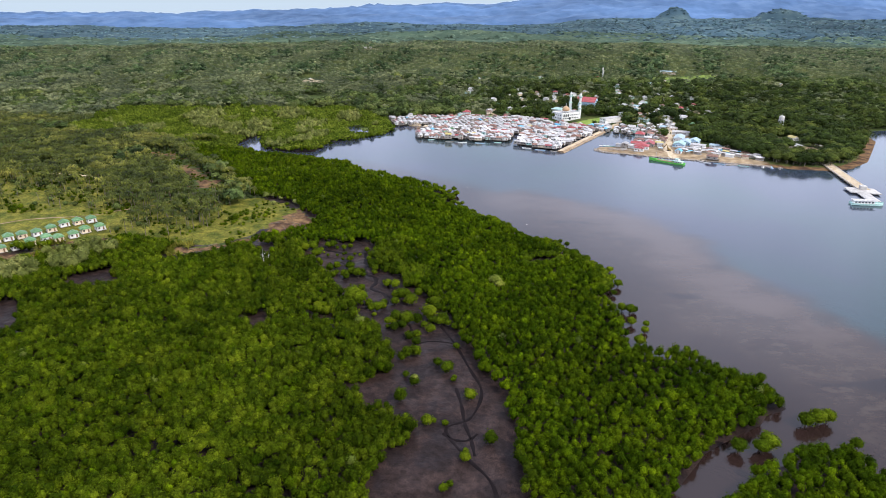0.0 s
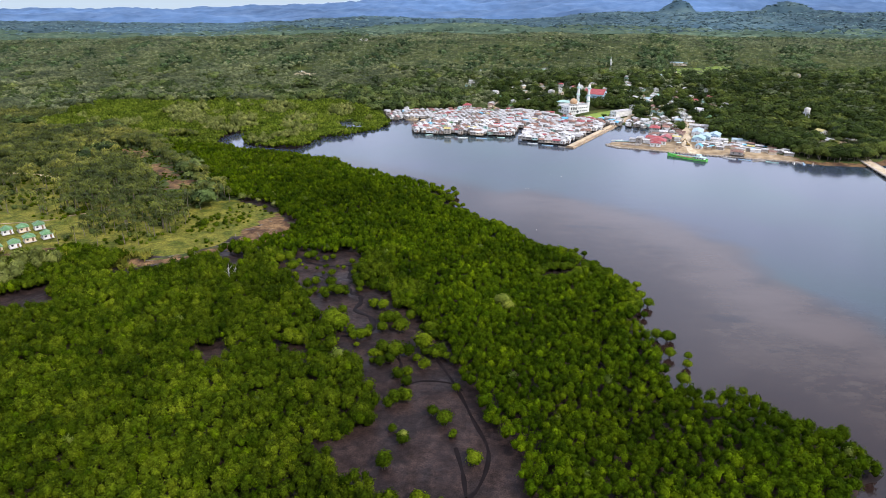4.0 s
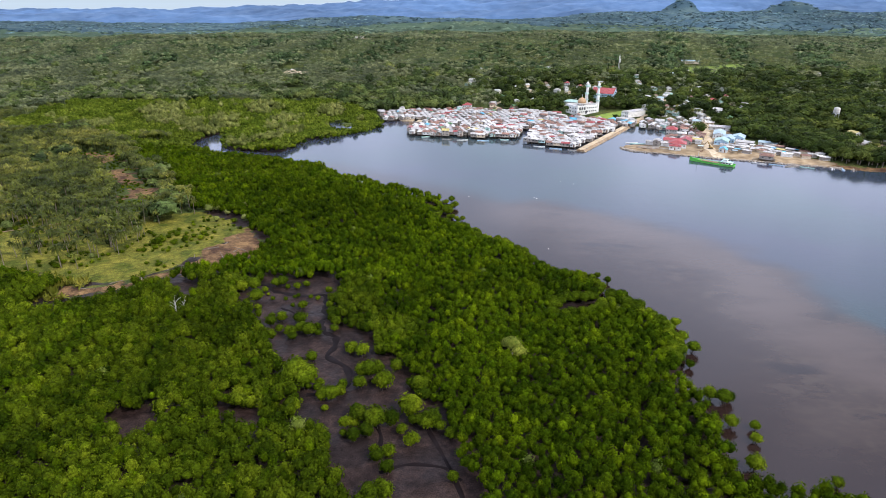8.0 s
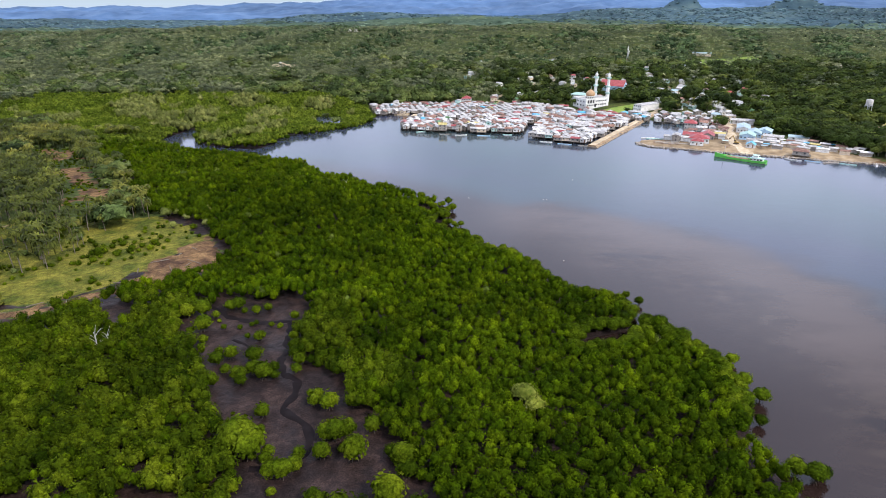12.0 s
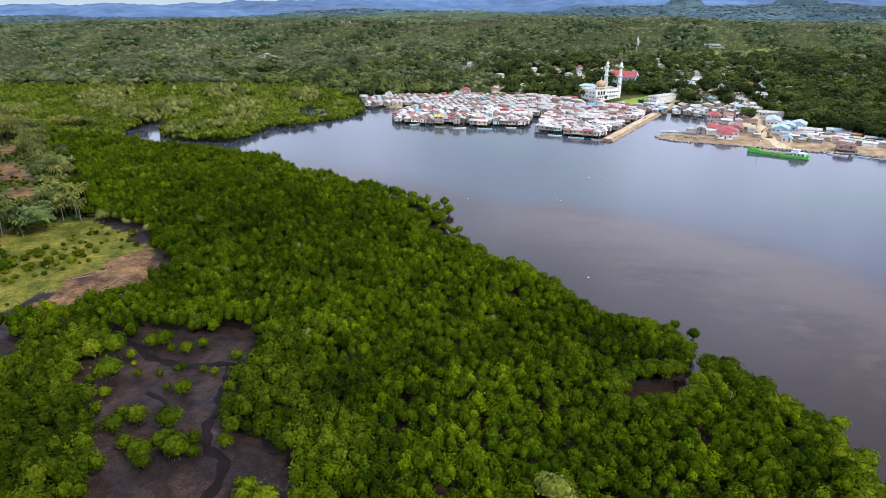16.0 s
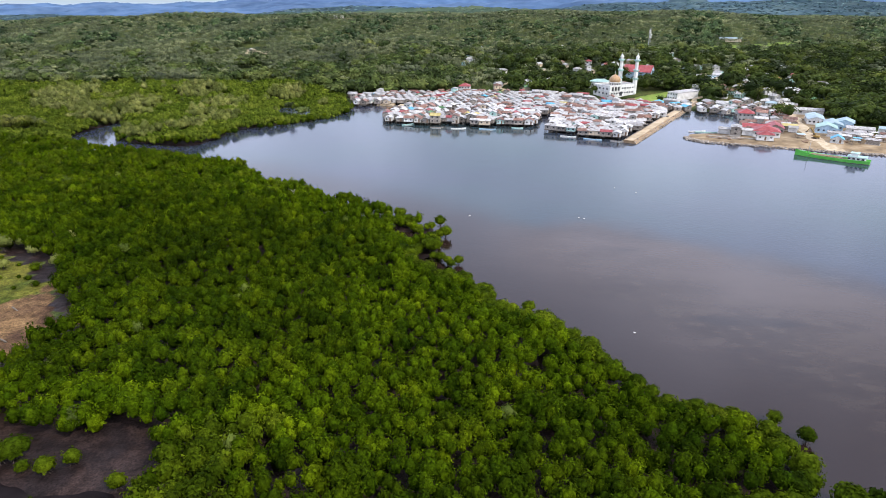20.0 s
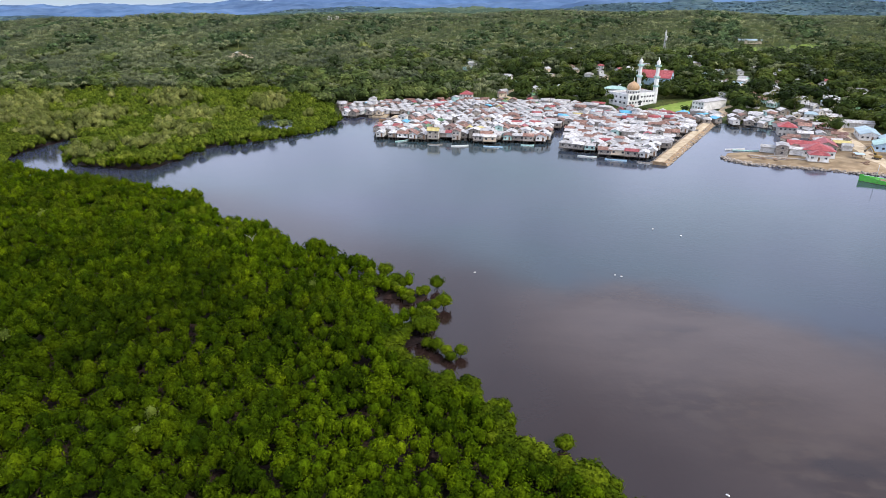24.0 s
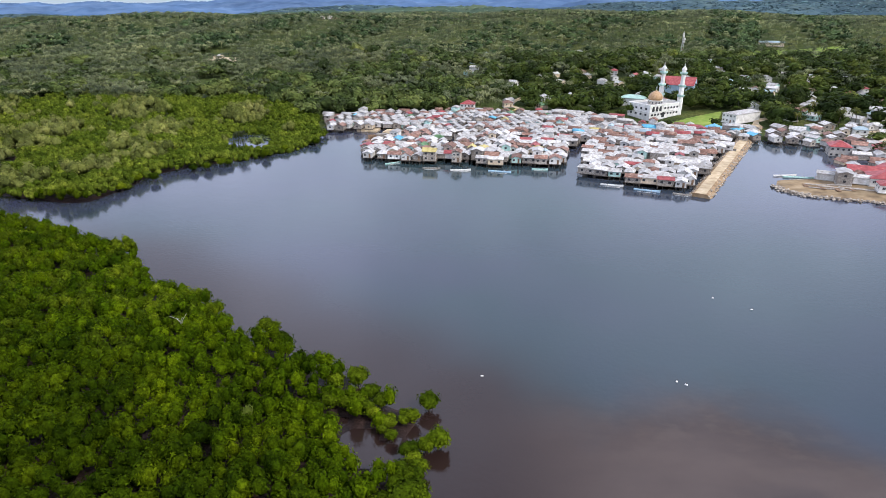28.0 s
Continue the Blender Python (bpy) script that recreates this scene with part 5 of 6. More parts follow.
back.polygons.foreach_set("material_index", np.concatenate(I).astype(np.int32))
tagged(new("town_houses", back), "crowded small houses with white, grey and rusty roofs", "houses", kind="stuff")


# ---- ground works ----
def patch(name, poly, step, lift, mat, label, category):
    """A piece of paving or turf that follows the ground inside an outline."""
    p = np.array(poly, float)
    xs, ys = np.arange(p[:, 0].min() - step, p[:, 0].max() + step, step), np.arange(p[:, 1].min() - step, p[:, 1].max() + step, step)
    X, Y = np.meshgrid(xs, ys)
    x, y = X.ravel(), Y.ravel()
    d = away(poly, x, y)
    V = np.stack([x, y, ground_z(x, y) + lift - 0.5 * (d > 0.3 * step)], 1)
    nx, ny = len(xs), len(ys)
    i = (np.arange(ny - 1)[:, None] * nx + np.arange(nx - 1)).ravel()
    keep = np.minimum.reduce([d[i], d[i + 1], d[i + nx], d[i + nx + 1]]) < 0
    i = i[keep]
    me = arrays_mesh(name, V, np.concatenate([np.stack([i, i + 1, i + nx + 1], 1), np.stack([i, i + nx + 1, i + nx], 1)]), [mat])
    return tagged(new(name, me), label, category, kind="structure")


def ribbon(name, points, half, lift, mat, label, category):
    """A lane or runnel of even width that bends smoothly over the ground."""
    p = np.array(points, float)
    q = np.concatenate([[2 * p[0] - p[1]], p, [2 * p[-1] - p[-2]]])
    out = []
    for k in range(len(p) - 1):
        a, b, c, d = q[k:k + 4]
        for u in np.arange(0, 1, 0.12):
            out.append(0.5 * (2 * b + (c - a) * u + (2 * a - 5 * b + 4 * c - d) * u * u + (3 * b - a - 3 * c + d) * u ** 3))
    o = np.array(out + [p[-1]])
    t = np.gradient(o, axis=0)
    n = np.stack([-t[:, 1], t[:, 0]], 1) / np.linalg.norm(t, axis=1)[:, None]
    wob = half * (1 + 0.25 * np.sin(np.arange(len(o)) * 0.7))[:, None]
    sides = [o + n * wob * f for f in (-1, -0.5, 0.5, 1)]
    V = np.concatenate([np.column_stack([v, ground_z(v[:, 0], v[:, 1]) + lift - (0.12 if abs(f) == 1 else 0)]) for v, f in zip(sides, (-1, -0.5, 0.5, 1))])
    m = len(o)
    i = np.concatenate([np.arange(m - 1) + r * m for r in range(3)])
    me = arrays_mesh(name, V, np.concatenate([np.stack([i, i + m + 1, i + m], 1), np.stack([i, i + 1, i + m + 1], 1)]), [mat])
    me.flip_normals()
    return tagged(new(name, me), label, category, kind="structure")


def strip(points, half):
    """The outline of a lane of even width along points."""
    p = np.array(points, float)
    t = np.gradient(p, axis=0)
    n = np.stack([-t[:, 1], t[:, 0]], 1) / np.linalg.norm(t, axis=1)[:, None] * half
    return [tuple(q) for q in np.concatenate([p + n, (p - n)[::-1]])]


CREEKLETS = [[(-1, -122), (1, -132), (2, -141), (4, -149), (5, -156)], [(-5, -146), (-1, -149), (3, -149), (6, -146)], [(-19, -94), (-12, -91), (-3, -92), (1, -96)], [(-30, -70), (-24, -74), (-20, -82), (-22, -90)], [(-66, -12), (-60, -16), (-57, -24), (-52, -27)]]
M_WET = material("wet_channel", (0.0105, 0.0074, 0.0076), (0.0075, 0.0055, 0.006), (0.014, 0.0105, 0.011), 0.3, 0.5, spec=0.03)
ribbon("channel", [(-88, 12), (-83, 9), (-77, 6), (-73, 2), (-68, 0), (-62, -2), (-56, -1), (-52, -1), (-51, -5), (-50, -9), (-50, -13), (-48, -17), (-49, -21), (-48, -25), (-46, -29), (-42, -32), (-41, -38), (-42, -44), (-35, -50), (-33, -58), (-38, -63), (-44, -64)], 1.0, 0.03 + 0.1, M_WET, "shallow dark channel winding over the mud", "channel")
for pts in CREEKLETS:
    ribbon("channel", pts, 0.55, 0.03 + 0.1, M_WET, "thin dark runnel over the mud", "channel")
ribbon("channel", [(-14, -66), (-9, -76), (-2, -92), (4, -110), (8, -124), (4, -138), (-4, -144), (2, -156), (10, -168), (12, -190)], 0.55, 0.03 + 0.1, M_WET, "thin dark runnel over the mud", "channel")
patch("lawn", LAWN, 1.5, 0.12, M_LAWN, "bright green lawn beside the mosque", "lawn")
ribbon("road", [(191, 228), (192, 250), (199, 276), (211, 309), (217, 327), (224, 348), (240, 390)], 3.4, 0.10 + 0.1, M_ROAD, "pale sandy road leading up from the landing", "road")
ribbon("road", [(33, 441), (41, 456), (46, 468), (44, 480)], 2.0, 0.15 + 0.1, M_ROAD, "pale earth track climbing into the trees", "road")
ribbon("lane", [(37, 398), (39, 415), (40, 432), (34, 443)], 1.3, 0.15 + 0.1, M_ROAD, "narrow concrete lane between houses", "lane")
ribbon("road", [(176, 384), (181, 396), (192, 402)], 2.0, 0.12 + 0.1, M_ROAD, "earth track at the head of the causeway", "road")
ribbon("road", [(-284, 34), (-268, 45), (-236, 53), (-226, 62), (-205, 76), (-198, 90)], 0.7, 0.12 + 0.1, M_SANDY, "pale footpath behind the bungalows", "road")
ribbon("road", [(-340, 152), (-306, 149), (-280, 138)], 1.3, 0.12 + 0.1, M_ROAD, "pale path through the palms", "road")
patch("waterfront", EASTBANK, 2.0, 0.06, M_SANDY, "bare sandy ground of the landing", "yard")
patch("yard", [(306, 250), (322, 247), (336, 254), (338, 276), (318, 286), (306, 272)], 1.5, 0.12, M_SOIL, "bare brown yard among the trees", "yard")
patch("field", [(300, 640), (390, 650), (400, 690), (290, 680)], 4.0, 0.3, M_LAWN, "yellow-green playing field among the trees", "field")
patch("field", [(-200, 876), (-165, 876), (-160, 892), (-196, 894)], 3.0, 0.3, M_SOIL, "bare brown earth on the hilltop", "field")
patch("field", [(-240, 612), (-214, 610), (-208, 624), (-238, 628)], 3.0, 0.3, M_ROAD, "pale bare ground among the palms", "field")

# the causeway
(ax, ay), (bx, by) = PIER
plen, pang = math.hypot(bx - ax, by - ay), math.atan2(by - ay, bx - ax)
causeway = thing("causeway", "narrow causeway of packed coral with rubble sides", "causeway", (ax, ay, 0), yaw=pang)
tagged(causeway, kind="structure")
prof = [(-5.4, -1.3), (-3.4, 0.9), (-2.3, 1.45), (2.3, 1.45), (3.4, 0.9), (5.4, -1.3)]
N = 28
V = [(plen * k / N - (0.8 if k == 0 else 0), o + 0.35 * math.sin(k * 1.9 + o), z) for k in range(N + 1) for o, z in prof]
F = [(k * 6 + j, k * 6 + j + 1, k * 6 + j + 7, k * 6 + j + 6) for k in range(N) for j in range(5)] + [tuple(range(6)), tuple(range(N * 6, N * 6 + 6))]
child("bank", quads_mesh("bank", V, F, M_SOIL), causeway)
child("roadway", box_mesh("roadway", -0.5, plen, -2.0, 2.0, 1.2, 1.52, M_ROAD), causeway)
stone_kinds = [(ICO1[0] * np.random.default_rng(400 + i).uniform(0.6, 1.2, (12, 1)), ICO1[1]) for i in range(5)]


def rubble(name, pts, zs, sizes, label):
    k = len(pts)
    P = np.stack([pts[:, 0], pts[:, 1], zs, RNG.uniform(0, 6.28, k), sizes, sizes * 0.7, RNG.integers(0, 5, k)], 1)
    return scatter(name, stone_kinds, P, M_ROCK, label, "stones")


u, side, across = RNG.uniform(-1, plen, 900), RNG.choice([-1, 1], 900), RNG.uniform(2.5, 5.2, 900)
o = side * across
rubble("causeway_stones", np.stack([ax + u * math.cos(pang) - o * math.sin(pang), ay + u * math.sin(pang) + o * math.cos(pang)], 1), np.clip(1.6 - (across - 2.3) * 0.75, -0.4, 1.4), RNG.uniform(0.25, 0.6, 900), "rubble stones along the causeway's sides")
edge = np.array([(127, 262), (128, 255), (134, 249), (156, 241), (173, 234), (192, 226), (204, 223), (215, 220), (232, 213), (249, 207), (262, 203)], float)
k = RNG.uniform(0, len(edge) - 1.001, 1200)
e0, e1 = edge[k.astype(int)], edge[k.astype(int) + 1]
pts = e0 + (e1 - e0) * (k % 1)[:, None] + RNG.normal(0, 1.0, (1200, 2))
rubble("spit_stones", pts, RNG.uniform(-0.1, 0.6, 1200), RNG.uniform(0.25, 0.75, 1200), "broken stones along the edge of the spit")


# ---- the mosque ----
def mosque():
    a = radians(30)
    z0 = 3.0
    top = thing("mosque", "white mosque with a bronze dome and two tall minarets", "mosque", (MOSQUE[0], MOSQUE[1], z0), yaw=a)
    L, Dp, H = 27.5, 18.0, 7.2
    child("hall", box_mesh("hall", 0, L, 0, Dp, -1.5, H, M_STUCCO, 0.12), top)
    child("roof_slab", box_mesh("roof_slab", 0.6, L - 0.6, 0.6, Dp - 0.6, H + 0.004, H + 0.25, M_CONCRETE), top, "grey concrete roof")
    for name, x0, x1, y0, y1 in (("parapet", -0.15, L + 0.15, -0.15, 0.35), ("parapet", -0.15, L + 0.15, Dp - 0.35, Dp + 0.15), ("parapet", -0.15, 0.35, 0.36, Dp - 0.36), ("parapet", L - 0.35, L + 0.15, 0.36, Dp - 0.36)):
        child(name, box_mesh(name, x0, x1, y0, y1, H + 0.01, H + 0.9, M_STUCCO, 0.05), top)
    child("cornice", box_mesh("cornice", -0.3, L + 0.3, -0.3, Dp + 0.3, H * 0.5, H * 0.5 + 0.3, M_STUCCO, 0.05), top)

    def arch(w, h):
        n = 8
        ring = [(-w / 2, 0), (w / 2, 0), (w / 2, h * 0.6)] + [(w / 2 * math.cos(math.pi * k / n), h * 0.6 + h * 0.4 * math.sin(math.pi * k / n) ** 0.8) for k in range(1, n)] + [(-w / 2, h * 0.6)]
        m = len(ring)
        return quads_mesh("window", [(x, -0.06, z) for x, z in ring] + [(x, 0.06, z) for x, z in ring], [tuple(range(m)), tuple(range(m, 2 * m))] + [(k, (k + 1) % m, m + (k + 1) % m, m + k) for k in range(m)], M_DARK)

    big, small = arch(1.9, 3.4), box_mesh("window", -0.75, 0.75, -0.06, 0.06, 0, 1.2, M_DARK)
    for k in range(3):
        child("window", big, top, "tall arched dark window", Matrix.Translation((3.0 + k * 3.0, -0.03, 3.6)))
    for k in range(6):
        child("window", small, top, m=Matrix.Translation((13.0 + k * 2.6, -0.03, 4.9)))
        child("window", small, top, m=Matrix.Translation((13.0 + k * 2.6, -0.03, 1.6)))
    for k in range(4):
        child("window", small, top, m=Matrix.Translation((2.4 + k * 2.6, -0.03, 1.4)))
        for zz in (1.4, 4.8):
            child("window", small, top, m=Matrix.Translation((-0.03, 3.0 + k * 4.0, zz)) @ pose(0, 0, 0, 0, 0, 90))
    child("door", arch(2.4, 3.2), top, "dark arched doorway", Matrix.Translation((11.6, -0.04, 0)))
    dome = child("dome", lathe("dome", [(3.5, 0), (4.2, 0.8), (4.35, 1.7), (4.0, 3.0), (3.1, 4.2), (1.8, 5.1), (0.6, 5.6), (0.25, 6.2)], M_GOLD, 24), top, "bronze-coloured onion dome", Matrix.Translation((9.6, 5.6, H + 2.5)))
    drum = child("drum", lathe("drum", [(4.3, 0), (4.3, 2.1), (4.6, 2.2), (4.6, 2.5)], M_STUCCO, 24), top, m=Matrix.Translation((9.6, 5.6, H + 0.2)))
    for k in range(14):
        q = k * 6.2832 / 14
        child("window", cached("drumwin", lambda: box_mesh("window", -0.3, 0.3, -0.06, 0.06, 0, 1.1, M_DARK)), drum, m=Matrix.Translation((4.3 * math.cos(q), 4.3 * math.sin(q), 0.6)) @ pose(0, 0, 0, 0, 0, math.degrees(q) + 90))
    child("finial", lathe("finial", [(0.12, 0), (0.35, 0.4), (0.12, 0.9), (0.22, 1.3), (0.05, 2.6)], M_METAL, 8), dome, m=Matrix.Translation((0, 0, 6.1)))
    shaft = lathe("shaft", [(1.7, -1), (1.7, 11), (1.5, 11.2), (1.45, 17), (1.3, 17.2), (1.2, 24.5)], M_STUCCO, 8, False)
    balcony = lathe("balcony", [(1.5, 0), (2.3, 0.7), (2.3, 1.5), (2.1, 1.5), (2.1, 0.9), (1.2, 0.9)], M_MINT, 8, False)
    lantern = lathe("lantern", [(1.15, 0), (1.15, 1.9), (1.5, 2.0), (1.4, 2.5), (0.8, 3.4), (0.25, 4.1), (0.1, 5.6)], M_STUCCO, 8, False)
    for mx, my in ((20.5, 11.5), (26.0, 0.8)):
        mn = child("minaret", shaft, top, "white octagonal minaret with ringed balconies", Matrix.Translation((mx, my, 0)))
        for zz in (11.0, 17.0, 24.4):
            child("balcony", balcony, mn, m=Matrix.Translation((0, 0, zz)))
        child("lantern", lantern, mn, m=Matrix.Translation((0, 0, 25.4)))
    return top


mosque()


# ---- houses ashore ----
def ashore(x, y, yaw, w, l, h, rise, roof, wall, hip=False, storeys=1, group="", name="house", where="among the trees", base=0.3, windows=2):
    return house((x, y, float(ground_z(x, y)) - 0.1), radians(yaw), w, l, h, rise, roof, wall, base, False, hip, storeys, group, name, where, "house", False, windows)


r = random.Random(31)
for i, (x, y) in enumerate(WOOD_HOUSES):
    w, l = r.choice(DIMS)
    ashore(x, y, r.uniform(-60, 60), w + 1, l + 1.2, 2.8, 1.3, r.choice(["white"] * 6 + ["grey"] * 3 + ["rust"] * 2 + ["red", "green", "pale"]), r.choice(["paint", "stucco", "cream", "mint"]), r.random() < 0.3, group="village houses among trees", windows=1)
# larger buildings
ashore(171, 396, -57, 9, 24, 5.4, 1.1, "grey", "stucco", True, 2, where="near the causeway's head", name="school_building", windows=3)
ashore(145, 370, -20, 9, 8, 3, 1.6, "blue", "mint", where="beside the lawn")
ashore(160, 480, 62, 17, 24, 6, 5.0, "red", "bluewall", where="behind the mosque", name="hall")
ashore(118, 441, 60, 12, 16, 5, 1.6, "teal", "stucco", True, where="behind the mosque", name="hall")
ashore(6, 428, -8, 9, 9, 5.2, 2.0, "red", "paint", True, 2, where="at the town's edge")
ashore(33, 438, 10, 6, 6, 3, 1.2, "rust", "cream", True, where="beside the track")
ashore(70, 432, -15, 11, 7, 3.4, 1.8, "ochre", "board", True, where="at the wood's edge")
ashore(256, 500, 20, 12, 9, 3.6, 2.6, "red", "cream", True)
ashore(215, 560, 80, 6, 17, 3.4, 1.0, "white", "cream", windows=1)
ashore(330, 700, 70, 8, 24, 3.6, 1.4, "pale", "cream", windows=1)
for x, y in ((-186, 888), (-176, 889)):
    ashore(x, y, 10, 6, 6, 3.5, 1.2, "white", "stucco", where="on the hilltop")
ashore(-228, 618, 30, 6, 8, 3, 1.2, "white", "cream", where="among the palms")
ashore(-95, 640, 80, 5, 9, 3, 1.0, "white", "paint", where="among the palms")
# round the basin and the landing
for i, (x, y, yaw, roof) in enumerate(((158, 352, 10, "white"), (168, 350, -8, "white"), (179, 366, 20, "grey"), (187, 362, 60, "white"), (199, 368, 10, "white"), (197, 349, -20, "rust"), (206, 340, 15, "white"), (199, 331, 5, "rust"),
                                       (220, 360, 70, "pale"), (229, 352, 80, "white"), (210, 374, 0, "white"), (223, 371, 10, "white"), (236, 372, 70, "white"), (248, 392, 10, "pale"), (256, 400, 60, "white"), (244, 412, 5, "white"),
                                       (152, 360, 40, "blue"), (162, 362, 12, "white"), (212, 392, 20, "white"), (226, 396, 50, "rust"), (238, 404, 0, "white"), (203, 312, 70, "rust"), (196, 322, 60, "rust"), (190, 289, 70, "rust"), (183, 283, 65, "grey"))):
    w, l = DIMS[i % 6]
    z = float(ground_z(x, y))
    house((x, y, max(0.0, z - 0.1)), radians(yaw), w + 1.2, l + 1.0, 2.8, 1.2, roof, WALL_PICK[i * 3 % 14], 1.5 if z < 0.3 else 0.4, z < 0.3, i % 4 == 0, 1, "houses round the basin", "waterside_house", "beside the small basin", "house", False, 2)
for i, (x, y, roof) in enumerate(((150, 344, "white"), (156, 346, "blue"), (165, 341, "white"), (172, 338, "grey"), (177, 331, "white"), (186, 331, "rust"), (194, 340, "white"), (201, 347, "white"), (184, 340, "grey"), (178, 346, "white"), (190, 350, "grey"), (208, 354, "white"), (196, 358, "rust"), (186, 356, "white"), (176, 355, "rust"), (218, 365, "white"), (228, 366, "white"))):
    w, l = DIMS[(i + 1) % 6]
    z = float(ground_z(x, y))
    house((x, y, max(0.0, z - 0.1)), radians(i * 37 % 50 - 25), w, l, 2.4, 0.9, roof, WALL_PICK[i * 5 % 14], 1.5, True, i % 5 == 0, 1, "houses round the basin", "waterside_house", "beside the small basin", "house", False, 1)
ashore(184, 318, -20, 9, 9, 5.4, 2.2, "red", "concrete", True, 2, where="above the basin")
ashore(204, 315, -22, 9, 10, 2.8, 1.8, "red", "paint", where="beside the sandy road")
ashore(170, 262, -20, 13, 11, 3.2, 2.4, "red", "stucco", True, where="at the landing", windows=3)
ashore(165, 252, -20, 8, 6, 3.0, 1.6, "red", "stucco", True, where="at the landing", windows=3)
ashore(181, 275, -22, 9, 12, 3.0, 2.0, "red", "board", where="at the landing")
ashore(172, 277, 68, 7, 15, 2.8, 1.6, "red", "board", where="at the landing")
r = random.Random(77)
# low roofs packed behind the red ones
for i, (x, y, yaw, roof) in enumerate(((181, 304, 60, "rust"), (190, 296, 64, "rust"), (203, 301, 68, "rust"), (193, 286, 66, "grey"), (186, 291, 20, "rust"), (197, 307, -20, "grey"), (176, 292, -20, "grey"), (199, 290, -18, "rust"), (192, 280, 70, "ochre"), (190, 272, 66, "white"),
                                        (176, 300, 10, "rust"), (190, 310, 66, "white"), (196, 316, 10, "grey"), (208, 328, 66, "white"), (204, 337, 60, "rust"), (214, 340, 10, "white"))):
    w, l = DIMS[(i + 2) % 6]
    ashore(x, y, yaw + r.uniform(-6, 6), w, l + (i % 3), 2.4, 0.9, roof, ("board", "paint", "cream", "board")[i % 4], group="low houses behind the landing", where="behind the landing", windows=1)
for i, (x, y, w, l) in enumerate(((152, 272, 4.6, 6), (155, 265, 5, 8), (159, 270, 4.6, 6), (161, 263, 4.4, 6), (166, 270, 4.2, 5.0))):
    house((x, y, float(max(0.2, ground_z(x, y)))), radians((60, -24, 70, 64, 30)[i]), w, l, 2.6 if i != 1 else 4.4, 0.7, ("white", "white", "white", "white", "rust")[i], ("paint", "board", "board")[i % 3], 0.5, False, False, 2 if i == 1 else 1, "sheds on the spit", "shed", "on the stony spit", "shed", False, 1)
for x, y, yaw, w, l, h, rise, roof, wall, label in ((230, 331, 68, 7, 17, 2.9, 1.1, "white", "paint", "behind the market"), (219, 303, -24, 9, 20, 2.9, 1.5, "pale", "paint", "at the market"),
                                                    (209, 273, -28, 10, 12, 2.9, 1.8, "teal", "bluewall", "at the market"), (229, 289, -32, 9, 12, 2.9, 1.7, "pale", "bluewall", "at the market"),
                                                    (219, 284, -26, 9, 15, 2.8, 1.6, "pale", "bluewall", "at the market"), (226, 270, 60, 6, 13, 2.5, 1.0, "grey", "paint", "at the market"), (243, 268, 62, 6, 13, 2.5, 1.0, "pale", "paint", "at the market"),
                                                    (199, 245, -30, 5.5, 5.5, 2.1, 1.7, "blue", "paint", "at the landing"), (255, 279, 40, 4, 7, 2.4, 0.9, "white", "cream", "under the trees")):
    ashore(x, y, yaw, w, l, h, rise, roof, wall, where=label, name="market_hall", windows=2)
for i, (x, y, roof) in enumerate(((207, 252, "white"), (219, 255, "white"), (225, 249, "white"), (215, 241, "white"), (213, 258, "grey"), (231, 256, "rust"), (238, 255, "white"), (247, 256, "rust"), (242, 245, "ochre"), (233, 248, "grey"), (227, 242, "rust"), (236, 239, "white"), (250, 247, "white"),
                                  (221, 262, "grey"), (257, 240, "rust"), (248, 234, "grey"), (258, 231, "white"), (240, 232, "white"), (251, 226, "rust"), (262, 222, "white"), (265, 233, "grey"), (206, 260, "white"), (229, 235, "grey"))):
    w, l = DIMS[(i * 2 + i // 3) % 6]
    ashore(x, y, 58 + r.uniform(-14, 14), w * 0.85, l * 1.1, 2.2, 0.6, roof, ("board", "paint", "cream", "board")[i % 4], group="stalls of the market", name="market_stall", where="on the sandy shore", windows=1)
house((221, 223, 0), radians(62), 6, 9, 2.6, 1.3, "rust", "board", 1.6, True, True, 1, "", "waterside_hut", "on posts over water", "hut", True, 3)
for x, y, yaw, roof in ((334, 308, 20, "ochre"), (317, 298, 40, "rust"), (319, 267, 10, "white"), (313, 274, 0, "blue"), (350, 285, 0, "white"), (262, 330, 40, "blue"), (282, 345, 10, "blue"), (300, 372, 0, "white"), (270, 372, 30, "white"), (330, 420, 20, "white"), (420, 470, 10, "white"), (390, 430, 0, "white")):
    ashore(x, y, yaw, 7, 8, 3, 1.4, roof, "paint", group="houses of the point", where="under the trees")


def timber_stack(x, y, yaw, n, L, mat=None):
    """Sawn planks stacked crosswise on the ground."""
    ob = thing("timber_stack", "stack of long sawn planks on bare ground", "timber", (x, y, float(ground_z(x, y)) + 0.1), "timber on the landing", radians(yaw))
    plank = cached(("plank", L, mat), lambda: box_mesh("plank", -L / 2, L / 2, -0.14, 0.14, 0, 0.09, mat or M_WOOD_DECK, 0.01))
    for k in range(n):
        child("plank", plank, ob, m=pose((k % 2) * 0.2, (k % 5) * 0.33 - 0.66, (k // 5) * 0.095, 0, 0, (k * 37 % 5) - 2))


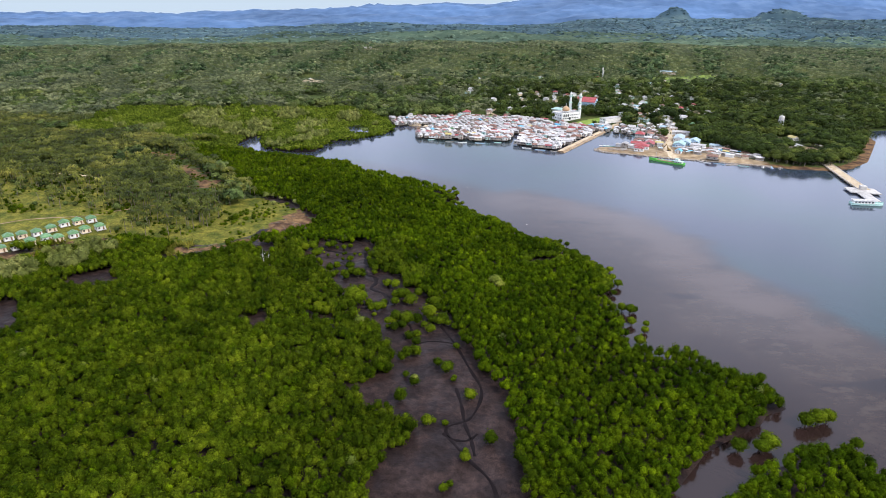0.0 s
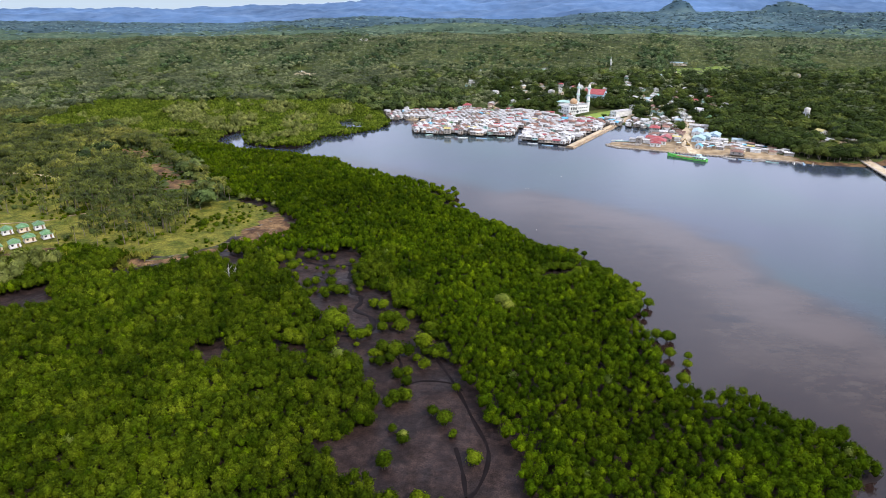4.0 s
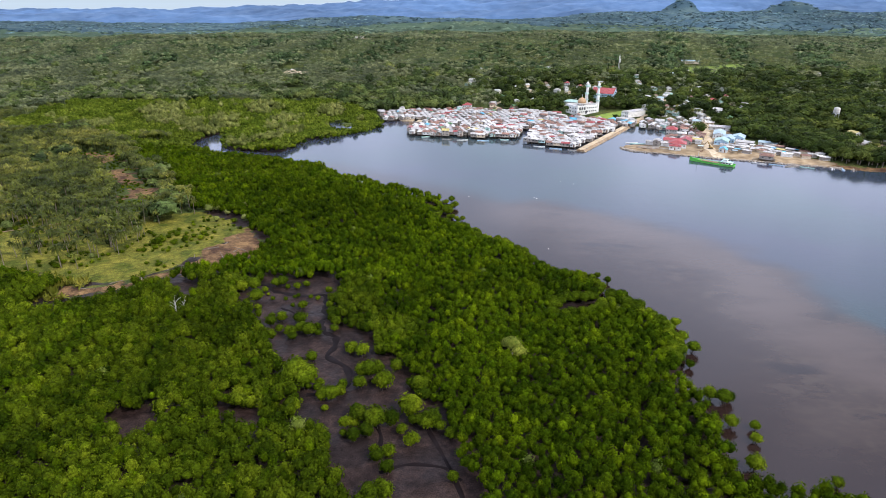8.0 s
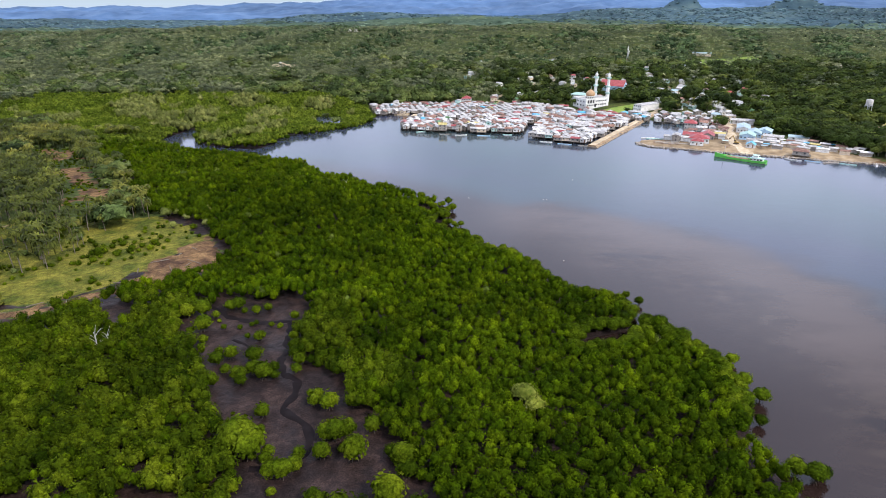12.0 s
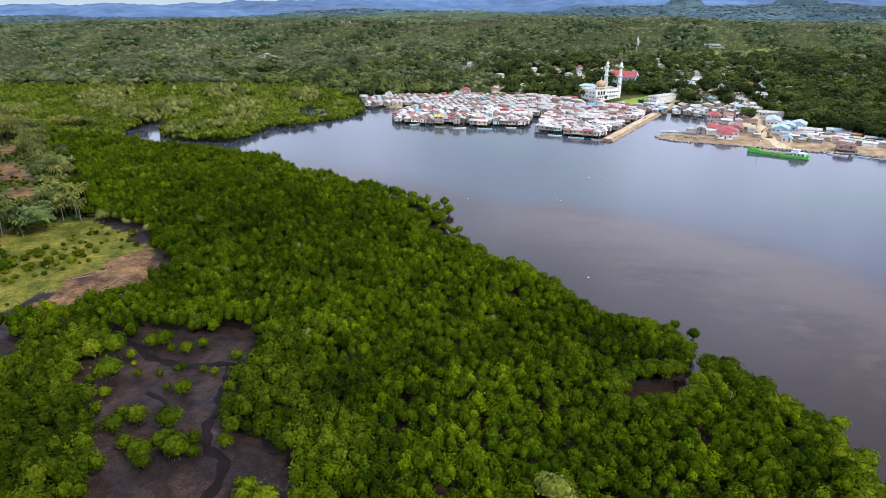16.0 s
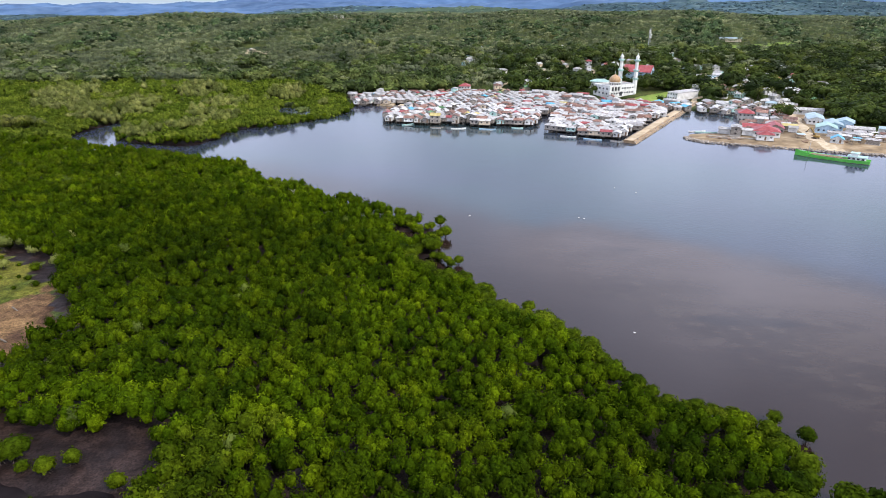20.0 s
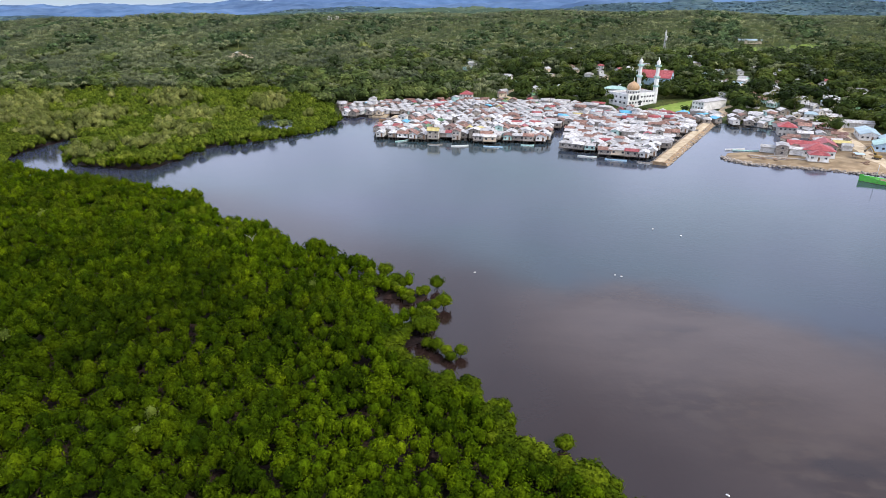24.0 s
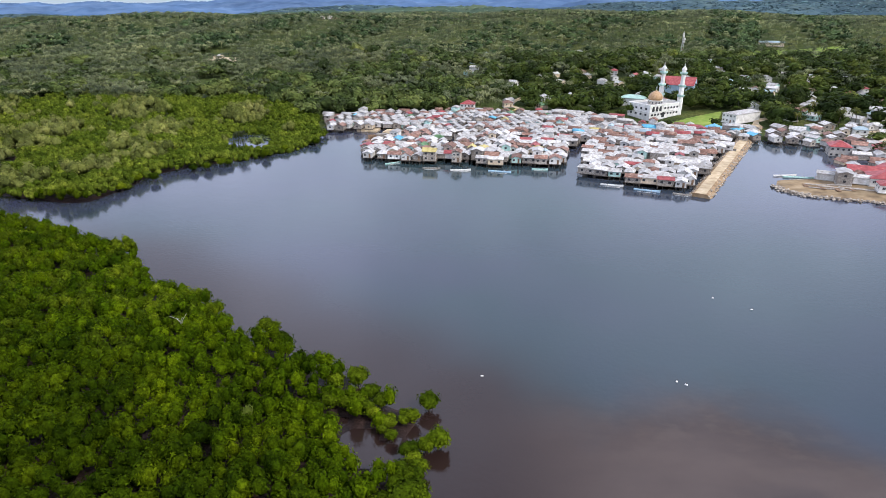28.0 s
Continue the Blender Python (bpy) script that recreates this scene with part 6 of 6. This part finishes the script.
def excavator(x, y, yaw):
    """A tracked digger with its arm raised."""
    ob = thing("excavator", "yellow-brown tracked excavator parked on the landing", "excavator", (x, y, float(ground_z(x, y)) + 0.15), "", radians(yaw))
    for sy in (-1.0, 1.0):
        child("track", box_mesh("track", -1.6, 1.6, sy - 0.28, sy + 0.28, 0, 0.75, M_POST, 0.2), ob, "dark steel crawler track")
    child("body", box_mesh("body", -1.7, 1.0, -1.15, 1.15, 0.85, 1.9, M_DIGGER, 0.15), ob)
    cab = child("cab", box_mesh("cab", -0.1, 1.2, 0.15, 1.1, 1.92, 2.95, M_DIGGER, 0.1), ob)
    child("window", box_mesh("window", 0.0, 1.1, 1.06, 1.13, 2.15, 2.8, M_DARK), cab)
    child("boom", box_mesh("boom", 0, 4.6, -0.2, 0.2, -0.25, 0.25, M_DIGGER, 0.05), ob, m=pose(0.9, -0.4, 1.7, 0, -52, 0))
    child("arm", box_mesh("arm", 0, 2.9, -0.16, 0.16, -0.2, 0.2, M_DIGGER, 0.04), ob, m=pose(3.7, -0.4, 5.3, 0, 48, 0))
    child("bucket", box_mesh("bucket", 0, 0.8, -0.5, 0.5, -0.9, 0, M_POST, 0.12), ob, m=pose(5.5, -0.4, 3.3, 0, 20, 0))


M_DIGGER = material("worn_yellow_paint", (0.30, 0.19, 0.05), (0.20, 0.12, 0.04), (0.40, 0.27, 0.09), 0.9, 0.6)
excavator(193, 254, 120)
for i, (x, y) in enumerate(((186, 249), (183, 246), (189, 262), (196, 262), (143, 258), (148, 256), (153, 255), (139, 262), (204, 247), (202, 254), (212, 249), (224, 258), (232, 262), (244, 252), (253, 236), (236, 246), (214, 264))):
    timber_stack(x, y, 60 + i * 23 % 50, 10 + i % 6, (3.2, 4.4, 5.6)[i % 3])

for x, y in ((144, 263), (151, 261), (147, 259), (154, 257), (149, 256), (143, 258), (157, 255)):
    timber_stack(x, y, -20 + x % 7, 8, 9.0, M_BOARD)


def canopy(x, y, yaw, w, l, mat, label):
    """A tarpaulin on four poles."""
    ob = thing("canopy", label, "canopy", (x, y, float(ground_z(x, y))), "canopies of the market", radians(yaw))
    n = 4
    V = [(w * (i / n - 0.5), l * (j / n - 0.5), 2.3 - 0.25 * math.sin(math.pi * i / n) * math.sin(math.pi * j / n) + 0.2 * (i == 2)) for j in range(n + 1) for i in range(n + 1)]
    V += [(x0, y0, z0 - 0.03) for x0, y0, z0 in V]
    k = (n + 1) ** 2
    F = [tuple(o + q for q in (a, a + 1, a + n + 2, a + n + 1)) for o in (0, k) for j in range(n) for i in range(n) for a in (j * (n + 1) + i,)]
    child("tarpaulin", quads_mesh("tarpaulin", V, F, mat), ob)
    for px in (-0.46, 0.46):
        for py in (-0.46, 0.46):
            child("pole", cached("tarp pole", lambda: box_mesh("pole", -0.05, 0.05, -0.05, 0.05, -0.1, 2.28, M_POST)), ob, m=Matrix.Translation((px * w, py * l, 0)))


for i, (x, y) in enumerate(((210, 246), (222, 248), (216, 250), (230, 252), (239, 250), (234, 243), (245, 240), (206, 241), (254, 245), (228, 261), (244, 261), (186, 256), (240, 238), (261, 227))):
    canopy(x, y, 55 + i * 31 % 40, 3.2 + i % 3 * 0.6, 4.0, (M_BLUE_ROOF, M_PAINT, M_BOARD, M_PALE_ROOF)[i % 4], ("bright blue", "off-white", "brown", "pale blue")[i % 4] + " tarpaulin canopy over a market stand")
# driftwood on the muddy beach
trunk_piece = [arrays_mesh("log", *trunk_arrays(L, 0.22, 0.10, 0.5, 6, 5, i), [M_BARK]) for i, L in enumerate((3.5, 5.0, 7.0))]
for i, (x, y) in enumerate(((-124, 20), (-118, 33), (-112, 46), (-108, 58), (-103, 40), (-115, 25), (-131, 12), (-141, 6), (-98, 42), (-110, 52), (-150, 1), (-105, 33))):
    log = thing("driftwood_log", "bleached driftwood log lying on the muddy beach", "driftwood", (x, y, float(ground_z(x, y)) + 0.15), "driftwood on the beach", i * 1.9)
    child("log", trunk_piece[i % 3], log, m=pose(0, 0, 0, 0, 88, 0))

BUNGALOWS = [(-257, 9), (-252, 13), (-246, 17), (-242, 24), (-240, 33), (-234, 37), (-228, 41), (-249, -8), (-243, -4), (-240, 3), (-235, 9), (-228, 9), (-223, 15), (-221, 23), (-215, 28), (-262, 5), (-267, 1), (-254, -13)]
for i, (x, y) in enumerate(BUNGALOWS):
    ashore(x, y, 44 + (i % 3) * 2, 4.6, 5.0, 2.6, 1.5, "green", ("stucco", "cream")[i % 2], True, group="green-roofed bungalows", name="bungalow", where="beside the mangroves", base=0.8)


# ---- boats, jetty, towers ----
def hull_mesh(name, L, B, H, mat, sheer=0.5, n=12, fine=0.55):
    """A boat's hull, bow towards +x, keel at z 0."""
    V, F = [], []
    for k in range(n + 1):
        s = k / n
        half = B / 2 * (1 - max(0, (s - fine) / (1 - fine)) ** 2.2) * (0.82 + 0.18 * min(1, s / 0.25))
        half = max(half, 0.03)
        top = H * (1 + sheer * max(0, (s - 0.55) / 0.45) ** 2 + 0.12 * max(0, (0.2 - s) / 0.2))
        x = L * (s - 0.5)
        V += [(x, -half, top), (x, -half * 0.92, H * 0.45), (x, -half * 0.55, 0.05), (x, 0, 0), (x, half * 0.55, 0.05), (x, half * 0.92, H * 0.45), (x, half, top), (x, half * 0.86, top - 0.02), (x, half * 0.80, top - H * 0.28), (x, -half * 0.80, top - H * 0.28), (x, -half * 0.86, top - 0.02)]
    w = 11
    for k in range(n):
        for j in range(w):
            q = (j + 1) % w
            F.append((k * w + j, k * w + q, (k + 1) * w + q, (k + 1) * w + j))
    F += [tuple(range(w)), tuple(range(n * w, n * w + w))]
    return quads_mesh(name, V, F, mat)


def cargo_ship():
    sx, sy = (167 + 191) / 2, (224 + 205) / 2
    ship = thing("cargo_ship", "bright green wooden cargo ship moored at the landing", "ship", (sx - 0.6, sy - 1.0, -1.0), yaw=math.atan2(224 - 205, 167 - 191))
    L = 31.0
    child("hull", hull_mesh("hull", L, 5.6, 2.5, M_HULL_GREEN, 0.55), ship, "bright green painted hull")
    child("deck", box_mesh("deck", -L * 0.46, L * 0.30, -2.0, 2.0, 1.75, 2.0, M_WOOD_DECK), ship, "brown wooden deck")
    child("hold_cover", box_mesh("hold_cover", -4.5, 8.5, -1.6, 1.6, 2.01, 2.6, M_WOOD_DECK, 0.08), ship)
    cab = child("deckhouse", box_mesh("deckhouse", -13.6, -7.0, -2.1, 2.1, 2.01, 3.9, M_STUCCO, 0.08), ship, "white deckhouse")
    child("canopy", box_mesh("canopy", -14.2, -6.2, -2.5, 2.5, 3.92, 4.06, M_MINT, 0.03), ship, "pale green canopy roof")
    child("bridge", box_mesh("bridge", -10.5, -7.6, -1.5, 1.5, 4.07, 5.5, M_STUCCO, 0.06), ship)
    child("bridge_roof", box_mesh("bridge_roof", -10.8, -7.2, -1.8, 1.8, 5.52, 5.62, M_MINT), ship)
    for k in range(4):
        for s in (-1, 1):
            child("window", cached("shipwin", lambda: box_mesh("window", -0.5, 0.5, -0.04, 0.04, -0.4, 0.4, M_DARK)), cab, m=Matrix.Translation((-12.6 + k * 1.8, s * 2.11, 3.1)))
    child("mast", lathe("mast", [(0.14, 2.0), (0.08, 8.5)], M_METAL, 6), ship, m=Matrix.Translation((9.8, 0, 0)))
    child("bow_rail", box_mesh("bow_rail", 10.6, 14.6, -0.06, 0.06, 3.4, 3.6, M_STUCCO), ship)
    child("waterline", hull_mesh("waterline", L * 0.992, 5.4, 1.15, M_POST, 0.0), ship, m=Matrix.Translation((0, 0, -0.02)))


cargo_ship()


def outrigger_boat(x, y, yaw, L, colour, label):
    b = thing("outrigger_boat", label, "boat", (x, y, -0.15), "small boats", radians(yaw))
    child("hull", cached(("banca", L, colour.name), lambda: hull_mesh("hull", L, L * 0.12, 0.7, colour, 0.6)), b)
    for s in (-1, 1):
        child("outrigger", cached(("rig", L), lambda: box_mesh("outrigger", -L * 0.36, L * 0.36, -0.06, 0.06, 0.12, 0.24, M_STUCCO)), b, m=Matrix.Translation((0, s * L * 0.16, 0)))
    for k in (-1, 1):
        child("arm", cached(("arm", L), lambda: box_mesh("arm", -0.05, 0.05, -L * 0.17, L * 0.17, 0.62, 0.70, M_BOARD)), b, m=Matrix.Translation((k * L * 0.18, 0, 0)))


for i, (x, y, yaw, L) in enumerate(((1, 284, 5, 9), (18, 282, -14, 10), (-12, 287, -8, 8), (36, 286, -10, 7), (62, 262, -20, 9), (74, 255, -22, 10), (86, 250, -25, 7), (-30, 296, 30, 8), (212, 214, -40, 10), (222, 210, -30, 9), (232, 207, 10, 11), (240, 203, -35, 9),
                                    (256, 201, 60, 8), (262, 199, 70, 8), (268, 197, 60, 9), (143, 275, -10, 12), (139, 278, 5, 10), (300, 150, 20, 6), (330, 240, 20, 5))):
    outrigger_boat(x, y, yaw, L, (M_STUCCO, M_BLUEWALL, M_BOARD, M_MINT)[i % 4], ("white", "blue", "weathered wooden", "pale green")[i % 4] + " outrigger boat floating by the shore")
for i, (x, y) in enumerate(((5, 129), (43, 128), (44.5, 127), (71, 158), (64, 164), (41, 50))):
    b = thing("fishing_float", "small white foam float drifting on the bay", "float", (x, y, -0.1), "floats on the bay", i * 1.1)
    child("block", cached("float", lambda: box_mesh("block", -0.3, 0.3, -0.17, 0.17, 0, 0.24, M_STUCCO, 0.06)), b)
    child("stick", cached("stick", lambda: box_mesh("stick", -0.03, 0.03, -0.03, 0.03, 0.2, 0.7, M_POST)), b)
big = thing("wooden_boat", "large unpainted wooden boat drawn up in the inlet", "boat", (-35, 346, 0.2), yaw=radians(10))
child("hull", hull_mesh("hull", 27, 5, 2.6, M_WOOD_DECK, 0.5), big)
child("cabin", box_mesh("cabin", -9, -3, -1.6, 1.6, 1.9, 3.6, M_BOARD, 0.06), big)
child("tarpaulin", box_mesh("tarpaulin", -1, 5, -1.8, 1.8, 2.2, 2.6, M_BLUE_ROOF, 0.15), big, "bright blue tarpaulin")


def pen(x, y, w, l):
    p = thing("sand_platform", "retaining platform of sandbags filled with pale sand", "platform", (x, y, 0), yaw=radians(-12))
    child("bank", box_mesh("bank", -w / 2, w / 2, -l / 2, l / 2, -1.4, 1.1, M_ROAD, 0.3), p)


pen(-52, 372, 12, 9), pen(-36, 366, 13, 9)


def jetty():
    (ax, ay), (bx, by) = (312, 204), (297, 132)
    L, a = math.hypot(bx - ax, by - ay), math.atan2(by - ay, bx - ax)
    j = tagged(thing("jetty", "long concrete jetty with a broken platform at its end", "jetty", (ax, ay, 0), yaw=a), kind="structure")
    child("deck", box_mesh("deck", -6, L, -4.2, 4.2, 0.9, 1.6, M_ROAD, 0.1), j)
    for s in (-1, 1):
        child("kerb", box_mesh("kerb", -6, L, s * 4.0 - 0.2, s * 4.0 + 0.2, 1.61, 1.9, M_CONCRETE, 0.03), j)
    child("platform", box_mesh("platform", L - 5, L + 9, -12, 8, 0.7, 1.45, M_CONCRETE, 0.1), j)
    child("pierhead", box_mesh("pierhead", L + 9.1, L + 29, -8, 0, 0.6, 1.4, M_CONCRETE, 0.1), j)
    child("shed", box_mesh("shed", L - 3, L + 1, -3, 1, 1.51, 4.3, M_CONCRETE, 0.06), j)
    pm = box_mesh("pile", -0.35, 0.35, -0.35, 0.35, -2.2, 0.9, M_CONCRETE)
    for k in range(10):
        for s in (-3.4, 3.4):
            child("pile", pm, j, m=Matrix.Translation((L * k / 10, s, 0)))
    f = thing("ferry", "white and grey passenger ferry moored at the jetty", "boat", (279, 100, -0.8), yaw=radians(-6))
    child("hull", hull_mesh("hull", 21, 5.4, 2.2, M_MINT, 0.4), f)
    child("deckhouse", box_mesh("deckhouse", -9, 4, -2.1, 2.1, 1.9, 3.9, M_STUCCO, 0.06), f)
    child("roof", box_mesh("roof", -9.6, 5.2, -2.6, 2.6, 4.0, 4.15, M_GREY_ROOF), f)
    for k in range(6):
        for s in (-1, 1):
            child("window", cached("ferrywin", lambda: box_mesh("window", -0.6, 0.6, -0.04, 0.04, -0.45, 0.45, M_DARK)), f, m=Matrix.Translation((-8 + k * 2.1, s * 2.11, 3.0)))
    child("mast", lathe("mast", [(0.1, 4), (0.05, 8)], M_METAL, 6), f, m=Matrix.Translation((-2, 0, 0)))


jetty()


def water_tower(x, y):
    t = thing("water_tower", "grey steel water tank on a tall leg frame", "water tower", (x, y, float(ground_z(x, y)) - 0.1))
    leg = quads_mesh("leg", [(-0.22, -0.22, 0), (0.22, -0.22, 0), (0.22, 0.22, 0), (-0.22, 0.22, 0), (-0.2, -0.2, 12), (0.2, -0.2, 12), (0.2, 0.2, 12), (-0.2, 0.2, 12)], BOX_F, M_METAL)
    for sx in (-1, 1):
        for sy in (-1, 1):
            child("leg", leg, t, m=Matrix.Translation((sx * 2.2, sy * 2.2, 0)) @ pose(0, 0, 0, -sy * -2.5, -sx * 2.5, 0))
    for z in (4, 8, 11.8):
        child("brace", box_mesh("brace", -2.4, 2.4, -2.4, 2.4, z, z + 0.15, M_METAL), t)
    child("tank", lathe("tank", [(2.6, 0), (2.7, 0.2), (2.7, 4.6), (2.5, 4.8), (0.3, 5.6)], M_CONCRETE, 16), t, m=Matrix.Translation((0, 0, 12)))


water_tower(342, 352)


def mast(x, y, h):
    t = thing("radio_mast", "slender steel lattice mast with white dishes", "mast", (x, y, float(ground_z(x, y)) - 0.1))
    for k in range(3):
        q = k * 2.0944
        a, b = Vector((1.6 * math.cos(q), 1.6 * math.sin(q), 0)), Vector((0.35 * math.cos(q), 0.35 * math.sin(q), h))
        d = b - a
        child("leg", box_mesh("leg", -0.12, 0.12, -0.12, 0.12, 0, d.length, M_METAL), t, m=Matrix.Translation(a) @ d.to_track_quat("Z", "Y").to_matrix().to_4x4())
    for k in range(9):
        s = (k + 0.5) / 9
        w = 1.6 + (0.35 - 1.6) * s
        child("brace", box_mesh("brace", -w, w, -0.06, 0.06, h * s, h * s + 0.14, M_REDPAINT if k % 2 else M_METAL), t)
    for z, q in ((h * 0.75, 0), (h * 0.83, 2), (h * 0.9, 4), (h * 0.66, 1)):
        child("dish", lathe("dish", [(0.2, 0), (1.1, 0.35), (1.1, 0.5), (0.1, 0.3)], M_STUCCO, 12), t, m=Matrix.Translation((0.8 * math.cos(q), -0.9, z)) @ pose(0, 0, 0, 90, 0, 0))


mast(207, 615, 26)
